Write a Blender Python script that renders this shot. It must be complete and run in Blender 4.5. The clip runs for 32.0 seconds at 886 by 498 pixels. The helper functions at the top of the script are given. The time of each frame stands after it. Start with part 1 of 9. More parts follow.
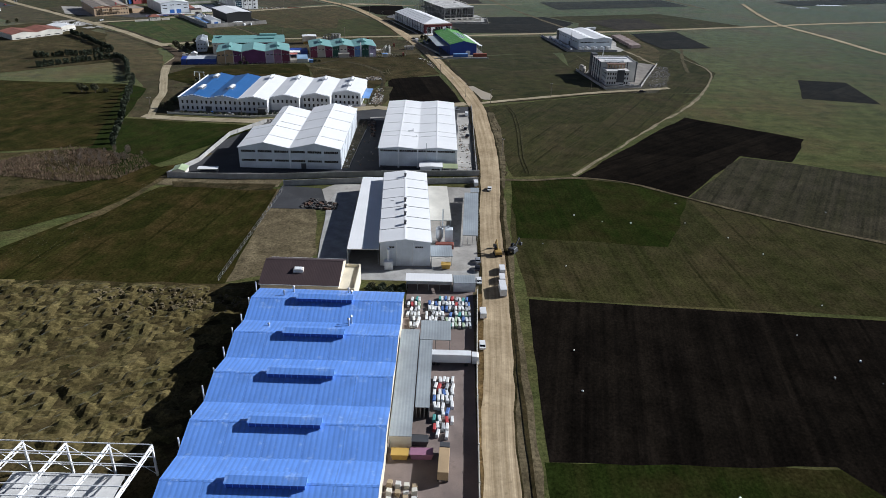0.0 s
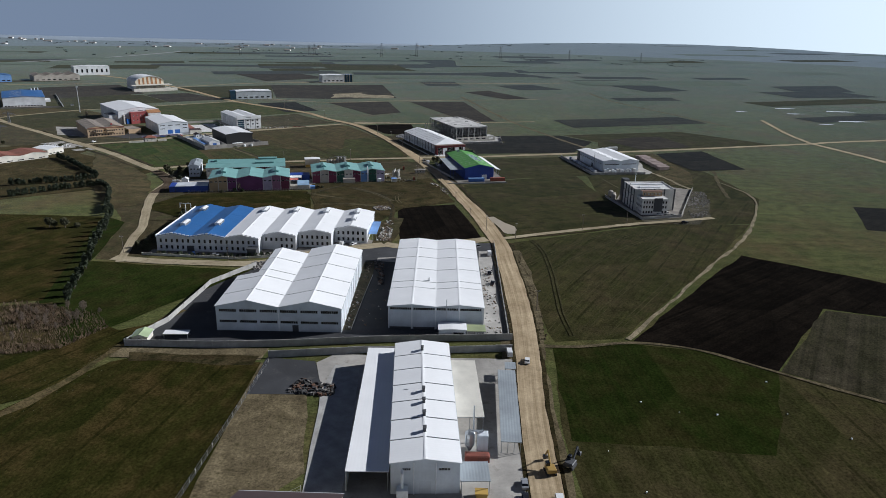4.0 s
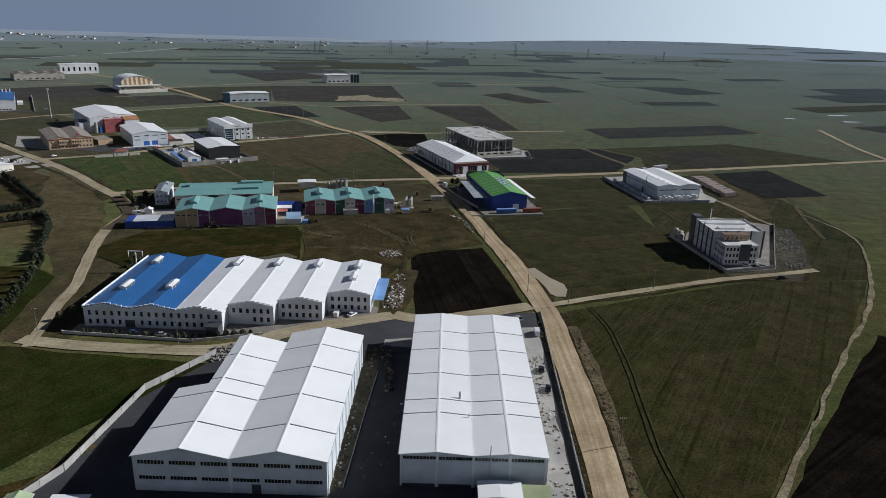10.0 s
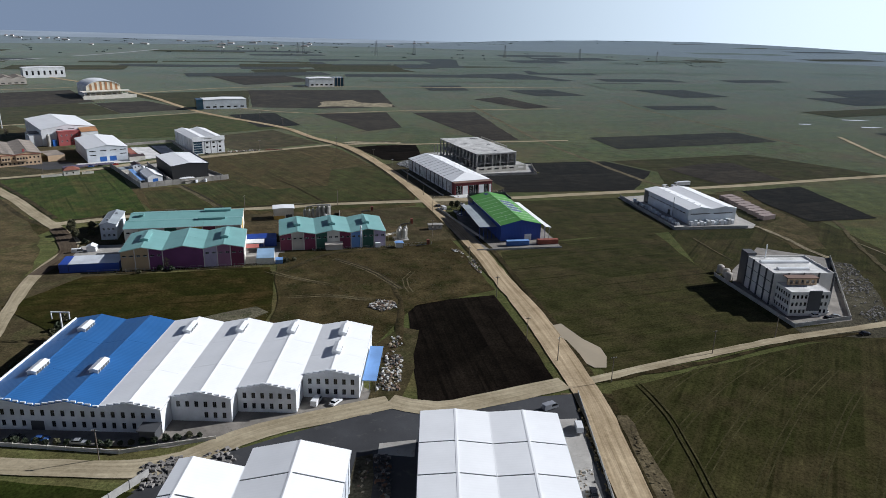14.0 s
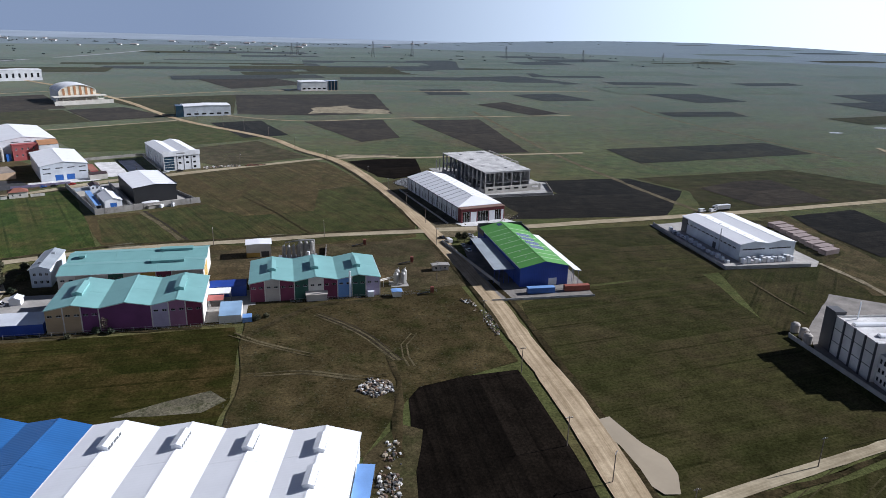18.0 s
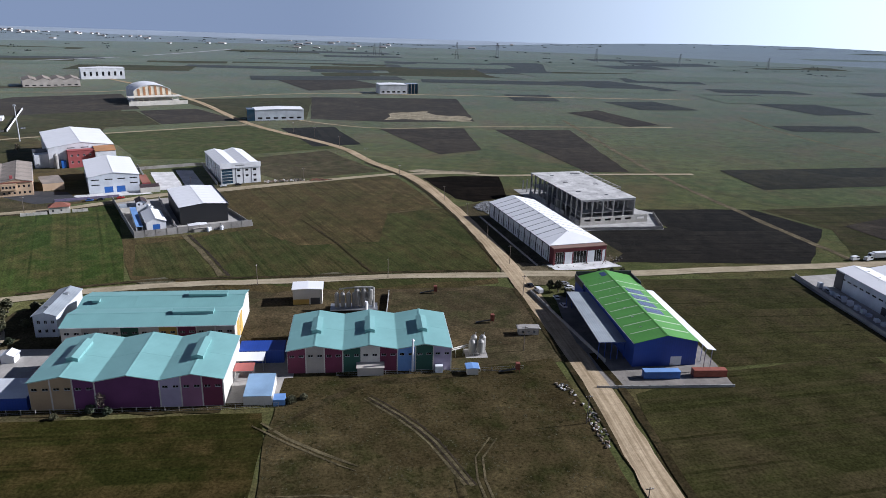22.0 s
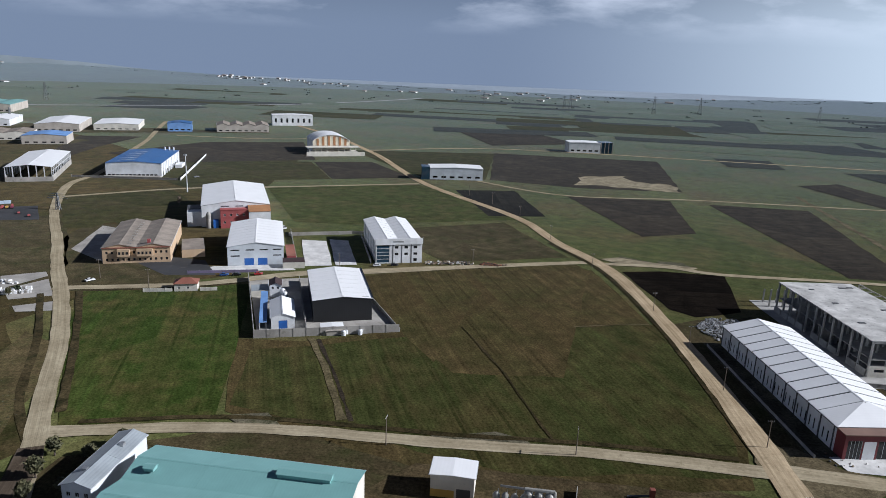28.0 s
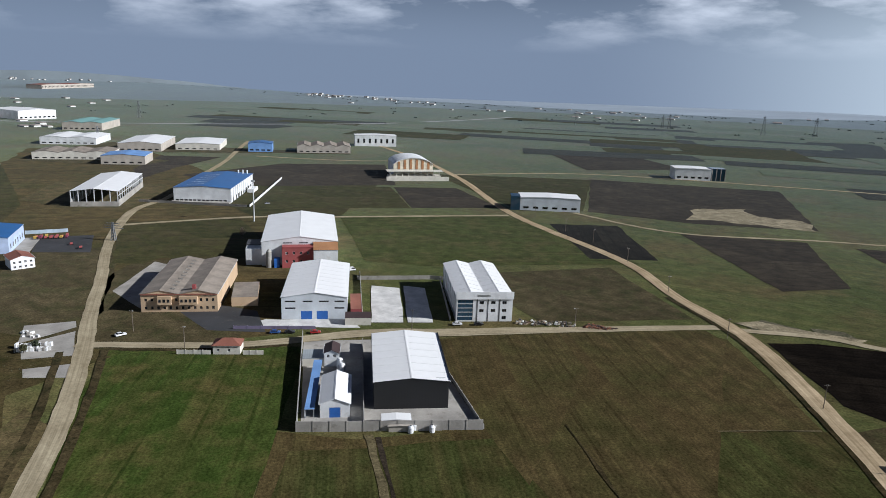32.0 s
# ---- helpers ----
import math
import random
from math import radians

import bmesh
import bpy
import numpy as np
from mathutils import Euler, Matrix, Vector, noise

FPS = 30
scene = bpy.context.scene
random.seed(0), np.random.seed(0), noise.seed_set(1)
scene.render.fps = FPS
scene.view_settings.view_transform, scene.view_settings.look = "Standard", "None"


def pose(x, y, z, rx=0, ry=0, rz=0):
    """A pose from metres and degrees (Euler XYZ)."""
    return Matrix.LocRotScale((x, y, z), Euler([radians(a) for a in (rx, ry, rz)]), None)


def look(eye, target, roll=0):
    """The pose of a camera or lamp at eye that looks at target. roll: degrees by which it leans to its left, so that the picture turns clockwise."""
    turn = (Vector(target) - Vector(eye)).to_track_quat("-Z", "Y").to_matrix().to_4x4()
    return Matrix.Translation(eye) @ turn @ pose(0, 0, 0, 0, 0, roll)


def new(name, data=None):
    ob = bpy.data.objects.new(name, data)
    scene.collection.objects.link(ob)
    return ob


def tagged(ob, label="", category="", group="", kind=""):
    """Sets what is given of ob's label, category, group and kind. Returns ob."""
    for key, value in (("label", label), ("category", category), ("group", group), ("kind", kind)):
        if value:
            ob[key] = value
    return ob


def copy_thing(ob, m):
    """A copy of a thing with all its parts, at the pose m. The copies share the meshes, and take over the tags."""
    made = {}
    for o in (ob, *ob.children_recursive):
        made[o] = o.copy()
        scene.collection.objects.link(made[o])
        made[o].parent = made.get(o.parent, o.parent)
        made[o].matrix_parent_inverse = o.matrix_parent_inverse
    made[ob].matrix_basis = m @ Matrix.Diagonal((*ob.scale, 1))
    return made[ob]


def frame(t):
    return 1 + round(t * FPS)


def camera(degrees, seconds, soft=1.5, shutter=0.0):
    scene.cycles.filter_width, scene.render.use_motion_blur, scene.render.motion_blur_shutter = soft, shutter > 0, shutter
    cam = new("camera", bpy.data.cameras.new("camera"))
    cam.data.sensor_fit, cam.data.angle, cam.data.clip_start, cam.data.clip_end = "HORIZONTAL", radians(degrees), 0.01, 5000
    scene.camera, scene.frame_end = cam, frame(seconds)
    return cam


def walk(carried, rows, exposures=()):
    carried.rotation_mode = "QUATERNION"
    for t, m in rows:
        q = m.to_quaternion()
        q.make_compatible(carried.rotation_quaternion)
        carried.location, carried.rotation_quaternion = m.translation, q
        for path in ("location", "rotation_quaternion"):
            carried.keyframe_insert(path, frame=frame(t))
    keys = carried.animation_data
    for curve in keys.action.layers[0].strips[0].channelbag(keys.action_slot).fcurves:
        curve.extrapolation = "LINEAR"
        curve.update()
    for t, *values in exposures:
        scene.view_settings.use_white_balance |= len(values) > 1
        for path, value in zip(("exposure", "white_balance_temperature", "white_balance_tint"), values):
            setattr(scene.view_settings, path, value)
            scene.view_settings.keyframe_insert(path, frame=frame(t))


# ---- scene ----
cam = camera(64.8, 32.0, 0.7)
METRES, EYE, TILT, LEAN, TURN = 555.52, 120.0, 0.0, 0.0, 0.0
ROWS = [
    (0.0, 0.0, 0.0, 0.0, 0.79, -26.85, -1.56),
    (0.5, -0.0021, 0.0155, -0.0003, 0.82, -25.27, -1.61),
    (1.0, -0.004, 0.0309, -0.0006, 0.8, -22.69, -1.51),
    (1.5, -0.0065, 0.0466, -0.0016, 0.8, -19.88, -1.58),
    (2.0, -0.0082, 0.0618, -0.0014, 0.84, -18.0, -1.49),
    (2.5, -0.01, 0.0775, -0.0018, 0.9, -18.07, -1.43),
    (4.5, -0.0172, 0.1401, -0.0027, 1.16, -18.4, -1.31),
    (5.0, -0.0188, 0.1553, -0.0028, 1.22, -18.44, -1.31),
    (5.5, -0.0204, 0.1707, -0.0031, 1.26, -18.48, -1.33),
    (6.0, -0.0221, 0.1861, -0.0035, 1.33, -18.49, -1.34),
    (6.5, -0.0238, 0.2014, -0.0037, 1.4, -18.51, -1.36),
    (7.0, -0.0256, 0.2166, -0.004, 1.45, -18.51, -1.37),
    (7.5, -0.0273, 0.232, -0.0043, 1.52, -18.52, -1.37),
    (8.0, -0.0288, 0.2474, -0.0046, 1.57, -18.55, -1.38),
    (8.5, -0.0305, 0.2627, -0.005, 1.63, -18.57, -1.42),
    (9.0, -0.0319, 0.2782, -0.0053, 1.7, -18.61, -1.44),
    (9.5, -0.0335, 0.2937, -0.0056, 1.76, -18.62, -1.48),
    (10.0, -0.0355, 0.3092, -0.0059, 1.81, -18.62, -1.53),
    (10.5, -0.0375, 0.3246, -0.0061, 1.84, -18.65, -1.51),
    (11.0, -0.0394, 0.3399, -0.0061, 1.87, -18.68, -1.52),
    (11.5, -0.0416, 0.3557, -0.0063, 1.89, -18.69, -1.55),
    (12.0, -0.0439, 0.371, -0.0065, 1.89, -18.69, -1.55),
    (12.5, -0.046, 0.3862, -0.007, 1.92, -18.67, -1.53),
    (13.0, -0.0481, 0.4013, -0.0074, 1.94, -18.65, -1.51),
    (13.5, -0.05, 0.4166, -0.0078, 1.45, -18.62, -1.46),
    (14.0, -0.0524, 0.4316, -0.0081, 0.61, -18.59, -1.44),
    (14.5, -0.0541, 0.4469, -0.0085, 0.04, -18.58, -1.41),
    (15.0, -0.0558, 0.4623, -0.0089, -0.52, -18.57, -1.39),
    (15.5, -0.0572, 0.4776, -0.0091, -2.29, -18.56, -1.34),
    (17.5, -0.0609, 0.5408, -0.01, -0.23, -18.59, -1.46),
    (18.0, -0.0612, 0.556, -0.0103, 0.41, -18.56, -1.49),
    (18.5, -0.0622, 0.5712, -0.0105, 0.48, -18.54, -1.53),
    (19.0, -0.0632, 0.5866, -0.0108, 1.05, -18.51, -1.57),
    (19.5, -0.0644, 0.602, -0.011, 1.29, -18.53, -1.58),
    (20.0, -0.0657, 0.6176, -0.0114, 1.29, -18.52, -1.58),
    (20.5, -0.0675, 0.6331, -0.0116, 2.83, -18.54, -1.64),
    (21.0, -0.0686, 0.6491, -0.012, 4.71, -18.6, -1.69),
    (21.5, -0.0706, 0.665, -0.0124, 5.07, -18.63, -1.71),
    (22.0, -0.0726, 0.6809, -0.0128, 7.07, -18.69, -1.75),
    (22.5, -0.0749, 0.6959, -0.0133, 8.94, -18.71, -1.8),
    (23.0, -0.0778, 0.7117, -0.0136, 10.8, -18.7, -1.87),
    (23.5, -0.0805, 0.727, -0.0136, 11.73, -18.69, -1.92),
    (24.0, -0.0838, 0.7424, -0.0138, 13.44, -18.68, -2.0),
    (24.5, -0.0872, 0.7577, -0.0138, 14.75, -18.71, -2.06),
    (25.0, -0.0915, 0.7731, -0.0141, 17.33, -18.75, -2.17),
    (25.5, -0.096, 0.7882, -0.0146, 18.3, -18.68, -2.23),
    (27.5, -0.1176, 0.8466, -0.0144, 21.98, -16.92, -2.33),
    (28.0, -0.1244, 0.8608, -0.0147, 21.98, -15.34, -2.27),
    (28.5, -0.1309, 0.8747, -0.015, 21.97, -14.29, -2.18),
    (29.0, -0.1378, 0.8889, -0.0154, 22.5, -14.24, -2.13),
    (29.5, -0.1447, 0.903, -0.0157, 22.89, -14.19, -2.09),
    (30.0, -0.1517, 0.9173, -0.016, 23.96, -14.17, -2.06),
    (30.5, -0.159, 0.9316, -0.0163, 25.0, -14.15, -2.03),
    (31.0, -0.1664, 0.9458, -0.0166, 26.07, -14.14, -2.02),
    (31.5, -0.174, 0.9599, -0.0169, 27.42, -14.16, -2.0),
    (32.0, -0.1817, 0.9739, -0.0171, 28.96, -14.18, -2.04),
]
walk(cam, [(t, pose(0, 0, EYE, TILT, LEAN, TURN) @ pose(METRES * x, METRES * y, METRES * z, 90 + pitch, roll, yaw)) for t, x, y, z, yaw, pitch, roll in ROWS],
     [(0.0, 0.4, 5700, 10), (2.0, 0.36, 5700, 10), (6.0, 0.04, 5800, 10), (9.0, 0.0, 5800, 10), (12.0, 0.0, 5800, 10), (15.0, 0.5, 5700, 11), (20.0, 0.6, 5550, 16), (23.0, 0.52, 5550, 16), (26.0, 0.39, 5600, 14), (29.0, 0.32, 5700, 11), (32.0, 0.35, 5800, 10)])

# ---- world and sun ----
SUN_EL, SUN_AZ = radians(28.2), radians(70.0)          # azimuth clockwise from +y
to_sun = Vector((math.sin(SUN_AZ) * math.cos(SUN_EL), math.cos(SUN_AZ) * math.cos(SUN_EL), math.sin(SUN_EL)))
world = bpy.data.worlds.new("world")
scene.world = world
world.use_nodes = True
wn, wl = world.node_tree.nodes, world.node_tree.links
sky = wn.new("ShaderNodeTexSky")
sky.sky_type, sky.sun_disc = "NISHITA", False
sky.sun_elevation, sky.sun_rotation = SUN_EL, SUN_AZ
sky.air_density, sky.dust_density, sky.ozone_density = 1.0, 2.0, 1.0
wco = wn.new("ShaderNodeTexCoord")
wsep = wn.new("ShaderNodeSeparateXYZ")
wl.new(wco.outputs["Generated"], wsep.inputs[0])
# broken cloud: noise stretched flat towards the horizon
wmap = wn.new("ShaderNodeMapping")
wmap.inputs["Scale"].default_value = (1.0, 1.0, 3.6)
wl.new(wco.outputs["Generated"], wmap.inputs[0])
wno = wn.new("ShaderNodeTexNoise")
wno.inputs["Scale"].default_value, wno.inputs["Detail"].default_value, wno.inputs["Roughness"].default_value = 5.0, 8.0, 0.55
wl.new(wmap.outputs[0], wno.inputs[0])
wcl = wn.new("ShaderNodeValToRGB")
wcl.color_ramp.elements[0].position, wcl.color_ramp.elements[1].position = 0.46, 0.62
wl.new(wno.outputs[0], wcl.inputs[0])
wup = wn.new("ShaderNodeMapRange")                       # clouds begin some degrees over the horizon
wup.inputs[1].default_value, wup.inputs[2].default_value = 0.03, 0.16
wl.new(wsep.outputs[2], wup.inputs[0])
wmul = wn.new("ShaderNodeMath")
wmul.operation = "MULTIPLY"
wl.new(wcl.outputs[0], wmul.inputs[0])
wl.new(wup.outputs[0], wmul.inputs[1])
wtop = wn.new("ShaderNodeMapRange")                      # and thin out overhead
wtop.inputs[1].default_value, wtop.inputs[2].default_value, wtop.inputs[3].default_value, wtop.inputs[4].default_value = 0.16, 0.36, 1.0, 0.06
wl.new(wsep.outputs[2], wtop.inputs[0])
wmu2 = wn.new("ShaderNodeMath")
wmu2.operation = "MULTIPLY"
wl.new(wmul.outputs[0], wmu2.inputs[0])
wl.new(wtop.outputs[0], wmu2.inputs[1])
wdim = wn.new("ShaderNodeMix")                           # deep blue grey sky over the haze
wdim.data_type, wdim.blend_type = "RGBA", "MULTIPLY"
wdim.inputs["Factor"].default_value = 1.0
wdim.inputs["B"].default_value = (0.088, 0.122, 0.2, 1)
wl.new(sky.outputs[0], wdim.inputs["A"])
wside = wn.new("ShaderNodeMapRange")                     # the haze glows towards the sun
wside.interpolation_type = "SMOOTHSTEP"
wside.inputs[1].default_value, wside.inputs[2].default_value = -0.33, 0.62
wl.new(wsep.outputs[0], wside.inputs[0])
whc = wn.new("ShaderNodeMix")
whc.data_type = "RGBA"
whc.inputs["A"].default_value, whc.inputs["B"].default_value = (2.25, 2.75, 3.55, 1), (9.8, 10.8, 11.0, 1)
wl.new(wside.outputs[0], whc.inputs["Factor"])
whz = wn.new("ShaderNodeMapRange")
whz.interpolation_type = "SMOOTHSTEP"
whz.inputs[1].default_value, whz.inputs[2].default_value = 0.03, 0.22
wl.new(wsep.outputs[2], whz.inputs[0])
wmh = wn.new("ShaderNodeMix")
wmh.data_type = "RGBA"
wl.new(whz.outputs[0], wmh.inputs["Factor"])
wl.new(whc.outputs["Result"], wmh.inputs["A"])
wl.new(wdim.outputs["Result"], wmh.inputs["B"])
wmx = wn.new("ShaderNodeMix")
wmx.data_type = "RGBA"
wmx.inputs["B"].default_value = (11.5, 11.8, 12.4, 1)
wl.new(wmu2.outputs[0], wmx.inputs["Factor"])
wl.new(wmh.outputs["Result"], wmx.inputs["A"])
wbg = wn["Background"]
wbg.inputs[1].default_value = 0.075
wl.new(wmx.outputs["Result"], wbg.inputs[0])

sun = new("sun", bpy.data.lights.new("sun", "SUN"))
sun.data.energy, sun.data.angle, sun.data.color = 5.0, radians(0.6), (1.0, 0.95, 0.87)
sun.matrix_world = look((0, 0, 300), Vector((0, 0, 300)) - to_sun)

# ---- materials ----
def ramp(nt, src, c0, c1, p0=0.3, p1=0.7):
    r = nt.nodes.new("ShaderNodeValToRGB")
    r.color_ramp.elements[0].position, r.color_ramp.elements[1].position = p0, p1
    r.color_ramp.elements[0].color, r.color_ramp.elements[1].color = (*c0, 1), (*c1, 1)
    nt.links.new(src, r.inputs[0])
    return r.outputs[0]


def noise_tex(nt, vec, scale, detail=4.0, rough=0.55):
    n = nt.nodes.new("ShaderNodeTexNoise")
    n.inputs["Scale"].default_value, n.inputs["Detail"].default_value, n.inputs["Roughness"].default_value = scale, detail, rough
    nt.links.new(vec, n.inputs["Vector"])
    return n.outputs[0]


def mixed(nt, fac, a, b, mode="MIX"):
    m = nt.nodes.new("ShaderNodeMix")
    m.data_type, m.blend_type = "RGBA", mode
    for key, v in (("Factor", fac), ("A", a), ("B", b)):
        if isinstance(v, (int, float)):
            m.inputs[key].default_value = v
        elif isinstance(v, tuple):
            m.inputs[key].default_value = (*v, 1)
        else:
            nt.links.new(v, m.inputs[key])
    return m.outputs["Result"]


def scaled(c, k):
    return tuple(min(1.0, v * k) for v in c)


def material(name, col, rough=0.7, metal=0.0, vary=0.18, fine=3.0, coarse=0.12, bump=0.15, stretch=(1, 1, 1),
             ribs=0.0, rib_axis="X", rib_shade=0.4, col2=None, random=0.0, coords="Object", stain=None):
    """A surface with grain at two scales; ribs: profiled sheets with that many ribs a metre, their grooves shaded in
    the colour.
    """
    m = bpy.data.materials.new(name)
    m.use_nodes = True
    nt = m.node_tree
    b = nt.nodes["Principled BSDF"]
    co = nt.nodes.new("ShaderNodeTexCoord")
    mp = nt.nodes.new("ShaderNodeMapping")
    mp.inputs["Scale"].default_value = stretch
    nt.links.new(co.outputs[coords], mp.inputs[0])
    vec = mp.outputs[0]
    big, small = noise_tex(nt, vec, coarse, 5), noise_tex(nt, vec, fine, 4, 0.65)
    c = ramp(nt, big, scaled(col, 1 - vary), scaled(col2 or col, 1 + vary))
    c = mixed(nt, 0.55, c, ramp(nt, small, (1 - vary,) * 3, (1.0, 1.0, 1.0), 0.25, 0.75), "MULTIPLY")
    if stain:
        c = mixed(nt, ramp(nt, noise_tex(nt, vec, coarse * 3.1, 7, 0.7), (0, 0, 0), (1, 1, 1), 0.56, 0.72), c, stain)
    if random:
        info = nt.nodes.new("ShaderNodeObjectInfo")
        c = mixed(nt, 1.0, c, ramp(nt, info.outputs["Random"], (1 - random,) * 3, (1, 1, 1), 0, 1), "MULTIPLY")
    height = small
    if ribs:
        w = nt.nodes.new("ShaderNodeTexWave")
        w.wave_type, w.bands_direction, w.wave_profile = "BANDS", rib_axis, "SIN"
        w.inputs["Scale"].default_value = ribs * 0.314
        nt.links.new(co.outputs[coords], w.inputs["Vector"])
        # groove shade put into the colour, along the wave that makes the bump
        c = mixed(nt, rib_shade, c, ramp(nt, w.outputs[0], (0.72, 0.72, 0.74), (1, 1, 1), 0.05, 0.55), "MULTIPLY")
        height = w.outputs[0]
    nt.links.new(c, b.inputs["Base Color"])
    b.inputs["Roughness"].default_value, b.inputs["Metallic"].default_value = rough, metal
    if bump:
        bp = nt.nodes.new("ShaderNodeBump")
        bp.inputs["Strength"].default_value, bp.inputs["Distance"].default_value = bump, 0.06
        nt.links.new(height, bp.inputs["Height"])
        nt.links.new(bp.outputs[0], b.inputs["Normal"])
    return m


def soil(name, dark, light, tint=None, streak=0.5, rows=0.9, patch=0.012, rough=0.95, weeds=None, haze_sheen=0.1, haze=0.25, depth=0.95, veil=(0.72, 0.88, 0.98)):
    """Ground: broad patches, drill rows and tractor lines along local x, a mottled grain. The sheen: waxy leaves at
    grazing angles, and distance haze put into the surface.
    """
    m = bpy.data.materials.new(name)
    m.use_nodes = True
    nt = m.node_tree
    b = nt.nodes["Principled BSDF"]
    co = nt.nodes.new("ShaderNodeTexCoord")
    vec = co.outputs["Object"]
    dark, light, tint, weeds = (v and (v[0] * depth, v[1] * depth, v[2] * depth * 0.85) for v in (dark, light, tint, weeds))
    c = ramp(nt, noise_tex(nt, vec, patch, 6, 0.6), dark, light, 0.32, 0.68)
    if tint:
        c = mixed(nt, ramp(nt, noise_tex(nt, vec, patch * 2.7, 5, 0.62), (0, 0, 0), (1, 1, 1), 0.47, 0.66), c, tint)
    mp = nt.nodes.new("ShaderNodeMapping")
    mp.inputs["Scale"].default_value = (0.006, 1, 1)
    nt.links.new(vec, mp.inputs[0])
    st = noise_tex(nt, mp.outputs[0], rows * 0.8, 4, 0.72)
    if tint:
        wide = noise_tex(nt, mp.outputs[0], rows * 0.22, 3, 0.6)
        c = mixed(nt, mixed(nt, 1.0, ramp(nt, wide, (0, 0, 0), (1, 1, 1), 0.44, 0.62), (streak * 0.6,) * 3, "MULTIPLY"), c, tint)
    c = mixed(nt, streak, c, ramp(nt, st, (0.7, 0.7, 0.7), (1.24, 1.21, 1.17), 0.34, 0.66), "MULTIPLY")
    if streak >= 0.7:
        w = nt.nodes.new("ShaderNodeTexWave")
        w.wave_type, w.bands_direction, w.wave_profile = "BANDS", "Y", "SIN"
        w.inputs["Scale"].default_value, w.inputs["Distortion"].default_value, w.inputs["Detail"].default_value, w.inputs["Detail Scale"].default_value = 0.021, 1.2, 2.0, 0.05
        nt.links.new(mp.outputs[0], w.inputs["Vector"])
        lines = mixed(nt, 1.0, ramp(nt, w.outputs[0], (0, 0, 0), (1, 1, 1), 0.975, 0.995), ramp(nt, noise_tex(nt, vec, 0.03, 3), (0, 0, 0), (0.6, 0.6, 0.6), 0.42, 0.6), "MULTIPLY")
        c = mixed(nt, lines, c, scaled(dark, 0.55))
    mid = noise_tex(nt, vec, 0.11, 7, 0.72)
    c = mixed(nt, 0.75, c, ramp(nt, mid, (0.5, 0.5, 0.5), (1.45, 1.45, 1.42), 0.32, 0.68), "MULTIPLY")
    fine = noise_tex(nt, vec, 1.1, 5, 0.7)
    c = mixed(nt, 0.75, c, ramp(nt, fine, (0.4, 0.4, 0.4), (1.6, 1.58, 1.55), 0.34, 0.66), "MULTIPLY")
    if weeds:
        c = mixed(nt, ramp(nt, noise_tex(nt, vec, 0.35, 6, 0.75), (0, 0, 0), (1, 1, 1), 0.55, 0.66), c, weeds)
    nt.links.new(c, b.inputs["Base Color"])
    b.inputs["Roughness"].default_value = rough
    b.inputs["Diffuse Roughness"].default_value = 0.3
    # bluish sheen puts the distance haze into the ground surface
    b.inputs["Sheen Weight"].default_value, b.inputs["Sheen Roughness"].default_value = haze_sheen, haze
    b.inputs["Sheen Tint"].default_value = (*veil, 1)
    b.inputs["Specular IOR Level"].default_value = 0.0
    bp = nt.nodes.new("ShaderNodeBump")
    bp.inputs["Strength"].default_value, bp.inputs["Distance"].default_value = 0.5, 0.3
    nt.links.new(mixed(nt, 0.5, fine, st), bp.inputs["Height"])
    nt.links.new(bp.outputs[0], b.inputs["Normal"])
    return m


def track(name, dark, light, weed, ruts=1.0):
    """Earth road: UV x runs across in metres, y along."""
    m = bpy.data.materials.new(name)
    m.use_nodes = True
    nt = m.node_tree
    b = nt.nodes["Principled BSDF"]
    co = nt.nodes.new("ShaderNodeTexCoord")
    mp = nt.nodes.new("ShaderNodeMapping")
    mp.inputs["Scale"].default_value = (1, 0.02, 1)
    nt.links.new(co.outputs["UV"], mp.inputs[0])
    c = ramp(nt, noise_tex(nt, mp.outputs[0], 0.75 * ruts, 4, 0.65), dark, light, 0.35, 0.68)
    c = mixed(nt, 0.75, c, ramp(nt, noise_tex(nt, co.outputs["Object"], 0.07, 7, 0.66), (0.58, 0.55, 0.5), (1.2, 1.2, 1.2)), "MULTIPLY")
    c = mixed(nt, 0.45, c, ramp(nt, noise_tex(nt, co.outputs["Object"], 0.9, 5, 0.7), (0.6, 0.6, 0.6), (1.25, 1.25, 1.25)), "MULTIPLY")
    c = mixed(nt, ramp(nt, noise_tex(nt, co.outputs["Object"], 0.21, 6, 0.75), (0, 0, 0), (0.8, 0.8, 0.8), 0.58, 0.7), c, weed)
    nt.links.new(c, b.inputs["Base Color"])
    b.inputs["Roughness"].default_value = 0.95
    b.inputs["Specular IOR Level"].default_value = 0.0
    bp = nt.nodes.new("ShaderNodeBump")
    bp.inputs["Strength"].default_value, bp.inputs["Distance"].default_value = 0.5, 0.2
    nt.links.new(noise_tex(nt, mp.outputs[0], 1.2, 4, 0.6), bp.inputs["Height"])
    nt.links.new(bp.outputs[0], b.inputs["Normal"])
    return m


def sheet(name, col, axis="X", rough=0.45, ribs=1.0, relief=0.25, **kw):
    return material(name, col, rough, 0.0, ribs=ribs, rib_axis=axis, bump=relief, fine=1.2, **kw)


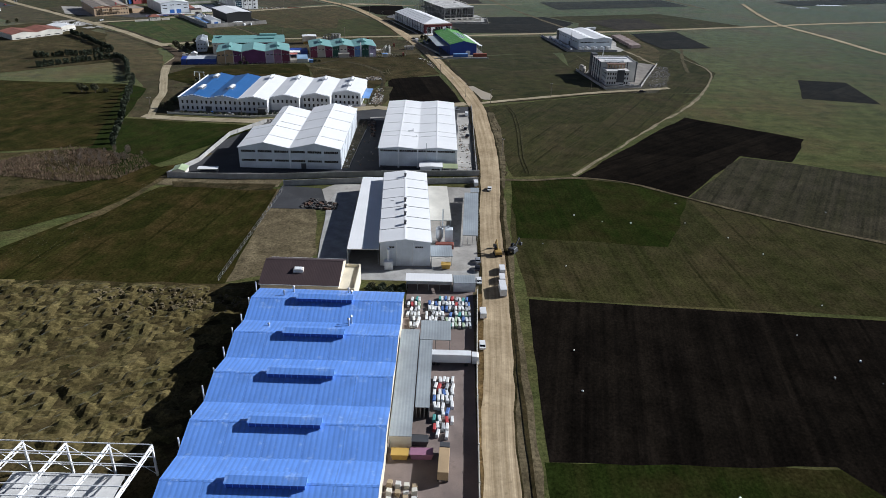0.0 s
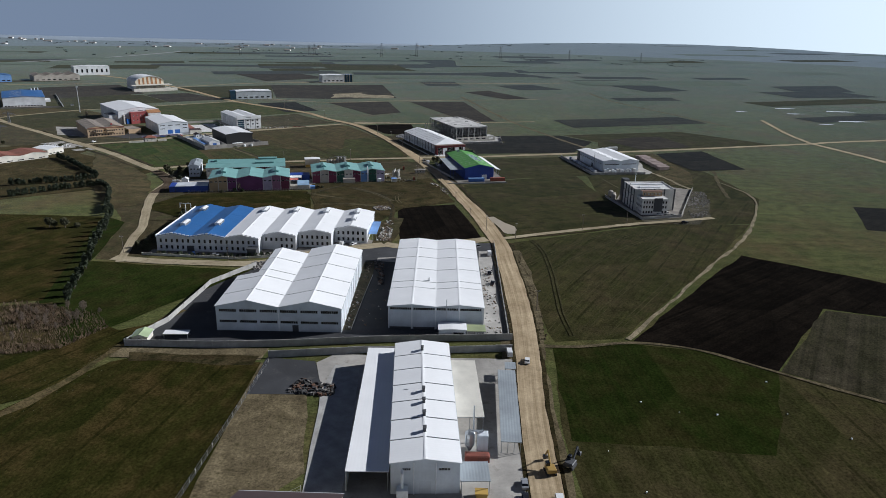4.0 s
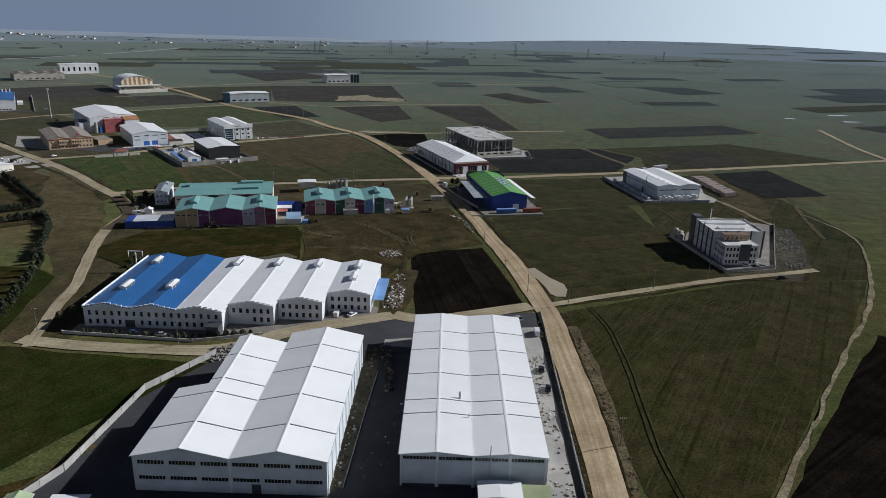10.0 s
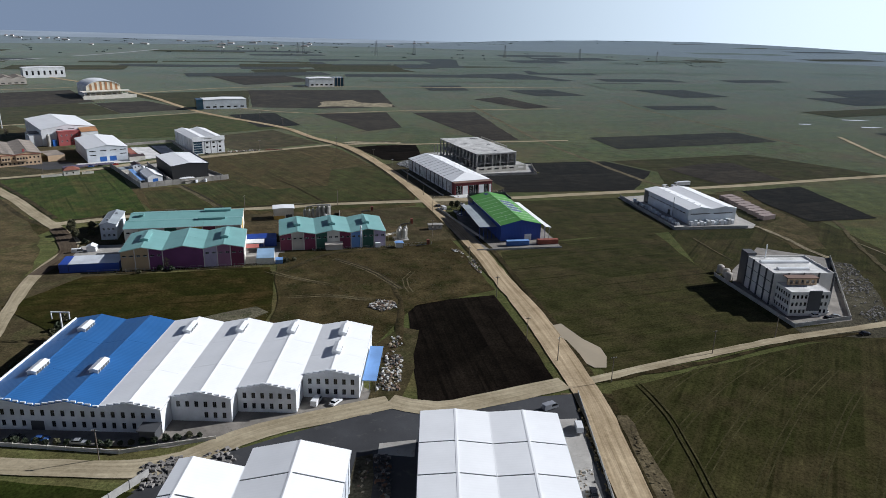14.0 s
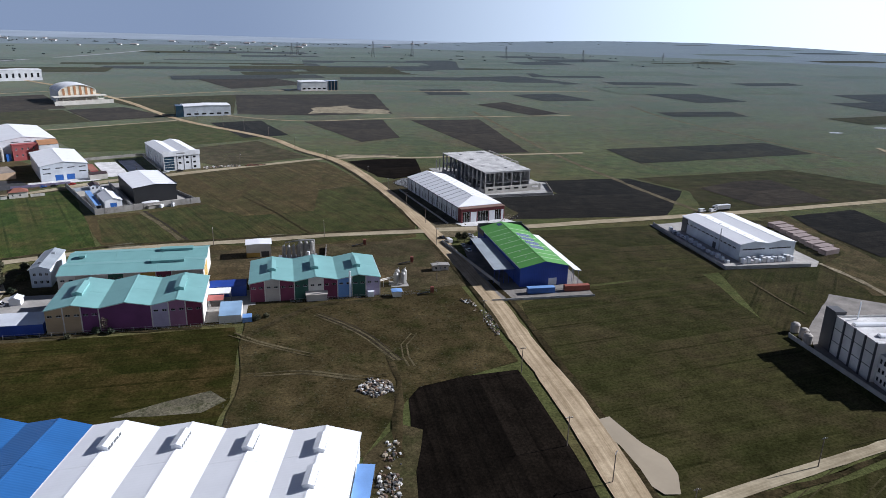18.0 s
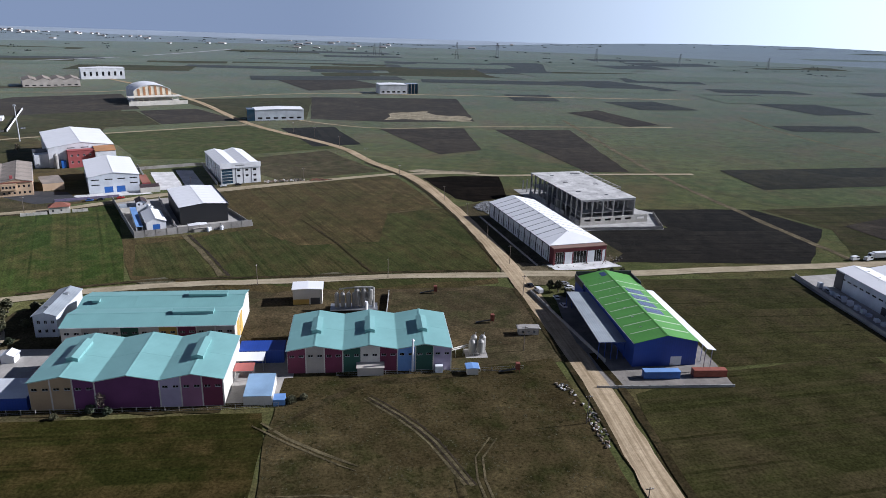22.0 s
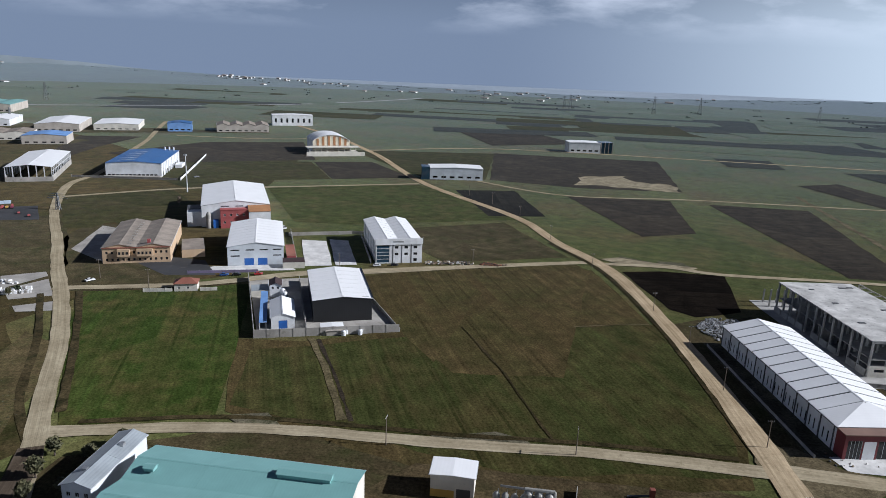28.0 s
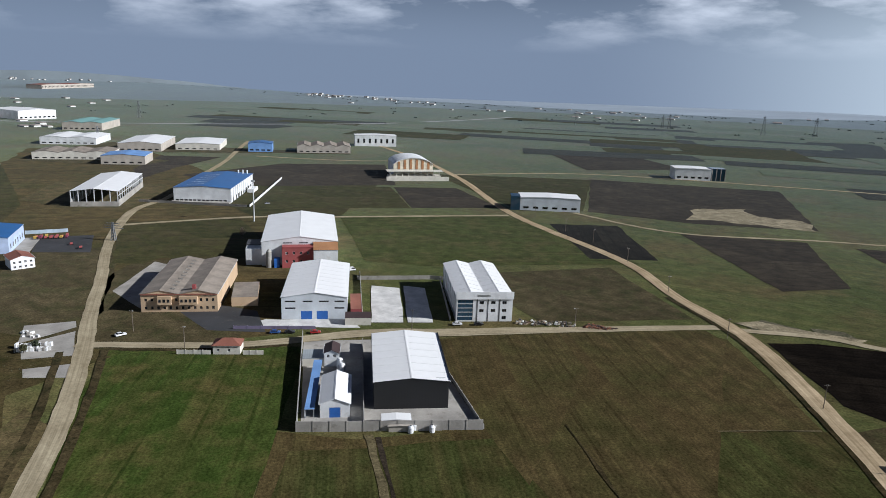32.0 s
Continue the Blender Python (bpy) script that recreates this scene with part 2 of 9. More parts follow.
GLASS = material("window glass", (0.012, 0.014, 0.017), 0.15, 0, 0.3, bump=0.0)
BLUEGLASS = material("blue mirror glass", (0.03, 0.07, 0.11), 0.05, 0.0, 0.2, bump=0.0)
WHITE_P = material("white painted steel", (0.78, 0.79, 0.8), 0.45, stain=(0.62, 0.61, 0.58))
FRAME_P = material("window frame paint", (0.55, 0.56, 0.57), 0.5)
DARKGAP = material("dark gutter sheet", (0.06, 0.065, 0.07), 0.6)
CONC = material("cast concrete", (0.36, 0.35, 0.33), 0.9, vary=0.25, fine=2.0, coarse=0.2, bump=0.3, stain=(0.26, 0.25, 0.23))
CONC_L = material("pale concrete paving", (0.34, 0.32, 0.29), 0.9, vary=0.3, fine=1.0, coarse=0.09, bump=0.3, stain=(0.19, 0.17, 0.145))
CONC_W = material("whitish screed", (0.6, 0.59, 0.57), 0.9, vary=0.25, fine=1.0, coarse=0.15, stain=(0.38, 0.37, 0.35))
ASPH = material("asphalt yard", (0.034, 0.035, 0.039), 0.9, vary=0.4, fine=2.0, coarse=0.06, bump=0.3, stain=(0.075, 0.07, 0.064))
PAVER = material("reddish block paving", (0.2, 0.155, 0.135), 0.9, vary=0.25, fine=2.5, coarse=0.1, stain=(0.12, 0.1, 0.09))
GRAVEL = material("grey gravel", (0.2, 0.18, 0.155), 0.95, vary=0.35, fine=2.0, coarse=0.15, bump=0.5, stain=(0.1, 0.088, 0.07))
RUBBER = material("tyre rubber", (0.02, 0.02, 0.02), 0.85)
STEEL = material("galvanised steel", (0.5, 0.51, 0.52), 0.4, 0.8)
STAINLESS = material("stainless tank", (0.34, 0.33, 0.3), 0.55, 0.15, stain=(0.5, 0.47, 0.42))
WOOD = material("weathered pole wood", (0.16, 0.13, 0.1), 0.85, stretch=(3, 3, 0.3))
RUST = material("rusty red steel", (0.2, 0.055, 0.035), 0.8, stain=(0.1, 0.04, 0.03))
LEAF = material("dark conifer leaf", (0.024, 0.036, 0.017), 0.8, vary=0.4, fine=1.5, coarse=0.4, col2=(0.05, 0.065, 0.03))
LEAF2 = material("olive shrub leaf", (0.06, 0.07, 0.03), 0.8, vary=0.4, fine=1.5, coarse=0.4, col2=(0.1, 0.09, 0.04))
TWIG = material("bare twigs", (0.15, 0.115, 0.085), 0.9, vary=0.3)
BARK = material("bark", (0.08, 0.06, 0.05), 0.9, vary=0.3, stretch=(3, 3, 0.5))
TUFT = material("dry weeds", (0.085, 0.07, 0.036), 0.95, vary=0.35, coarse=0.3, col2=(0.06, 0.062, 0.028))
RUBBLE = material("rubble", (0.3, 0.28, 0.26), 0.95, vary=0.4, fine=1.0, random=0.4)


# ---- mesh helpers ----
class Geo:
    """Vertices and faces of one mesh."""
    def __init__(self):
        self.v, self.f, self.uv = [], [], None

    def add(self, verts, faces):
        n = len(self.v)
        self.v += [tuple(p) for p in verts]
        self.f += [tuple(n + i for i in f) for f in faces]
        return self

    def hexa(self, p):
        """Eight corners: four below, four above, both counter-clockwise."""
        return self.add(p, [(3, 2, 1, 0), (4, 5, 6, 7), (0, 1, 5, 4), (1, 2, 6, 5), (2, 3, 7, 6), (3, 0, 4, 7)])

    def box(self, x0, y0, z0, x1, y1, z1):
        return self.hexa([(x0, y0, z0), (x1, y0, z0), (x1, y1, z0), (x0, y1, z0), (x0, y0, z1), (x1, y0, z1), (x1, y1, z1), (x0, y1, z1)])

    def bevel_box(self, x0, y0, z0, x1, y1, z1, b=0.05):
        """A box whose upper edges are chamfered."""
        q = [(x0, y0, z0), (x1, y0, z0), (x1, y1, z0), (x0, y1, z0), (x0, y0, z1 - b), (x1, y0, z1 - b), (x1, y1, z1 - b), (x0, y1, z1 - b),
             (x0 + b, y0 + b, z1), (x1 - b, y0 + b, z1), (x1 - b, y1 - b, z1), (x0 + b, y1 - b, z1)]
        return self.add(q, [(3, 2, 1, 0), (0, 1, 5, 4), (1, 2, 6, 5), (2, 3, 7, 6), (3, 0, 4, 7), (4, 5, 9, 8), (5, 6, 10, 9), (6, 7, 11, 10), (7, 4, 8, 11), (8, 9, 10, 11)])

    def tube(self, a, b, r0, r1=None, n=8, caps=True):
        a, b = Vector(a), Vector(b)
        r1 = r0 if r1 is None else r1
        d = (b - a).normalized()
        s = d.orthogonal().normalized()
        w = d.cross(s)
        ring = [(math.cos(2 * math.pi * i / n), math.sin(2 * math.pi * i / n)) for i in range(n)]
        vs = [a + (s * x + w * y) * r0 for x, y in ring] + [b + (s * x + w * y) * r1 for x, y in ring]
        fs = [(i, (i + 1) % n, n + (i + 1) % n, n + i) for i in range(n)]
        if caps:
            fs += [tuple(range(n - 1, -1, -1)), tuple(range(n, 2 * n))]
        return self.add(vs, fs)

    def lathe(self, x, y, prof, n=12):
        """prof: (radius, z) from below."""
        vs = [(x + r * math.cos(2 * math.pi * i / n), y + r * math.sin(2 * math.pi * i / n), z) for r, z in prof for i in range(n)]
        fs = [(k * n + i, k * n + (i + 1) % n, (k + 1) * n + (i + 1) % n, (k + 1) * n + i) for k in range(len(prof) - 1) for i in range(n)]
        fs += [tuple(range(n - 1, -1, -1)), tuple((len(prof) - 1) * n + i for i in range(n))]
        return self.add(vs, fs)

    def prism(self, poly, y0, y1):
        """A polygon in x and z (counter-clockwise seen from -y), drawn out from y0 to y1."""
        n = len(poly)
        vs = [(x, y0, z) for x, z in poly] + [(x, y1, z) for x, z in poly]
        return self.add(vs, [tuple(range(n)), tuple(range(2 * n - 1, n - 1, -1))] + [(i, n + i, n + (i + 1) % n, (i + 1) % n) for i in range(n)])

    def weld(self):
        """Joins equal corners and takes out faces that lie back to back."""
        index, remap, verts = {}, [], []
        for p in self.v:
            key = tuple(round(c, 4) for c in p)
            if key not in index:
                index[key] = len(verts)
                verts.append(p)
            remap.append(index[key])
        seen = {}
        for f in self.f:
            q = tuple(remap[i] for i in f)
            seen.setdefault(frozenset(q), []).append(q)
        self.v, self.f = verts, [q[0] for q in seen.values() if len(q) == 1]
        return self

    def mesh(self, name, mat):
        me = bpy.data.meshes.new(name)
        me.from_pydata(self.v, [], self.f)
        me.materials.append(mat)
        if self.uv:
            lay = me.uv_layers.new(name="UVMap")
            for lp in me.loops:
                lay.data[lp.index].uv = self.uv[lp.vertex_index]
        me.update()
        return me


def part(name, geo, mat, parent, label="", m=None):
    me = geo if isinstance(geo, bpy.types.Mesh) else geo.mesh(name, mat)
    ob = new(name, me)
    ob.parent = parent
    if m is not None:
        ob.matrix_local = m
    if label:
        tagged(ob, label)
    return ob


def thing(name, label, category, m, group="", kind=""):
    ob = new(name)
    ob.empty_display_size = 1.0
    ob.matrix_world = m
    return tagged(ob, label, category, group, kind)


def solo(name, geo, mat, label, category, m=None, group="", kind=""):
    ob = new(name, geo if isinstance(geo, bpy.types.Mesh) else geo.mesh(name, mat))
    if m is not None:
        ob.matrix_world = m
    return tagged(ob, label, category, group, kind)


def site(p0, p1, z=0.0):
    """Origin at p0, x along p0 to p1, y to the left of that."""
    a = math.degrees(math.atan2(p1[1] - p0[1], p1[0] - p0[0]))
    return pose(p0[0], p0[1], z, 0, 0, a), math.hypot(p1[0] - p0[0], p1[1] - p0[1])


def interp(prof, x):
    for (x0, z0), (x1, z1) in zip(prof, prof[1:]):
        if x0 - 1e-6 <= x <= x1 + 1e-6:
            return z0 + (z1 - z0) * (x - x0) / max(1e-6, x1 - x0)
    return prof[-1][1]


def wall_geo(x0, x1, prof, holes, y0, y1, base=0.0):
    """A wall between x0 and x1 under the line prof, pierced by holes (x0, x1, z0, z1)."""
    g = Geo()
    cuts = {x0, x1} | {x for x, _ in prof if x0 < x < x1}
    for a, b, _, _ in holes:
        cuts |= {c for c in (a, b) if x0 < c < x1}
    cuts = sorted(cuts)
    for a, b in zip(cuts, cuts[1:]):
        if b - a < 1e-4:
            continue
        mid, z = (a + b) / 2, base
        za, zb = interp(prof, a), interp(prof, b)
        for h in sorted((h for h in holes if h[0] < mid < h[1]), key=lambda q: q[2]):
            if h[2] > z + 1e-4:
                g.box(a, y0, z, b, y1, h[2])
            z = h[3]
        if min(za, zb) > z + 1e-4:
            g.hexa([(a, y0, z), (b, y0, z), (b, y1, z), (a, y1, z), (a, y0, za), (b, y0, zb), (b, y1, zb), (a, y1, za)])
    return g.weld()


WINDOW_MESH = {}


def window(parent, x, z, w, h, m, frame_mat=None, name="window", y=0.08, glass=None, bars=1):
    """A framed window in a wall's plane; m: the wall's own pose under its building."""
    key = (round(w, 2), round(h, 2), frame_mat and frame_mat.name, glass and glass.name, bars)
    if key not in WINDOW_MESH:
        f, t = Geo(), 0.09
        f.box(0, 0, 0, w, 0.1, t).box(0, 0, h - t, w, 0.1, h).box(0, 0, t, t, 0.1, h - t).box(w - t, 0, t, w, 0.1, h - t)
        for i in range(bars):
            c = w * (i + 1) / (bars + 1)
            f.box(c - t / 2, 0.01, t, c + t / 2, 0.09, h - t)
        p = Geo().box(t, 0.05, t, w - t, 0.07, h - t)
        WINDOW_MESH[key] = (f.mesh("window", frame_mat or FRAME_P), p.mesh("pane", glass or GLASS))
    fm, pm = WINDOW_MESH[key]
    ob = part(name, fm, None, parent, m=m @ pose(x, y, z))
    part("pane", pm, None, ob)
    return ob


def gate(parent, x, w, h, m, mat, label="", name="door", z=0.0):
    g = Geo().box(0, 0.06, 0, w, 0.14, h)
    n = max(2, int(h / 0.9))
    for i in range(n):
        g.box(0.08, 0.03, i * h / n + 0.05, w - 0.08, 0.06, (i + 1) * h / n - 0.05)
    ob = part(name, g, mat, parent, label, m @ pose(x, 0, z))
    return ob


def ridge_vent(parent, a, b, z, w, h, mat, axis="y", at=0.0, louvre=None):
    """A small gabled monitor along the ridge, from a to b."""
    g, d = Geo(), Geo()
    g.prism([(-w / 2 - 0.3, h), (-w / 2 - 0.2, h - 0.12), (0, h + w * 0.14), (w / 2 + 0.2, h - 0.12), (w / 2 + 0.3, h), (0, h + w * 0.14 + 0.16)][::1], 0, b - a)
    g.prism([(-w / 2, 0), (w / 2, 0), (w / 2, h), (0, h + w * 0.13), (-w / 2, h)], 0.25, 0.4)
    g.prism([(-w / 2, 0), (w / 2, 0), (w / 2, h), (0, h + w * 0.13), (-w / 2, h)], b - a - 0.4, b - a - 0.25)
    for s in (-1, 1):
        d.box(s * w / 2 - 0.06, 0.4, 0.0, s * w / 2 + 0.06, b - a - 0.4, h)
    n = max(2, int((b - a) / 1.5))
    for i in range(n + 1):
        y = 0.3 + (b - a - 0.7) * i / n
        for s in (-1, 1):
            g.box(s * w / 2 - 0.1, y, 0, s * w / 2 + 0.1, y + 0.12, h)
    m = pose(at, a, z) if axis == "y" else pose(b, at, z, 0, 0, 90)
    ob = part("ridge_vent", g, mat, parent, m=m)
    part("louvre", d, louvre or DARKGAP, ob)
    return ob


def hall(name, label, p0, p1, depth, eave, rise, wall_mat, roof_mat, bays=1, apex=0.5, seams=6, gap=0.04, over=0.35, t=0.3,
         holes=None, mats=None, base_mat=None, parapet=0.0, group="", category="warehouse", roof_mats=None, open_sides=(), hip=0.0, seam_rows=None, steps=()):
    """A shed on p0 to p1 (its gabled front) that reaches depth to the left of that line. Walls, roof panels, ridge caps and gutters.
    holes: per side a list of (x0, x1, z0, z1). steps: (x, depth) pairs, the back left of x ends at that depth already. Returns the thing, its width, the roof line and the poses of its four walls."""
    m, w = site(p0, p1)
    ob = thing(name, label, category, m, group)
    holes, mats = holes or {}, mats or {}
    bw = w / bays
    prof = [(0.0, eave)]
    if hip:
        seam_rows = [0.0] + [hip + (depth - hip) * i / seams for i in range(seams + 1)]
    for i in range(bays):
        prof += [(bw * (i + apex), eave + rise), (bw * (i + 1), eave)]
    poses = {"front": pose(0, 0, 0), "back": pose(w, depth, 0, 0, 0, 180), "left": pose(0, depth - t, 0, 0, 0, -90), "right": pose(w, t, 0, 0, 0, 90)}
    side = [(0.0, eave), (depth - 2 * t, eave)]
    rprof = [(w - x, z) for x, z in reversed(prof)]
    for key, pr, length in (("front", prof, w), ("back", rprof, w), ("left", side, depth - 2 * t), ("right", side, depth - 2 * t)):
        if key in open_sides or (steps and key in ("back", "left")):
            continue
        pr2 = [(x, z + parapet) for x, z in pr] if parapet else pr
        if hip and key == "front":
            pr2 = [(0.0, eave), (w, eave)]
        part("wall", wall_geo(0, length, pr2, holes.get(key, ()), 0, t), mats.get(key, wall_mat), ob, m=poses[key])
    # a back that steps forwards: end walls and return walls
    edge = [(w, depth), *steps, (0.0, t)] if steps else []
    for (x1, _), (x0, d1) in zip(edge, edge[1:]):
        d0 = depth if x1 == w else dict(steps)[x1]
        ends = [(0.0, interp(prof, x1))] + [(x1 - x, z) for x, z in reversed(prof) if x0 < x < x1] + [(x1 - x0, interp(prof, x0))]
        part("wall", wall_geo(0, x1 - x0, ends, (), 0, t), wall_mat, ob, m=pose(x1, d0, 0, 0, 0, 180))
        part("wall", wall_geo(0, d0 - t - d1, [(0.0, interp(prof, x0)), (d0 - t - d1, interp(prof, x0))], (), 0, t), wall_mat, ob, m=pose(x0, d0 - t, 0, 0, 0, -90))
    # roof panels, one slope after the other
    th, lap = 0.14, 0.06
    o = -0.4 if parapet else over
    rows = seam_rows or [depth * i / seams for i in range(seams + 1)]
    mesh_at = {}
    for i in range(bays):
        for s in (0, 1):
            xa, za = (bw * i, eave) if s == 0 else (bw * (i + apex), eave + rise)
            xb, zb = (bw * (i + apex), eave + rise) if s == 0 else (bw * (i + 1), eave)
            k = (zb - za) / (xb - xa)
            if i == 0 and s == 0:
                xa, za = xa - o, za - k * o
            if i == bays - 1 and s == 1:
                xb, zb = xb + o, zb + k * o
            rm = roof_mats[2 * i + s] if roof_mats else roof_mat
            if steps:
                cuts = [xa] + sorted(x for x, _ in steps if xa + 0.05 < x < xb - 0.05) + [xb]
                for ca, cb in zip(cuts, cuts[1:]):
                    end = min([depth] + [q for x, q in steps if cb <= x + 0.01])
                    ends = [y for y in rows[i] if y < end - 1] + [end]
                    for j, (y0, y1) in enumerate(zip(ends, ends[1:])):
                        ya, yb = y0 - (o if j == 0 else -gap / 2), y1 + (o if j == len(ends) - 2 else -gap / 2)
                        q = [(x, y, za + k * (x - xa) + lap) for x, y in ((ca, ya), (cb, ya), (cb, yb), (ca, yb))]
                        part("roof_panel", Geo().hexa(q + [(x, y, z + th) for x, y, z in q]), rm, ob)
                        if j:
                            q = [(x, y, za + k * (x - xa) + 0.01) for x, y in ((ca, y0 - gap), (cb, y0 - gap), (cb, y0 + gap), (ca, y0 + gap))]
                            part("roof_seam", Geo().hexa(q + [(x, y, z + 0.04) for x, y, z in q]), DARKGAP, ob)
                continue
            if hip:
                e0 = (xa, -o, za) if s == 0 else (xb, -o, zb)
                ap = (bw * (i + apex), hip, eave + rise)
                e1 = (e0[0], hip, e0[2])
                tri = [e0, ap, e1] if s == 0 else [e0, e1, ap]
                if s == 0:
                    tri = [tri[0], tri[1], tri[2]]
                up = lambda q, dz: [(x, y, z + dz) for x, y, z in q]
                for t3 in ([tri] + ([[(-o, -o, za), (w + o, -o, za), ap]] if s == 0 else [])):
                    part("roof_panel", Geo().add(up(t3, lap) + up(t3, lap + th), [(2, 1, 0), (3, 4, 5), (0, 1, 4, 3), (1, 2, 5, 4), (2, 0, 3, 5)]), rm, ob)
            for j in range(1 if hip else 0, len(rows) - 1):
                ya = rows[j] - (o if j == 0 else -gap / 2)
                yb = rows[j + 1] + (o if j == len(rows) - 2 else -gap / 2)
                key = (i, s, round(yb - ya, 3), rm.name)
                if key not in mesh_at:
                    mesh_at[key] = Geo().hexa([(xa, 0, za + lap), (xb, 0, zb + lap), (xb, yb - ya, zb + lap), (xa, yb - ya, za + lap),
                                               (xa, 0, za + lap + th), (xb, 0, zb + lap + th), (xb, yb - ya, zb + lap + th), (xa, yb - ya, za + lap + th)]).mesh("roof_panel", rm)
                part("roof_panel", mesh_at[key], None, ob, m=pose(0, ya, 0))
            if gap > 0.1:
                for y in rows[1:-1]:
                    g = Geo().hexa([(xa, y - gap, za + 0.01), (xb, y - gap, zb + 0.01), (xb, y + gap, zb + 0.01), (xa, y + gap, za + 0.01),
                            (xa, y - gap, za + 0.05), (xb, y - gap, zb + 0.05), (xb, y + gap, zb + 0.05), (xa, y + gap, za + 0.05)])
                    part("roof_seam", g, DARKGAP, ob)
        zr = eave + rise + lap + th
        xr = bw * (i + apex)
        if rise > 0.3:
            kk = rise / (bw * apex)
            part("ridge_cap", Geo().prism([(xr - 0.45, zr - 0.45 * kk + 0.01), (xr, zr + 0.01), (xr + 0.45, zr - 0.45 * kk + 0.01), (xr + 0.45, zr - 0.45 * kk + 0.05), (xr, zr + 0.06), (xr - 0.45, zr - 0.45 * kk + 0.05)], hip if hip else -o, min([depth] + [q for x, q in steps if x > xr]) + o), (roof_mats[2 * i] if roof_mats else roof_mat), ob)
        if i:
            part("valley_gutter", Geo().box(bw * i - 0.14, -o, eave + 0.19, bw * i + 0.14, min([depth] + [q for x, q in steps if x > bw * i - 0.2]) + o, eave + 0.235), (roof_mats[2 * i] if roof_mats else roof_mat), ob)
    if not parapet:
        for x in (-o - 0.16, w + o):
            part("gutter", Geo().box(x, -o, eave - 0.12, x + 0.16, (steps[-1][1] if steps and x < 0 else depth) + o, eave + 0.06), FRAME_P, ob)
    if base_mat:
        part("plinth", Geo().box(-0.04, -0.06, 0, w + 0.04, -0.005, 0.9), base_mat, ob)
    return ob, w, prof, poses


def lean_to(name, label, p0, p1, depth, z0, z1, roof_mat, post_mat=None, posts=5, category="canopy", walls=(), wall_mat=None, group=""):
    """A single-pitch roof on posts; z0: height along p0 to p1, z1: at the back."""
    m, w = site(p0, p1)
    ob = thing(name, label, category, m, group)
    n = max(1, int(w / 8))
    for i in range(n):
        xa, xb = w * i / n + (0.02 if i else 0), w * (i + 1) / n
        part("roof_panel", Geo().hexa([(xa, 0, z0), (xb, 0, z0), (xb, depth, z1), (xa, depth, z1), (xa, 0, z0 + 0.12), (xb, 0, z0 + 0.12), (xb, depth, z1 + 0.12), (xa, depth, z1 + 0.12)]), roof_mat, ob)
    for i in range(posts):
        x = 0.2 + (w - 0.6) * i / max(1, posts - 1)
        for y, zt in ((0.3, z0), (depth - 0.5, z1)):
            part("post", Geo().box(x, y, 0, x + 0.2, y + 0.2, zt + (z1 - z0) * 0.3 / depth), post_mat or STEEL, ob)
    part("beam", Geo().box(0, 0.25, z0 - 0.3, w, 0.5, z0 - 0.01), post_mat or STEEL, ob)
    for key in walls:
        g = {"front": lambda: Geo().box(0, 0.02, 0, w, 0.18, z0 - 0.02), "back": lambda: Geo().box(0, depth - 0.18, 0, w, depth - 0.02, z1 - 0.02),
             "left": lambda: Geo().hexa([(0.02, 0.2, 0), (0.18, 0.2, 0), (0.18, depth - 0.2, 0), (0.02, depth - 0.2, 0), (0.02, 0.2, z0 - 0.03), (0.18, 0.2, z0 - 0.03), (0.18, depth - 0.2, z1 - 0.03), (0.02, depth - 0.2, z1 - 0.03)]),
             "right": lambda: Geo().hexa([(w - 0.18, 0.2, 0), (w - 0.02, 0.2, 0), (w - 0.02, depth - 0.2, 0), (w - 0.18, depth - 0.2, 0), (w - 0.18, 0.2, z0 - 0.03), (w - 0.02, 0.2, z0 - 0.03), (w - 0.02, depth - 0.2, z1 - 0.03), (w - 0.18, depth - 0.2, z1 - 0.03)])}[key]()
        part("wall", g, wall_mat or WHITE_P, ob)
    return ob


def row_holes(x0, x1, n, w, z, h):
    """n evenly spaced openings of width w between x0 and x1."""
    step = (x1 - x0) / n
    return [(x0 + step * (i + 0.5) - w / 2, x0 + step * (i + 0.5) + w / 2, z, z + h) for i in range(n)]


def fill_windows(ob, holes, m, frame_mat=None, glass=None, bars=1, y=0.08):
    for a, b, z0, z1 in holes:
        window(ob, a, z0, b - a, z1 - z0, m, frame_mat, y=y, glass=glass, bars=bars)


def wall_panels(ob, m, x0, x1, mats, prof, holes, post_mat=None, y=0.07):
    """Painted panels side by side on a wall, with slim posts between them."""
    step = (x1 - x0) / sum(n for _, n in mats)
    x = x0
    for mat, n in mats:
        a, b = x + 0.12, x + n * step - 0.12
        part("wall_panel", wall_geo(a, b, [(q, z - 0.25) for q, z in prof], [h for h in holes if h[0] > a and h[1] < b], -y, 0), mat, ob, m=m)
        x += n * step
        if x < x1 - 0.1 or True:
            part("pilaster", Geo().box(x - 0.2, -0.16, 0, x + 0.2, 0, interp(prof, min(x, prof[-1][0])) - 0.2), post_mat or OFFW, ob, m=m)


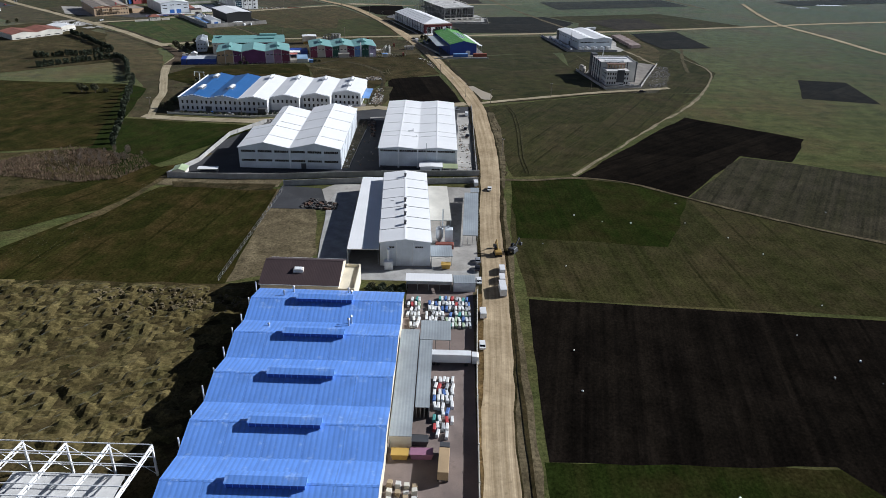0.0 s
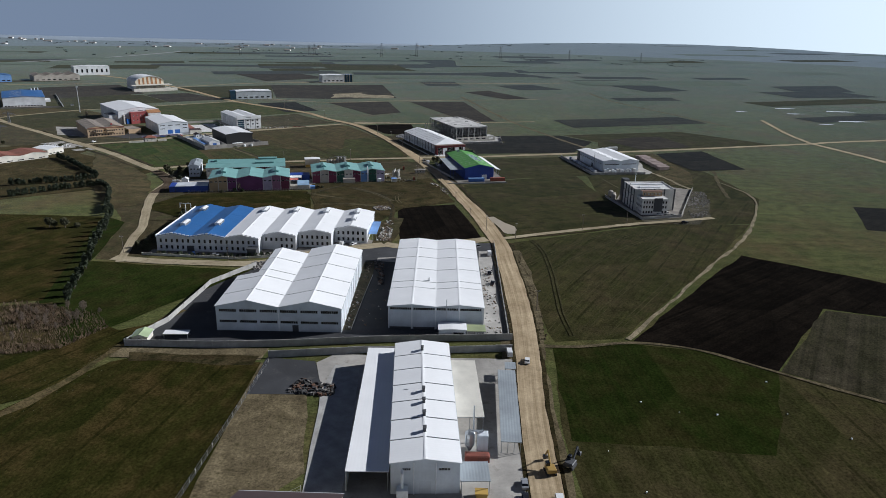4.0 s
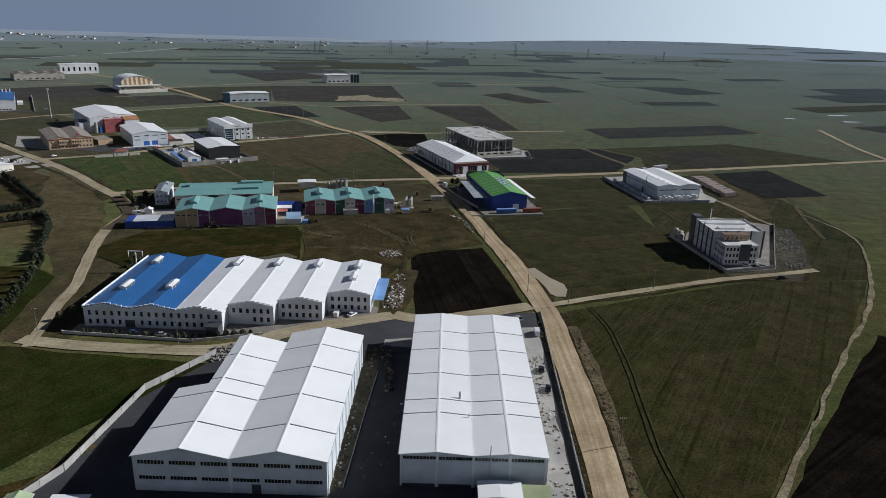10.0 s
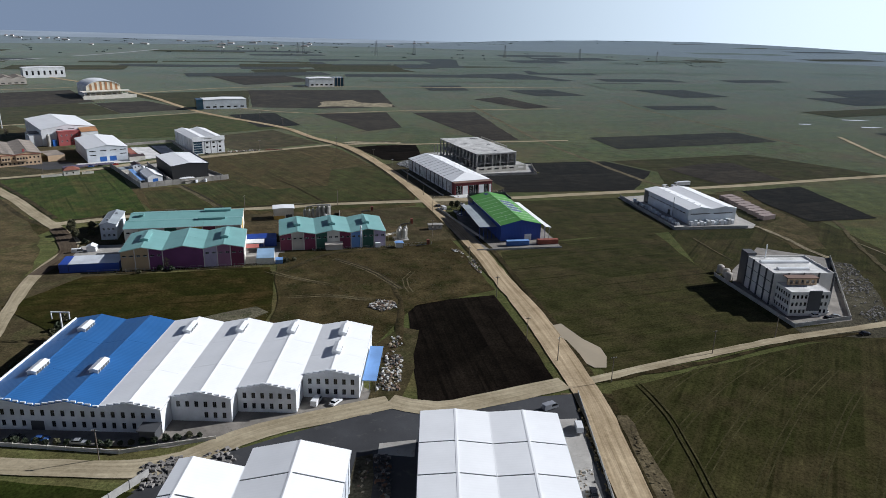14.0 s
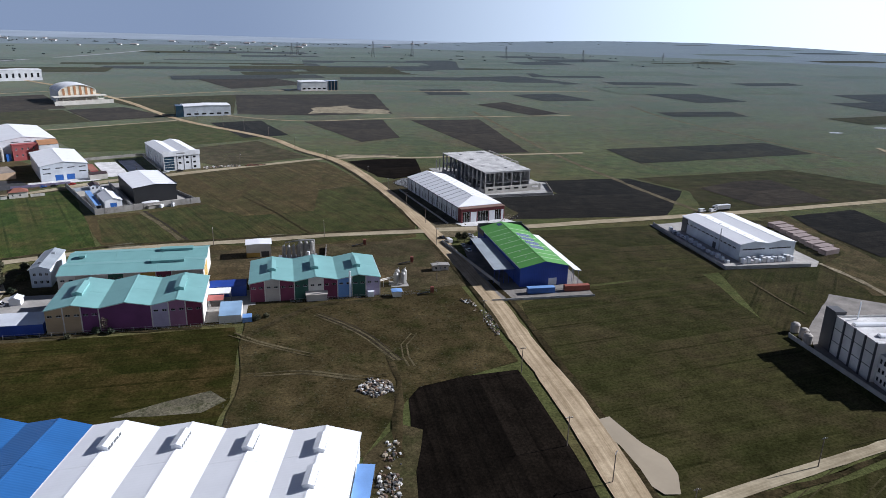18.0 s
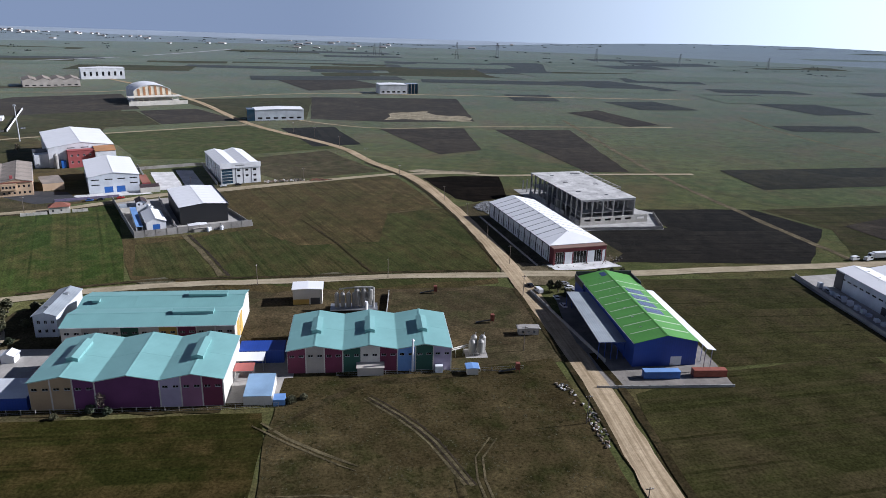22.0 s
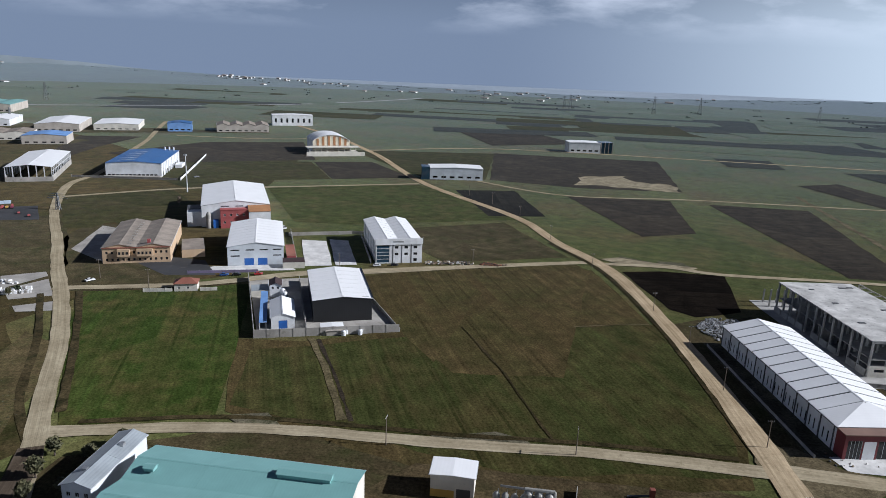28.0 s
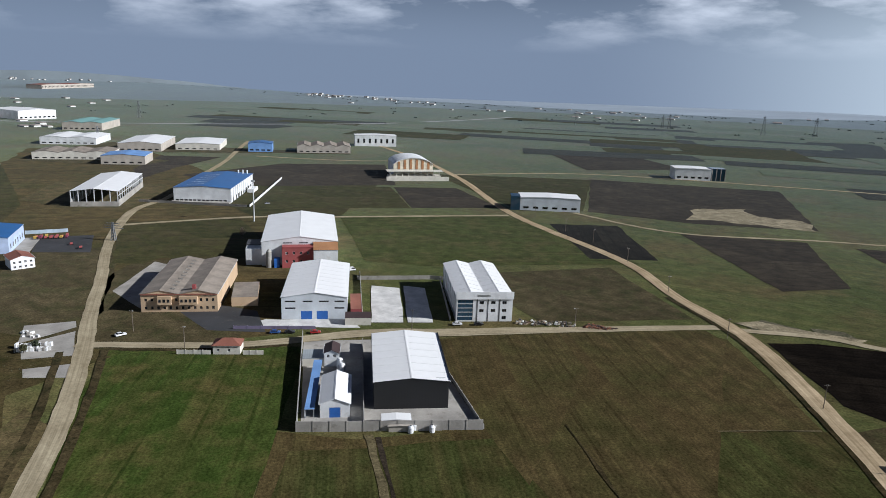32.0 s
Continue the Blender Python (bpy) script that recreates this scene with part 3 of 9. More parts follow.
def fence(name, label, pts, h, mat, step=5.0, post_mat=None, t=0.2, category="wall", cap=0.15):
    """Wall panels between posts along a line of corners."""
    ob = thing(name, label, category, pose(0, 0, 0))
    for a, b in zip(pts, pts[1:]):
        m, L = site(a, b)
        n = max(1, round(L / step))
        for i in range(n):
            x0, x1 = L * i / n, L * (i + 1) / n
            part("panel", Geo().box(x0 + 0.13, -t / 2, 0, x1 - 0.13, t / 2, h * (1 - 0.02 * (i % 3 == 1))), mat, ob, m=m)
            part("post", Geo().bevel_box(x0 - 0.17, -0.2, 0, x0 + 0.13, 0.2, h + cap, 0.05), post_mat or mat, ob, m=m)
    return ob


def wire_fence(pts, h=1.8, step=4.0, mat=None, label="wire mesh fence on concrete posts"):
    ob = thing("wire_fence", label, "fence", pose(0, 0, 0))
    for a, b in zip(pts, pts[1:]):
        m, L = site(a, b)
        n = max(1, round(L / step))
        for i in range(n + 1):
            part("post", Geo().box(L * i / n - 0.08, -0.08, 0, L * i / n + 0.08, 0.08, h + 0.1), mat or CONC_L, ob, m=m)
        for z in (0.25, h * 0.5, h):
            part("wire", Geo().box(0, -0.02, z - 0.025, L, 0.02, z + 0.025), STEEL, ob, m=m)
    return ob


def pad(pts, mat, label, name="pavement", z=0.12, rough=0.35, category="paving"):
    """A paved yard with slightly broken edges."""
    return field(pts, mat, 0.0, label, z, name, rough, category)

# ---- ground ----
CREST = [(-180, 4700), (-60, 4700), (-50, 4500), (-45, 4100), (-38, 3500), (-30, 3050), (-20, 2850), (-10, 2780), (-4, 2860), (0, 3060), (5, 3480), (10, 3900), (15, 4230), (20, 4400), (25, 4230), (30, 3900), (40, 3700), (60, 3800), (120, 4600), (180, 4700)]


def crest(az):
    """How far the plain reaches before it falls to the sea. az in degrees from +y."""
    for (a0, r0), (a1, r1) in zip(CREST, CREST[1:]):
        if a0 <= az <= a1:
            return r0 + (r1 - r0) * (az - a0) / (a1 - a0) + 14 * math.sin(az * 1.7) + 9 * math.sin(az * 4.1)
    return 4700.0


def land_height(r, az):
    if abs(az) > 120:
        return 0.0
    k = min(1.0, max(0.0, (r - crest(az)) / 700))
    return -110 * k * k * (3 - 2 * k)


# the strong bluish sheen here is distance haze on the outer plain
EARTH = soil("meadow earth", (0.054, 0.066, 0.027), (0.093, 0.1, 0.044), (0.09, 0.074, 0.04), 0.45, 0.5, 0.006, haze_sheen=0.4, haze=0.19, depth=1.14, veil=(0.7, 0.87, 1.0))
g = Geo()
OX, OY = -60, 300
radii = [0, 60, 150, 300, 500, 750, 1000, 1300, 1600, 1900, 2100, 2300, 2500]
rims = [0.35, 0.7, 1.0]                                  # shares of the way to the crest
falls = [60, 140, 240, 360, 500, 700, 900]
NA = 240
far_f = []
for k in range(NA * (len(radii) + len(rims) + len(falls))):
    j, az = k // NA, -180 + 360 * (k % NA) / NA
    c = crest(az)
    r = radii[j] if j < len(radii) else (2500 + (c - 2500) * rims[j - len(radii)] if j < len(radii) + len(rims) else c + falls[j - len(radii) - len(rims)])
    g.v.append((OX + r * math.sin(radians(az)), OY + r * math.cos(radians(az)), land_height(r, az)))
for j in range(len(radii) + len(rims) + len(falls) - 1):
    for k in range(NA):
        k2 = (k + 1) % NA
        (g.f if j < len(radii) - 1 else far_f).append((j * NA + k2, j * NA + k, (j + 1) * NA + k, (j + 1) * NA + k2))
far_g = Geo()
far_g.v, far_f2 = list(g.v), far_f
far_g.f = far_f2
# outer plain: haze is put into its greyed base colour and its sheen
solo("backdrop", far_g, soil("haze toned far plain", (0.066, 0.072, 0.056), (0.094, 0.1, 0.076), (0.066, 0.058, 0.054), 0.4, 0.02, 0.004, haze_sheen=0.55, haze=0.19, depth=1.1, veil=(0.74, 0.87, 1.0)), "hazy grey green plain at the horizon", "plain", kind="structure")
ground = solo("ground", g, EARTH, "green and brown farmland plain reaching to the hazy horizon", "ground", kind="structure")
# pale base colour of the sea has the distance haze put into it
sea = solo("water", Geo().add([(-6500, 1500, -70), (6500, 1500, -70), (6500, 6300, -70), (-6500, 6300, -70)], [(0, 1, 2, 3)]),
           material("hazed sea water", (0.26, 0.31, 0.37), 0.9, 0, 0.1, fine=0.02, coarse=0.002, bump=0.05), "hazy blue sea beyond the farmland", "sea", kind="structure")

CROP = soil("winter crop", (0.016, 0.026, 0.007), (0.029, 0.041, 0.011), (0.04, 0.036, 0.016), 0.6, 0.5, haze_sheen=0.03, depth=0.82)
CROP_B = soil("bright green crop", (0.044, 0.056, 0.019), (0.066, 0.078, 0.029), (0.075, 0.067, 0.033), 0.55, 0.5, 0.02)
CROP_V = soil("fresh green crop", (0.03, 0.05, 0.012), (0.05, 0.073, 0.02), (0.07, 0.062, 0.026), 0.7, 0.35, 0.02)
MEADOW_G = soil("greenish meadow", (0.036, 0.044, 0.016), (0.06, 0.066, 0.026), (0.07, 0.058, 0.028), 0.9, 0.5, 0.012)
CROP_D = soil("dull olive crop", (0.022, 0.026, 0.008), (0.042, 0.042, 0.014), (0.06, 0.044, 0.02), 0.7, 0.5, 0.02, haze_sheen=0.03, depth=0.76)
MEADOW = soil("brownish meadow", (0.062, 0.047, 0.024), (0.1, 0.074, 0.04), (0.058, 0.054, 0.024), 0.7, 0.5, 0.009)
# FAR_G and FAR_D: distance haze put into greyed colours and a bluish sheen
FAR_G = soil("haze paled distant crop", (0.06, 0.076, 0.034), (0.088, 0.106, 0.05), (0.088, 0.08, 0.046), 0.4, 0.2, haze_sheen=0.34, haze=0.19, depth=1.08, veil=(0.7, 0.87, 1.0))
FAR_D = soil("haze veiled ploughed land", (0.026, 0.025, 0.021), (0.042, 0.038, 0.032), (0.05, 0.045, 0.034), 0.4, 0.2, haze_sheen=0.22, haze=0.19, veil=(0.7, 0.87, 1.0))
TRACKS = soil("pressed wheel tracks", (0.05, 0.047, 0.024), (0.072, 0.064, 0.036), None, 0.2, 0.5)
CROP_O = soil("olive crop", (0.032, 0.035, 0.014), (0.055, 0.053, 0.023), (0.064, 0.052, 0.03), 0.7, 0.5, 0.014)
PLOUGH = soil("ploughed black soil", (0.0055, 0.0046, 0.0048), (0.0105, 0.0085, 0.0085), (0.016, 0.0128, 0.0122), 1.0, 0.55, haze_sheen=0.02)
# lighter version of PLOUGH for fields farther off
PLOUGH_M = soil("mid distance ploughed soil", (0.013, 0.0115, 0.0115), (0.022, 0.019, 0.0185), (0.03, 0.026, 0.024), 0.9, 0.55, haze_sheen=0.1)
FALLOW_G = soil("greyish fallow", (0.034, 0.033, 0.021), (0.058, 0.053, 0.036), (0.062, 0.054, 0.043), 0.9, 0.6)
PLOUGH_B = soil("ploughed brown soil", (0.03, 0.024, 0.022), (0.048, 0.039, 0.034), (0.062, 0.05, 0.042), 0.7, 0.7)
FALLOW = soil("brown fallow", (0.075, 0.058, 0.034), (0.12, 0.092, 0.056), (0.06, 0.058, 0.028), 0.4, 0.5, 0.03, weeds=(0.05, 0.05, 0.024))
SCRUB = soil("scrub grass", (0.042, 0.033, 0.018), (0.092, 0.071, 0.04), (0.034, 0.034, 0.015), 0.25, 0.4, 0.03, weeds=(0.02, 0.018, 0.009), haze_sheen=0.05)
VERGE = soil("rough verge", (0.036, 0.028, 0.016), (0.075, 0.058, 0.035), (0.026, 0.025, 0.013), 0.3, 0.6, 0.06, weeds=(0.02, 0.019, 0.01))
FALLOW_D = soil("dark brown fallow", (0.055, 0.044, 0.027), (0.092, 0.073, 0.047), (0.05, 0.05, 0.025), 0.3, 0.5, 0.03, weeds=(0.035, 0.033, 0.017))
PATH_M = soil("trodden pale path", (0.1, 0.083, 0.053), (0.15, 0.125, 0.085), (0.07, 0.06, 0.037), 0.2, 0.5, 0.05)
WET = soil("wet silt", (0.1, 0.092, 0.075), (0.19, 0.17, 0.14), (0.06, 0.06, 0.04), 0.2, 0.5, 0.09, weeds=(0.05, 0.055, 0.03))
MUDDY = soil("trodden brown mud", (0.062, 0.046, 0.029), (0.105, 0.08, 0.052), (0.05, 0.043, 0.026), 0.3, 0.5, 0.03, weeds=(0.034, 0.03, 0.017))
GRAVEL_D = soil("dark stony ground", (0.07, 0.063, 0.052), (0.13, 0.118, 0.1), (0.05, 0.045, 0.036), 0.1, 0.5, 0.08)
SPOIL = soil("brown spoil", (0.13, 0.085, 0.045), (0.21, 0.145, 0.08), (0.09, 0.062, 0.035), 0.2, 0.5, 0.06)
BARE = soil("bare trodden earth", (0.13, 0.105, 0.075), (0.2, 0.165, 0.12), (0.1, 0.082, 0.058), 0.3, 0.5, 0.05, weeds=(0.07, 0.06, 0.035))
MUD = material("pale muddy water", (0.36, 0.3, 0.21), 0.35, vary=0.12, fine=0.5, coarse=0.05, bump=0.02)
PALE_W = material("standing water", (0.4, 0.4, 0.4), 0.12, 0, 0.2)
PALE = soil("pale dried silt", (0.26, 0.22, 0.17), (0.36, 0.31, 0.25), (0.2, 0.17, 0.13), 0.3, 0.5, 0.05)
ROAD_M = track("earth road", (0.31, 0.24, 0.15), (0.53, 0.425, 0.285), (0.24, 0.19, 0.12))
LANE_M = track("pale lane", (0.3, 0.255, 0.172), (0.44, 0.38, 0.265), (0.19, 0.16, 0.1), 1.3)
DARKLANE = track("muddy lane", (0.07, 0.055, 0.042), (0.12, 0.095, 0.07), (0.16, 0.13, 0.09), 1.3)
LAYER = [0]


def low(z):
    """Height of a ground layer over the plain: thin crusts, a few centimetres each."""
    return z if z < 0.2 else 0.2 + (z - 0.2) * 0.35


def field(pts, mat, turn=0.0, label="", z=None, name="field", rough=0.8, category="field"):
    """A parcel of land with slightly uneven edges; turn: direction of its rows in degrees from +x."""
    LAYER[0] += 1
    z = low(0.03 + 0.004 * LAYER[0] if z is None else z + 0.0017)
    c = Vector((sum(p[0] for p in pts) / len(pts), sum(p[1] for p in pts) / len(pts), 0))
    inv = Matrix.Rotation(radians(-turn), 3, "Z")
    ring = []
    for a, b in zip(pts, pts[1:] + pts[:1]):
        a, b = Vector((*a, 0)), Vector((*b, 0))
        n = max(1, int((b - a).length / 9))
        nor = (b - a).normalized().cross(Vector((0, 0, 1)))
        for i in range(n):
            p = a.lerp(b, i / n)
            p += nor * (noise.noise(p * 0.06) * 1.6 + noise.noise(p * 0.31) * 0.7) * rough
            ring.append(inv @ (p - c))
    bm = bmesh.new()
    vs = [bm.verts.new((p.x, p.y, 0)) for p in ring]
    fc = bm.faces.new(vs)
    fc.normal_update()
    bmesh.ops.triangulate(bm, faces=[fc], ngon_method="EAR_CLIP")
    bm.normal_update()
    for f in bm.faces:
        if f.normal.z < 0:
            f.normal_flip()
    me = bpy.data.meshes.new(name)
    bm.to_mesh(me)
    bm.free()
    me.materials.append(mat)
    ob = new(name, me)
    ob.matrix_world = pose(c.x, c.y, z, 0, 0, turn)
    return tagged(ob, label, category, "", "structure")


def spline(pts, step=6.0):
    out = []
    q = [pts[0]] + list(pts) + [pts[-1]]
    for i in range(1, len(q) - 2):
        p0, p1, p2, p3 = (Vector(v) for v in q[i - 1:i + 3])
        n = max(1, int((p2 - p1).length / step))
        for k in range(n):
            t = k / n
            out.append(0.5 * ((2 * p1) + (p2 - p0) * t + (2 * p0 - 5 * p1 + 4 * p2 - p3) * t * t + (3 * p1 - p0 - 3 * p2 + p3) * t ** 3))
    out.append(Vector(q[-1]))
    return out


def ribbon(pts, width, mat, name="road", label="", z=None, rough=0.6, crown=0.0, cols=4, category="road"):
    """A road along pts; width: one number or one a point."""
    LAYER[0] += 1
    z = low(0.05 + 0.004 * LAYER[0] if z is None else z + 0.0008)
    ws = width if isinstance(width, (list, tuple)) else [width] * len(pts)
    line = spline([(*p, w) for p, w in zip(pts, ws)])
    gq = Geo()
    gq.uv = []
    run = 0.0
    for i, p in enumerate(line):
        a, b = line[max(0, i - 1)], line[min(len(line) - 1, i + 1)]
        d = Vector((b.x - a.x, b.y - a.y, 0)).normalized()
        nor = Vector((d.y, -d.x, 0))
        run += (Vector((p.x, p.y, 0)) - Vector((line[i - 1].x, line[i - 1].y, 0))).length if i else 0
        for k in range(cols + 1):
            s = k / cols - 0.5
            off = s * p.z
            if k in (0, cols):
                off += (noise.noise((p.x * 0.11 + k, p.y * 0.11, 3)) * 1.0 + noise.noise((p.x * 0.4, p.y * 0.4 + k, 5)) * 0.5) * rough
            gq.v.append((p.x + nor.x * off, p.y + nor.y * off, z + crown * (0.25 - s * s)))
            gq.uv.append((off, run))
    c = cols + 1
    for i in range(len(line) - 1):
        for k in range(cols):
            gq.f.append((i * c + k, i * c + k + 1, (i + 1) * c + k + 1, (i + 1) * c + k))
    return solo(name, gq, mat, label, category, kind="structure")


# broad land under the parcels, then the fields east of the road outwards
field([(104, 482), (180, 494), (212, 560), (208, 620), (196, 720), (150, 720), (100, 708), (90, 690), (100, 627), (96, 560)], CROP_O, 60, "olive crop land round the eastern factories", z=0.016)
field([(-224, 492), (-206, 470), (-186, 394), (-160, 398), (-160, 470), (-165, 540), (-210, 545)], FALLOW_D, 75, "brown rough land between lane and factory", z=0.016, rough=2.0)
field([(-300, 660), (-235, 575), (-212, 500), (-260, 540), (-330, 620)], FALLOW_D, 50, "brown rough land along the lane", z=0.018, rough=2.0)
field([(-700, 820), (-480, 720), (-340, 690), (-290, 760), (-420, 900), (-560, 1000), (-700, 1080), (-900, 1160), (-980, 1060)], MEADOW, 40, "brown olive land round the western works", z=0.02, rough=3.0)
LAYER[0] = 0
field([(25, 40), (150, 40), (100, 127), (26, 126)], CROP, 88, "bright green crop field beside the dirt road")
field([(27, 126), (96, 127), (150, 60), (260, 60), (230, 196), (146, 195), (29, 202)], PLOUGH, 80, "freshly ploughed black field")
field([(29, 203), (147, 197), (300, 190), (178, 253), (147, 271), (110, 296), (98, 304), (62, 306), (32, 300), (27, 260)], CROP_O, 94, "olive crop field with tractor lines")
field([(29, 249), (48, 248), (87, 245), (98, 265), (110, 295), (87, 312), (63, 316), (31, 311)], CROP, 94, "dark green crop field beside the farm track", rough=1.0)
field([(64, 319), (87, 313), (111, 297), (157, 357), (182, 350), (207, 392), (149, 430), (104, 373)], PLOUGH, 40, "large ploughed black field")
field([(271, 546), (306, 541), (298, 477), (248, 487)], PLOUGH_M, 40, "dark ploughed plot out on the plain")
field([(112, 297), (147, 272), (178, 255), (310, 192), (400, 250), (221, 331), (181, 349), (157, 356)], FALLOW_G, 60, "brownish fallow field with pale furrows")
field([(33, 316), (60, 321), (90, 362), (130, 418), (150, 448), (178, 492), (140, 488), (110, 482), (27, 442), (26, 380)], CROP_O, 62, "olive green crop field bounded by a curved path")
field([(28, 452), (108, 490), (98, 560), (90, 625), (30, 600), (0, 580), (2, 530)], CROP_O, 20, "olive crop field between lane and factories")
field([(32, 604), (104, 627), (92, 690), (104, 706), (16, 686), (20, 650)], CROP_O, 14, "olive meadow beside the blue factory")
field([(-36, 431), (4, 441), (9, 448), (2, 486), (-7, 522), (-44.5, 509.5)], PLOUGH, 102, "small ploughed dark field beside the road")
field([(4, 707), (105, 726), (135, 792), (106, 830), (30, 812), (44, 775), (-8, 757)], PLOUGH_M, 14, "ploughed black field behind the warehouses")
field([(130, 730), (240, 770), (330, 800), (250, 880), (110, 830), (140, 792)], CROP_O, 14, "green strip field")
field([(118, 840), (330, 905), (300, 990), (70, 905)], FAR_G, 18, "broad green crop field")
# centre and west
field([(-108, 660), (-48, 676), (-60, 725), (-110, 712), (-160, 690), (-190, 655), (-165, 646)], CROP, 127, "green crop strip beside the lane")
field([(-110, 636), (-48, 668), (-50, 690), (-60, 730), (-122, 850), (-138, 865), (-200, 822), (-186, 728), (-214, 700), (-240, 690), (-205, 640), (-170, 640)], MEADOW, 127, "large olive green field between two lanes")
field([(-244, 612), (-205, 636), (-238, 690), (-275, 750), (-336, 704), (-310, 672)], CROP_V, 124, "bright green crop field below the factories")
field([(-112, 864), (-92, 876), (-58, 884), (-50, 824), (-70, 806), (-82, 812)], PLOUGH, 20, "small ploughed plot", rough=0.6)
field([(-186, 735), (-206, 812), (-150, 862), (-128, 858), (-60, 735), (-100, 720)], MEADOW, 127, "brownish olive field beside the lane and road")
field([(-195, 709), (-182, 722), (-153, 744), (-119, 766), (-86, 788), (-64, 735), (-52, 690), (-52, 674), (-110, 646), (-170, 646), (-206, 645), (-228, 684)], MEADOW_G, 127, "greenish olive field with tractor lines", rough=1.5)
field([(-206, 832), (-145, 878), (-206, 946), (-257, 896), (-262, 872)], FALLOW_D, 40, "brown fallow plot behind a wall")
field([(-300, 882), (-192, 966), (-318, 1050), (-424, 968), (-332, 872)], CROP_B, 38, "green field behind the white factory")
field([(-281, 1045), (-235, 1071), (-185, 982), (-222, 960)], PLOUGH_M, 115, "small dark ploughed plot")
field([(-330, 1305), (-140, 1362), (-98, 1155), (-186, 1120), (-272, 1114)], PLOUGH_B, 14, "ploughed brown field")
field([(-196, 1136), (-160, 1146), (-98, 1152), (-112, 1196), (-150, 1188), (-160, 1222), (-196, 1190)], PALE, 14, "pale dried-out patch in the field", rough=5.0)
field([(-188, 1072), (-105, 1102), (-78, 985), (-112, 955)], PLOUGH_B, 24, "dark fallow field")
field([(-74, 1104), (5, 1125), (41, 926), (8, 916)], PLOUGH_B, 24, "dark ploughed parcel")
field([(-440, 1180), (-320, 1080), (-276, 1112), (-328, 1302), (-480, 1220)], CROP_O, 30, "olive field by the lane")
field([(-470, 926), (-424, 970), (-500, 1140), (-640, 1050), (-560, 960)], CROP_O, 38, "green field behind the arched hall")
field([(-468, 1112), (-418, 1149), (-339, 1081), (-398, 1032)], PLOUGH_B, 38, "brown plot below the arched hall")
field([(-575, 1058), (-469, 1110), (-399, 1031), (-477, 967), (-508, 972)], CROP_O, 38, "dull green field below the arched hall")
field([(-680, 989), (-719, 1066), (-752, 1163), (-814, 1124), (-738, 1026)], PLOUGH_B, 34, "brown field before the distant sheds")
field([(-444, 784), (-510, 838), (-512, 868), (-468, 911), (-402, 832), (-431, 807), (-429, 793)], CROP_O, 36, "olive field between lane and white hall")
field([(-660, 860), (-612, 862), (-566, 884), (-596, 946), (-640, 985), (-720, 930)], FALLOW, 34, "brown rough ground beside the open steel hall")
field([(-476, 915), (-530, 850), (-400, 800), (-390, 860)], CROP_O, 40, "olive field beside the mast")
field([(-640, 850), (-860, 960), (-1100, 820), (-760, 640), (-560, 780)], CROP_O, 34, "olive plain")
field([(-240, 600), (-330, 660), (-330, 700), (-400, 690), (-480, 600), (-330, 480), (-250, 540)], SCRUB, 30, "rough scrubland")
field([(-186, 392), (-200, 460), (-216, 470), (-222, 440), (-180, 330), (-150, 300), (-105, 385)], CROP, 64, "green field before the blue roofed factory")
field([(-218, 470), (-182, 342), (-320, 300), (-420, 380), (-330, 470)], CROP_D, 66, "dull green field beside a row of trees")
field([(-176, 340), (-150, 296), (-129, 302), (-180, 250), (-260, 180), (-400, 260), (-320, 298)], SCRUB, 60, "reddish reed and scrub land")
field([(-74, 206), (-132, 203), (-175, 205), (-128, 289), (-122, 293), (-75, 292)], CROP_D, 80, "dull olive and brown field beside the works fence")
field([(-205, 495), (-190, 530), (-124, 546), (-112, 549), (-106, 536), (-98, 497), (-98, 470), (-165, 468)], CROP_D, 14, "dull olive plot behind the blue roofed factory")
field([(-95, 470), (-54, 470), (-40, 508), (-6, 528), (-26, 600), (-56, 586), (-112, 570), (-106, 536), (-98, 510)], SCRUB, 14, "rough weedy plot")
field([(-124, 585), (-60, 600), (-30, 612), (-36, 655), (-60, 660), (-138, 640), (-150, 610)], MUDDY, 14, "muddy yard with worn grass")
field([(-58, 620), (-36, 622), (-40, 662), (-92, 648), (-88, 620)], FALLOW_D, 14, "brown plot beside the yard")
field([(-75, 206), (-76, 292), (-58, 294), (-47, 230), (-58, 214)], BARE, 80, "bare earth plot beside the works", z=0.07)
field([(-200, 60), (-58, 60), (-58, 206), (-180, 204)], SCRUB, 20, "rough dug-over ground with earth mounds")
field([(-130, 293), (-76, 294), (-75, 303), (-130, 300)], BARE, 5, "earth strip beside the wall")
field([(8, 60), (24, 60), (27, 330), (26, 440), (10, 440), (12, 300)], BARE, 88, "churned earth along the road", z=0.06)

field([(160, 725), (182, 735), (190, 650), (178, 600), (160, 600), (157, 640), (180, 660)], FALLOW, 100, "churned brown ground beside the slabs", z=0.11, rough=2.0)
field([(155, 560), (166, 582), (178, 577), (172, 544), (159, 511), (146, 490), (112, 487), (112, 495), (138, 505)], GRAVEL_D, 60, "dark stony ground round the concrete factory", z=0.12, rough=2.0)
ribbon([(157, 642), (164, 618), (166, 600), (171, 585)], [3, 3, 3, 3], PALE, "farm_track", "pale stony track to the concrete factory", z=0.4, category="road", rough=1.5)
field([(-123, 883), (-117, 896), (-99, 893), (-95, 885), (-119, 877)], WET, 20, "pale dried mud beside the junction", z=0.42, rough=2.0)
field([(-96, 897), (-82, 900), (-76, 892), (-93, 887)], WET, 20, "pale dried mud beside the lane", z=0.42, rough=2.0)
ribbon([(-119, 767), (-104, 777), (-89, 786)], 0.9, PATH_M, "worn_path", "faint pale balk between two fields", z=0.43, category="path", rough=1.2)
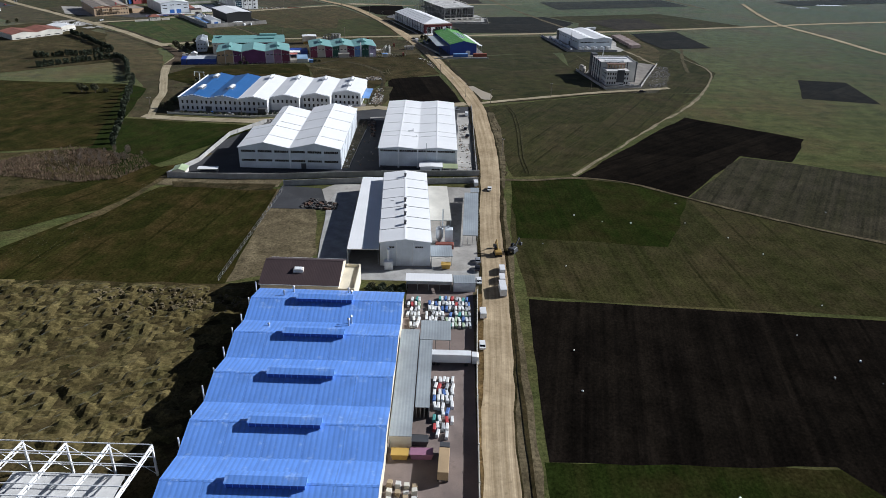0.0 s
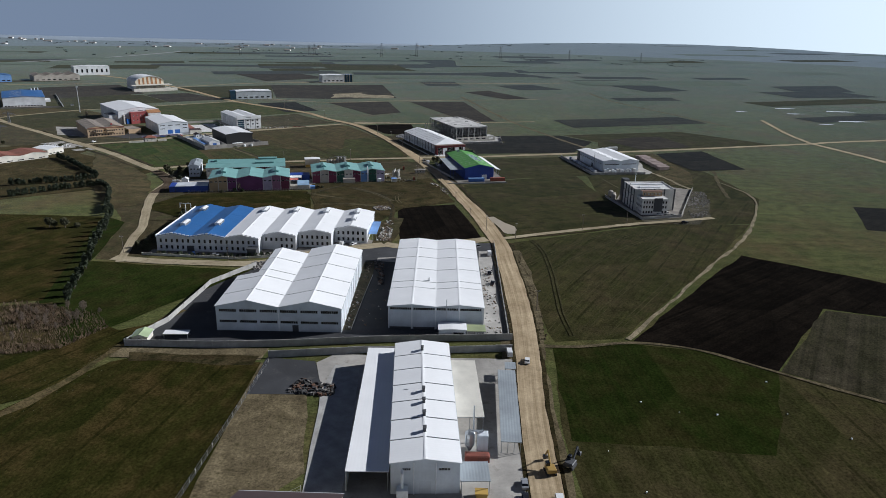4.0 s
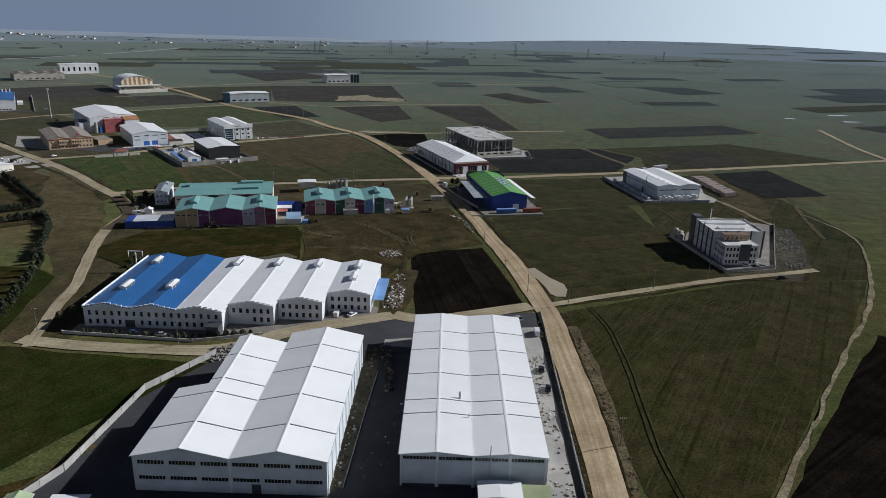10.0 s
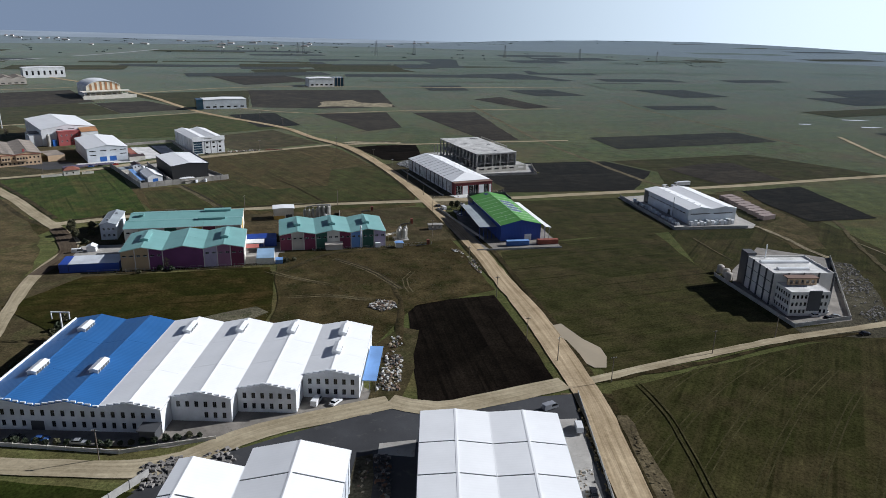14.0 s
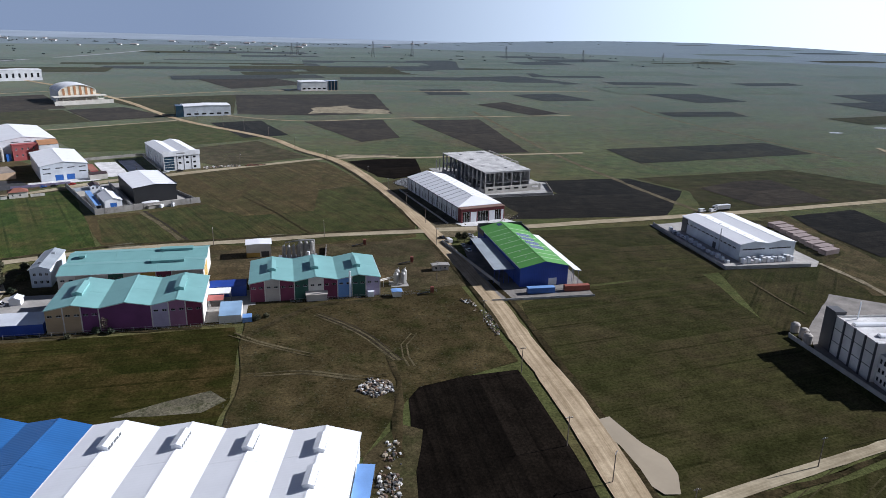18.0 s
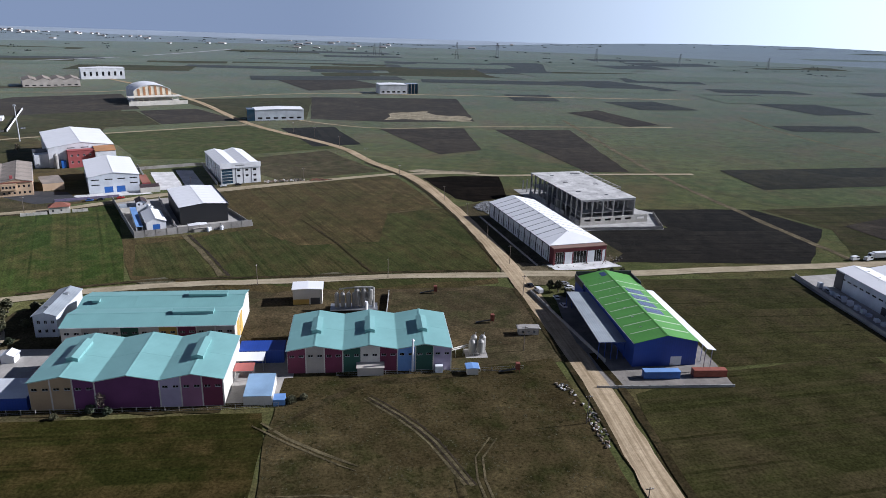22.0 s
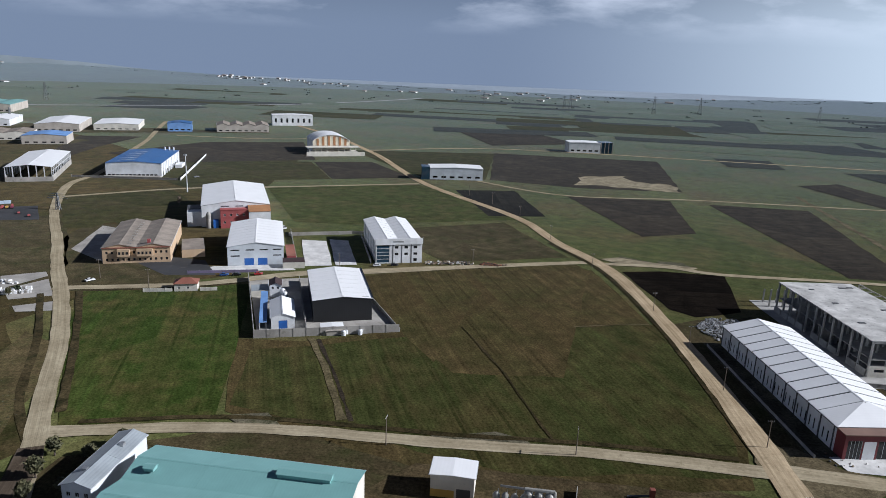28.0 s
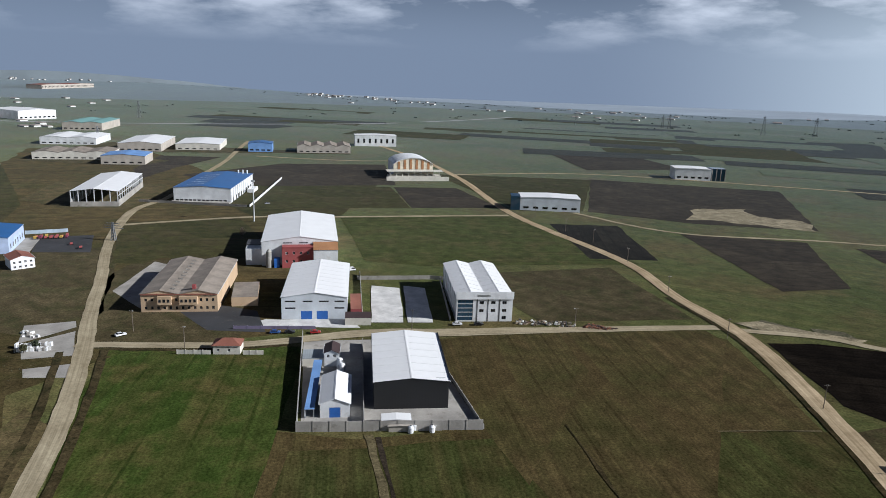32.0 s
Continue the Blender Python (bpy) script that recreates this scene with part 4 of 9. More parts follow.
ribbon([(110, 614), (114, 594), (118, 577)], 1.2, PATH_M, "worn_path", "pale field path", z=0.28, category="path", rough=0.6)
ribbon([(206, 720), (212, 660), (200, 610), (190, 560)], 2.4, PATH_M, "farm_track", "faint farm track beside the black field", z=0.2, category="road", rough=1.5)
field([(-345, 700), (-300, 735), (-318, 760), (-392, 822), (-440, 796), (-420, 764)], FALLOW_D, 36, "dark brown rough ground round the old works", z=0.1, rough=2.0)
field([(-352, 706), (-420, 768), (-474, 812), (-500, 770), (-470, 735), (-420, 690), (-380, 680)], FALLOW_D, 36, "rough brown ground beside the lane", z=0.1, rough=2.0)
field([(-144, 317), (-136, 314), (-121, 330), (-132, 289), (-138, 267), (-180, 232), (-240, 190), (-230, 240), (-163, 296), (-151, 299)], CROP_D, 62, "brown green striped strip beside the scrub", z=0.24, rough=2.0)
ribbon([(-119, 336), (-122, 329), (-127, 314), (-133, 288), (-139, 266), (-150, 244)], [2, 3, 3.5, 3, 3, 2.5], FALLOW, "worn_path", "weedy brown bank beside the yard wall", z=0.29, category="path", rough=2.0)
field([(-122, 290), (-78, 290), (-77, 296), (-123, 297)], VERGE, 0, "dark weedy bank below the wall", z=0.28, rough=1.5)
field([(-184, 727), (-206, 812), (-192, 829), (-150, 862), (-128, 855), (-112, 715), (-150, 700)], MEADOW, 127, "brown olive field beside the black warehouse", z=0.118)
field([(-50, 692), (-30, 690), (6, 708), (12, 722), (-20, 800), (-46, 818), (-68, 803), (-84, 786)], FALLOW_D, 110, "trodden brown ground round the striped hall", z=0.12, rough=2.0)
ribbon([(-178, 536.5), (-150, 543), (-124, 549)], 3.0, VERGE, "verge", "dark weedy strip below the factory wall", z=0.3, category="verge", rough=1.5)
field([(-240, 782), (-184, 728), (-160, 705), (-170, 790), (-196, 826)], MEADOW, 127, "brown meadow corner beside the wall", z=0.122)
ribbon([(-106, 540), (-96, 556), (-84, 572), (-66, 578), (-50, 584)], [2, 3, 3, 2.5, 2], VERGE, "bank", "dark weedy bank across the rough plot", z=0.28, crown=0.5, category="bank", rough=2.5)
ribbon([(-52, 528), (-47, 512), (-46, 490), (-44, 470)], [2, 3, 3, 2.5], VERGE, "bank", "dark weedy bank along the plot edge", z=0.28, crown=0.5, category="bank", rough=2.5)
field([(-316, 658), (-288, 652), (-234, 572), (-211, 522), (-212, 499), (-223, 488), (-268, 553)], FALLOW, 40, "rutted brown ground inside the lane bend", z=0.3, rough=2.0)
ribbon([(1, 1196), (58, 940), (101, 808), (132, 730)], 4, BARE, "farm_track", "faint farm track across the plain", z=0.12, category="road", rough=1.5)
ribbon([(224, 1302), (238, 1185), (292, 1030), (325, 934)], 4, BARE, "farm_track", "faint farm track across the plain", z=0.12, category="road", rough=1.5)
field([(-52, 432), (-40, 434), (-38, 484), (-46, 487), (-53, 470)], FALLOW_D, 100, "trodden dirt with debris beside the factory", z=0.27, rough=1.5)
field([(-215, 545), (-180, 541), (-124, 549), (-60, 582), (-20, 600), (-38, 662), (-92, 668), (-200, 632), (-228, 600)], FALLOW_D, 14, "trodden brown ground round the turquoise factories", z=0.09, rough=2.0)
field([(-960, 1110), (-845, 1140), (-750, 1230), (-660, 1300), (-680, 1330), (-760, 1270), (-860, 1230), (-980, 1180)], FALLOW_D, 40, "brown yards round the distant sheds", z=0.2, rough=3.0)
field([(-880, 990), (-755, 1045), (-770, 1100), (-840, 1090), (-900, 1040)], FALLOW_D, 40, "brown yards round the distant works", z=0.2, rough=3.0)
# far parcels; FAR_D and FAR_G hold the distance haze
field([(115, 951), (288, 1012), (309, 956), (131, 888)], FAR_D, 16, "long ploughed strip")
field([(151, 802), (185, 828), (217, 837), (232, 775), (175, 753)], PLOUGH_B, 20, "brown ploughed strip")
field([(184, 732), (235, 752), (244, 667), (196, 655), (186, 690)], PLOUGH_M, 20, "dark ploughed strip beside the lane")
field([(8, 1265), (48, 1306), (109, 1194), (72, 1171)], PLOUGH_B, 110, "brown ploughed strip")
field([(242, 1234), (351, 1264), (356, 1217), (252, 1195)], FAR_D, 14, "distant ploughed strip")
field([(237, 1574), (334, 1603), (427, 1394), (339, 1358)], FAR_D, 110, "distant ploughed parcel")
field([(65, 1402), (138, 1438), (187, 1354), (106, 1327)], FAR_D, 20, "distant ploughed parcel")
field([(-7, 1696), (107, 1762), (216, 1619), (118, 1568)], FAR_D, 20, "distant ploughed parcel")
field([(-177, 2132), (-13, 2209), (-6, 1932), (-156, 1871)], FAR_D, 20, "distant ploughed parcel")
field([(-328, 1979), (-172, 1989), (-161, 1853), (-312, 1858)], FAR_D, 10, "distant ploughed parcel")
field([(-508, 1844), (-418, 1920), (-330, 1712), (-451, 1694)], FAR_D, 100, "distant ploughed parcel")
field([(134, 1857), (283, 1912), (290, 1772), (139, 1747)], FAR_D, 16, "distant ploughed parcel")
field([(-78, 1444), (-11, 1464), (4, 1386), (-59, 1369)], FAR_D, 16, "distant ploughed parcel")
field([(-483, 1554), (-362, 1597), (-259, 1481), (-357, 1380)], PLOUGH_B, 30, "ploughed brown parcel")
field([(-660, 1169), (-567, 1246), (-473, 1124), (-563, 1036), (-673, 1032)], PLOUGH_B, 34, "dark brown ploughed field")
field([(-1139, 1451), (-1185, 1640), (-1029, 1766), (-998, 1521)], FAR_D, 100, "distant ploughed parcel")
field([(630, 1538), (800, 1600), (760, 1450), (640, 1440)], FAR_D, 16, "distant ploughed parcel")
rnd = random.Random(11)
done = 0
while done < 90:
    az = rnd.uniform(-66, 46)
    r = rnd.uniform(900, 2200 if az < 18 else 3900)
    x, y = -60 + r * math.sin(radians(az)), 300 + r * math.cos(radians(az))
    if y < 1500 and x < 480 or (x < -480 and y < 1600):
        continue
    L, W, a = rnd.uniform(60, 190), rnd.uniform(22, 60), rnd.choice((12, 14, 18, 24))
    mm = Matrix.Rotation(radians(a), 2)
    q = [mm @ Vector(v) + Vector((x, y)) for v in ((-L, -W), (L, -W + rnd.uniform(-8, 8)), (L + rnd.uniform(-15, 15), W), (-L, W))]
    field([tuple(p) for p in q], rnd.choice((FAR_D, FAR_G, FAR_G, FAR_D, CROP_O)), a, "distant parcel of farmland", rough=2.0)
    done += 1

# roads
ribbon([(15, 20), (15, 121), (17, 166), (18.5, 213), (19, 260), (21.5, 310), (22.4, 350), (21, 400), (20, 440)], [9, 9.5, 10, 11, 11.5, 12.5, 13, 12.5, 13], VERGE, "verge", "rough verge of the dirt road", z=0.2, category="verge")
road = ribbon([(15, 20), (15, 121), (17, 166), (18.5, 213), (19, 260), (20.9, 300), (22, 335), (21.6, 370), (20, 412), (18.4, 440), (9, 495), (-2, 540), (-11, 580), (-24, 625), (-36, 665), (-44, 690), (-58, 730), (-82, 790), (-118, 862), (-160, 910), (-205, 968), (-318, 1060), (-420, 1180), (-465, 1228), (-560, 1320), (-690, 1420)],
              [8.5, 8.5, 8.5, 9, 8.5, 9, 9.6, 10, 9.6, 9.5, 10, 9, 8, 8, 9, 9, 8, 7.5, 8, 7, 7, 7, 7, 7, 7, 7], ROAD_M, "road", "wide rutted dirt road of pale brown earth", z=0.5, crown=0.3)
ribbon([(16, 446), (50, 462), (100, 484), (137, 497), (160, 505)], 4.2, LANE_M, "lane", "narrow earth lane to the concrete factory", z=0.46, category="road")
ribbon([(22, 312), (41, 312), (63, 317), (87, 312.5), (110, 296), (147, 271), (178, 254), (300, 192)], [3, 2.2, 1.8, 1.5, 1.5, 1.6, 2, 2], BARE, "farm_track", "grassy farm track between fields", z=0.44, category="road")
ribbon([(62, 320), (92, 362), (131, 418), (153, 447), (182, 497), (208, 560), (205, 600), (200, 615)], [2.2, 1.8, 1.6, 2, 1.8, 1.6, 1.4, 1.2], PALE, "farm_track", "pale curved farm path along field edges", z=0.445, category="road", rough=1.2)
ribbon([(-40, 682), (10, 692), (60, 708), (105, 722), (180, 746), (290, 786), (372, 816), (450, 846), (900, 990)], 7, LANE_M, "lane", "straight earth lane past the green roofed factory", z=0.47, category="road")
ribbon([(-40, 680), (-90, 668), (-132, 654), (-195, 634), (-246, 606)], [7, 6, 6, 6, 7], LANE_M, "lane", "earth lane behind the turquoise factories", z=0.48, category="road")
ribbon([(-172, 392), (-182, 430), (-186, 450), (-200, 490), (-212, 530), (-216, 570), (-232, 592), (-262, 622), (-300, 660), (-344, 698), (-376, 723), (-420, 760), (-474, 803), (-522, 847), (-562, 893), (-584, 942), (-660, 1050), (-724, 1143), (-800, 1240), (-868, 1329)],
       [4, 5, 5, 5.5, 6, 6.5, 6.5, 6.8, 6.8, 6.8, 6.5, 6, 6, 6.5, 6.5, 6, 6, 6, 6, 6], LANE_M, "lane", "winding earth lane of pale soil", z=0.49, category="road")
ribbon([(-212, 530), (-213, 560), (-228, 585), (-240, 600)], [7, 8, 8, 7], DARKLANE, "lane", "dark muddy stretch of lane", z=0.51, category="road")
ribbon([(-352, 700), (-300, 735), (-265, 774), (-237, 794), (-192, 829), (-134, 872)], [6, 6, 8, 9, 7, 6], LANE_M, "lane", "earth lane between the factories", z=0.485, category="road")
ribbon([(-130, 872), (-90, 886), (-60, 886), (0, 905), (90, 930)], 5, LANE_M, "lane", "narrow lane past the concrete frame", z=0.475, category="road")
ribbon([(-525, 845), (-474, 922), (-422, 965), (-320, 1055)], 5, LANE_M, "lane", "pale lane behind the white factory", z=0.465, category="road")
ribbon([(-465, 1228), (-380, 1320), (-279, 1370), (-40, 1425), (200, 1480)], 6, LANE_M, "lane", "pale lane across the plain", z=0.455, category="road")
ribbon([(-730, 1200), (-619, 1248), (-560, 1310)], 6, LANE_M, "lane", "lane past distant warehouses", z=0.456, category="road")
ribbon([(-280, 1100), (-190, 1075), (-80, 1120), (120, 1180)], 4, LANE_M, "farm_track", "faint farm track", z=0.44, category="road")
ribbon([(-45, 432), (-30, 428), (-10, 436), (12, 446)], 8, LANE_M, "lane", "earth lane behind the white warehouse", z=0.462, category="road")
ribbon([(-45, 431), (-80, 414), (-103, 396), (-130, 394), (-160, 395), (-178, 398)], [8, 8, 8, 7, 7, 7], LANE_M, "lane", "earth lane before the blue roofed factory", z=0.463, category="road")
field([(-46, 684), (-42, 672), (-30, 668), (-20, 672), (-12, 684), (-10, 692), (-24, 690), (-36, 697), (-46, 694)], BARE, 14, "trodden pale earth at the crossroads", z=0.46, rough=2.5)
field([(-27, 697), (2, 709.5), (10, 702), (4, 699), (-8, 694), (-22, 690)], CONC_W, 24, "whitish screed apron before the striped hall", z=0.2, rough=1.5, name="pavement", category="paving")
field([(-128, 884), (-118, 890), (-92, 894), (-72, 893), (-76, 889), (-100, 884), (-118, 880)], PALE, 20, "pale dried silt beside the lane", z=0.47, rough=3.0)
ribbon([(-163, 744), (-136, 712), (-116, 684), (-104, 668)], [0.5, 0.7, 0.8, 1.0], VERGE, "ditch", "narrow dark ditch across the field", z=0.42, category="ditch", rough=0.8)
field([(16, 492), (19, 488), (24, 480), (29, 473), (30, 466), (28, 459), (25, 458), (23, 461), (20, 468), (16, 478), (13, 488)], MUD, 100, "pale muddy puddle beside the road", z=0.52, rough=2.6)

ribbon([(372, 816), (390, 740), (402, 668), (430, 560), (480, 400)], 7, LANE_M, "lane", "pale lane branching across the plain", z=0.472, category="road")
ribbon([(372, 816), (376, 884), (395, 1000)], 5, LANE_M, "lane", "pale lane across the plain", z=0.473, category="road")
ribbon([(11.2, 78), (11.8, 160), (13.4, 204)], 2.4, SPOIL, "verge", "brown dirt strip between wall and road", z=0.36, category="verge", rough=1.0)
# ditch and bank beside the dirt road, wheel tracks, worn paths
ribbon([(22.2, 20), (22.4, 130), (23.6, 210), (24.2, 270), (26.4, 304), (27.3, 335), (27.6, 357), (26.6, 382), (25.2, 412), (23.8, 440)], [1.0, 1.0, 1.0, 0.9, 0.9, 0.8, 0.8, 0.8, 0.7, 0.6], VERGE, "ditch", "weedy ditch along the dirt road", z=0.437, category="ditch", rough=0.4)
ribbon([(27.0, 300), (28.4, 328), (29.0, 348), (29.2, 367), (28.7, 394), (26.8, 427)], [1.0, 2.8, 2.9, 4.4, 5.2, 3.4], BARE, "bank", "rough brown bank along the ditch", z=0.41, crown=0.12, category="bank", rough=1.0)
ribbon([(39.7, 322), (38.6, 345), (39.7, 368), (40.9, 395), (40.4, 428), (36, 447)], [0.5, 0.7, 0.7, 0.7, 0.6, 0.5], TRACKS, "worn_path", "curved tractor line in the olive field", z=0.431, category="path", rough=0.4)
ribbon([(41.3, 322), (40.4, 345), (41.5, 368), (42.7, 395), (42.2, 428), (37.6, 448)], [0.5, 0.7, 0.7, 0.7, 0.6, 0.5], TRACKS, "worn_path", "curved tractor line in the olive field", z=0.434, category="path", rough=0.4)
ribbon([(8.6, 500), (-7, 545), (-16, 580), (-29, 625), (-41, 663)], 2.2, VERGE, "verge", "dark weedy verge of the road", z=0.4395, category="verge", rough=0.5)
ribbon([(22, 452), (15, 496), (5, 540), (-3, 578), (-12, 606)], 2.6, VERGE, "verge", "dark weedy verge of the road", z=0.4408, category="verge", rough=0.5)
ribbon([(-48, 690), (-63, 730), (-87, 790), (-123, 860), (-164, 906)], 2.2, VERGE, "verge", "dark weedy verge of the road", z=0.4421, category="verge", rough=0.5)
ribbon([(-52, 683), (-92, 673), (-134, 659), (-197, 640), (-240, 616)], 2.4, VERGE, "verge", "weedy verge of the lane", z=0.4460, category="verge", rough=0.5)
ribbon([(-250, 618), (-296, 664), (-338, 703)], 3.0, VERGE, "verge", "weedy verge of the lane", z=0.4473, category="verge", rough=0.5)
ribbon([(-238, 598), (-268, 618), (-306, 655), (-350, 692)], 3.0, VERGE, "verge", "weedy verge of the lane", z=0.4486, category="verge", rough=0.5)
ribbon([(-336, 706), (-300, 730), (-284, 748)], 4.0, VERGE, "verge", "weedy strip behind the green field", z=0.22, category="verge", rough=2)
ribbon([(20, 447), (60, 462), (104, 482), (140, 494)], 2.0, VERGE, "verge", "weedy verge of the narrow lane", z=0.3, category="verge", rough=1.5)
for k, d in enumerate((0.0, 1.9)):                       # pairs of ruts over the weedy plot, flat pale strips beside flat dark ones
    ribbon([(-84 + d * 0.5, 562 + d * 0.8), (-66 + d * 0.6, 548 + d * 0.8), (-53 + d * 0.8, 531 + d * 0.5), (-49.4 + d, 526)], [0.5, 0.8, 0.9, 1.2], PATH_M, "worn_path", "churned muddy rut across the weedy plot", z=0.44 + 0.003 * k, category="path", rough=0.5)
    ribbon([(-83.2 + d * 0.5, 562.8 + d * 0.8), (-65.2 + d * 0.6, 548.8 + d * 0.8), (-52.2 + d * 0.8, 531.5 + d * 0.5), (-48.6 + d, 526.4)], [0.3, 0.45, 0.5, 0.6], PLOUGH_B, "worn_path", "dark strip beside the rut", z=0.446 + 0.003 * k, category="path", rough=0.4)
    ribbon([(-44.7 + d, 548), (-47.8 + d, 538), (-46.6 + d, 529), (-44 + d, 522)], [0.4, 0.6, 0.7, 0.7], PATH_M, "worn_path", "curved rut on the weedy plot", z=0.452 + 0.003 * k, category="path", rough=0.5)
    ribbon([(-112 + d, 542 + d), (-100, 536 + d), (-89.5, 531.5 + d), (-78, 527 + d)], [0.4, 0.8, 0.8, 0.4], PATH_M, "worn_path", "faint rut at the edge of the weedy plot", z=0.458 + 0.003 * k, category="path", rough=0.8)
    ribbon([(-96, 512 + d), (-78, 515 + d), (-62, 512 + d), (-50, 515 + d)], [0.3, 0.7, 0.6, 0.4], PATH_M, "worn_path", "faint rut across the weedy plot", z=0.464 + 0.003 * k, category="path", rough=0.9)
ribbon([(-213, 704), (-190, 678), (-169, 652)], 2.6, PATH_M, "worn_path", "rutted muddy track from the wall to the lane", z=0.27, category="path", rough=1.0)
ribbon([(-210, 704.5), (-187, 678.5), (-166, 652.5)], 1.2, PLOUGH_B, "worn_path", "dark rut beside the muddy track", z=0.16, category="path", rough=0.8)
for k in range(7):
    d = 8 + k * 13
    ribbon([(62 - d * 0.9, 322 + d * 0.12), (92 - d, 366 + d * 0.3), (128 - d * 0.95, 420 + d * 0.3), (152 - d * 0.9, 452 + d * 0.22)], 0.42, TRACKS, "wheel_track", "pale tractor track through the crop", z=0.075, category="wheel track", rough=0.1, cols=1)
    ribbon([(63.8 - d * 0.9, 321 + d * 0.12), (93.8 - d, 365 + d * 0.3), (129.8 - d * 0.95, 419 + d * 0.3), (153.8 - d * 0.9, 451 + d * 0.22)], 0.42, TRACKS, "wheel_track", "pale tractor track through the crop", z=0.075, category="wheel track", rough=0.1, cols=1)
field([(-130, 486), (-118, 496), (-105, 503), (-99, 497), (-104, 489), (-118, 486)], WET, 20, "pale muddy puddle behind the factory", z=0.33, rough=2.0)
field([(-204, 638), (-192, 646), (-184, 642), (-196, 636)], WET, 20, "pale dry patch beside the lane", z=0.3, rough=3.0)
field([(-140, 656), (-112, 667), (-108, 663), (-136, 653)], WET, 14, "pale dry patch beside the lane", z=0.3, rough=3.0)
for x, y, a, b in ((404, 1094, 9, 3), (476, 1080, 14, 4), (467, 976, 10, 3), (490, 1143, 18, 4), (520, 1010, 22, 5), (560, 1120, 24, 5), (600, 1060, 16, 4), (640, 980, 30, 5)):
    field([(x - a, y - b), (x, y - b * 1.2), (x + a, y), (x + a * 0.4, y + b), (x - a * 0.8, y + b * 0.7)], PALE_W, 20, "shallow pale puddle in the field", z=0.55, rough=0.8, name="puddle", category="puddle")

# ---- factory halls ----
BLUE_R = sheet("blue profiled roof", (0.15, 0.31, 0.77), "Y", 0.36, 0.8, rib_shade=0.6, vary=0.12, stain=(0.34, 0.49, 0.83))
BLUE_RY = sheet("blue ribbed roof", (0.03, 0.12, 0.32), "Y", 0.45, 1.2, rib_shade=0.35, vary=0.12)
WHITE_RX = sheet("white roof sheet", (0.82, 0.82, 0.82), "X", 0.45, 1.0, relief=0.06, rib_shade=0.05, vary=0.04)
WHITE_RY = sheet("white ribbed roof", (0.82, 0.82, 0.82), "Y", 0.45, 1.0, relief=0.06, rib_shade=0.05, vary=0.04)
GREY_R = sheet("grey roof sheet", (0.3, 0.33, 0.35), "X", 0.5, 1.2, rib_shade=0.3)
TEAL_R = sheet("turquoise roof sheet", (0.19, 0.365, 0.35), "Y", 0.5, 1.2, relief=0.08, rib_shade=0.08, vary=0.08)
GREEN_R = sheet("green roof sheet", (0.095, 0.29, 0.05), "Y", 0.5, 1.2, rib_shade=0.2, vary=0.1)
BROWN_R = sheet("dark brown roof tiles", (0.05, 0.03, 0.03), "Y", 0.7, 2.0, rib_shade=0.4)
FIBRE_R = sheet("weathered fibre cement roof", (0.27, 0.23, 0.19), "Y", 0.85, 1.6, rib_shade=0.35, vary=0.3, stain=(0.17, 0.14, 0.12))
WALL_W = sheet("white cladding", (0.7, 0.71, 0.72), "X", 0.5, 1.0, relief=0.06, rib_shade=0.04, stain=(0.6, 0.59, 0.57))
WALL_C = material("cream render", (0.66, 0.6, 0.47), 0.8, stain=(0.52, 0.46, 0.36))
WALL_G = sheet("pale grey cladding", (0.61, 0.645, 0.68), "X", 0.5, 1.0, relief=0.06, rib_shade=0.04)
WALL_BL = sheet("blue cladding", (0.022, 0.06, 0.3), "X", 0.5, 1.2, rib_shade=0.2)
WALL_K = sheet("black cladding", (0.009, 0.0095, 0.011), "X", 0.6, 1.0, relief=0.1, rib_shade=0.15)
OCHRE = material("ochre render", (0.5, 0.36, 0.23), 0.85, stain=(0.42, 0.28, 0.16), vary=0.15)
REDW = material("brick red render", (0.34, 0.08, 0.078), 0.8, stain=(0.28, 0.06, 0.05))
OFFW = material("off-white render", (0.6, 0.57, 0.5), 0.85, stain=(0.45, 0.42, 0.36))
BLUE_D = material("blue door paint", (0.03, 0.13, 0.45), 0.5)
PURPLE = material("purple paint", (0.14, 0.04, 0.12), 0.75)
MAROON = material("maroon paint", (0.16, 0.03, 0.065), 0.75)
TAN = material("tan paint", (0.42, 0.3, 0.17), 0.8)
LILAC = material("pale lilac paint", (0.42, 0.36, 0.47), 0.8)
PINKG = material("dusty mauve paint", (0.3, 0.14, 0.22), 0.8)
DGREEN = material("dark green paint", (0.03, 0.1, 0.07), 0.75)
GREIGE = material("greige paint", (0.42, 0.38, 0.33), 0.8)
YELLOW = material("yellow paint", (0.48, 0.31, 0.07), 0.7)
LBLUE = material("light blue paint", (0.16, 0.3, 0.58), 0.7)
DGREY = material("dark grey paint", (0.06, 0.062, 0.068), 0.6)
CREAM_S = material("cream sheet", (0.6, 0.57, 0.5), 0.6)
TILE_R = sheet("red roof tiles", (0.24, 0.09, 0.06), "Y", 0.8, 3.0, rib_shade=0.4)
RUSTY = material("rusty sheet", (0.36, 0.18, 0.08), 0.85, stain=(0.25, 0.11, 0.05))

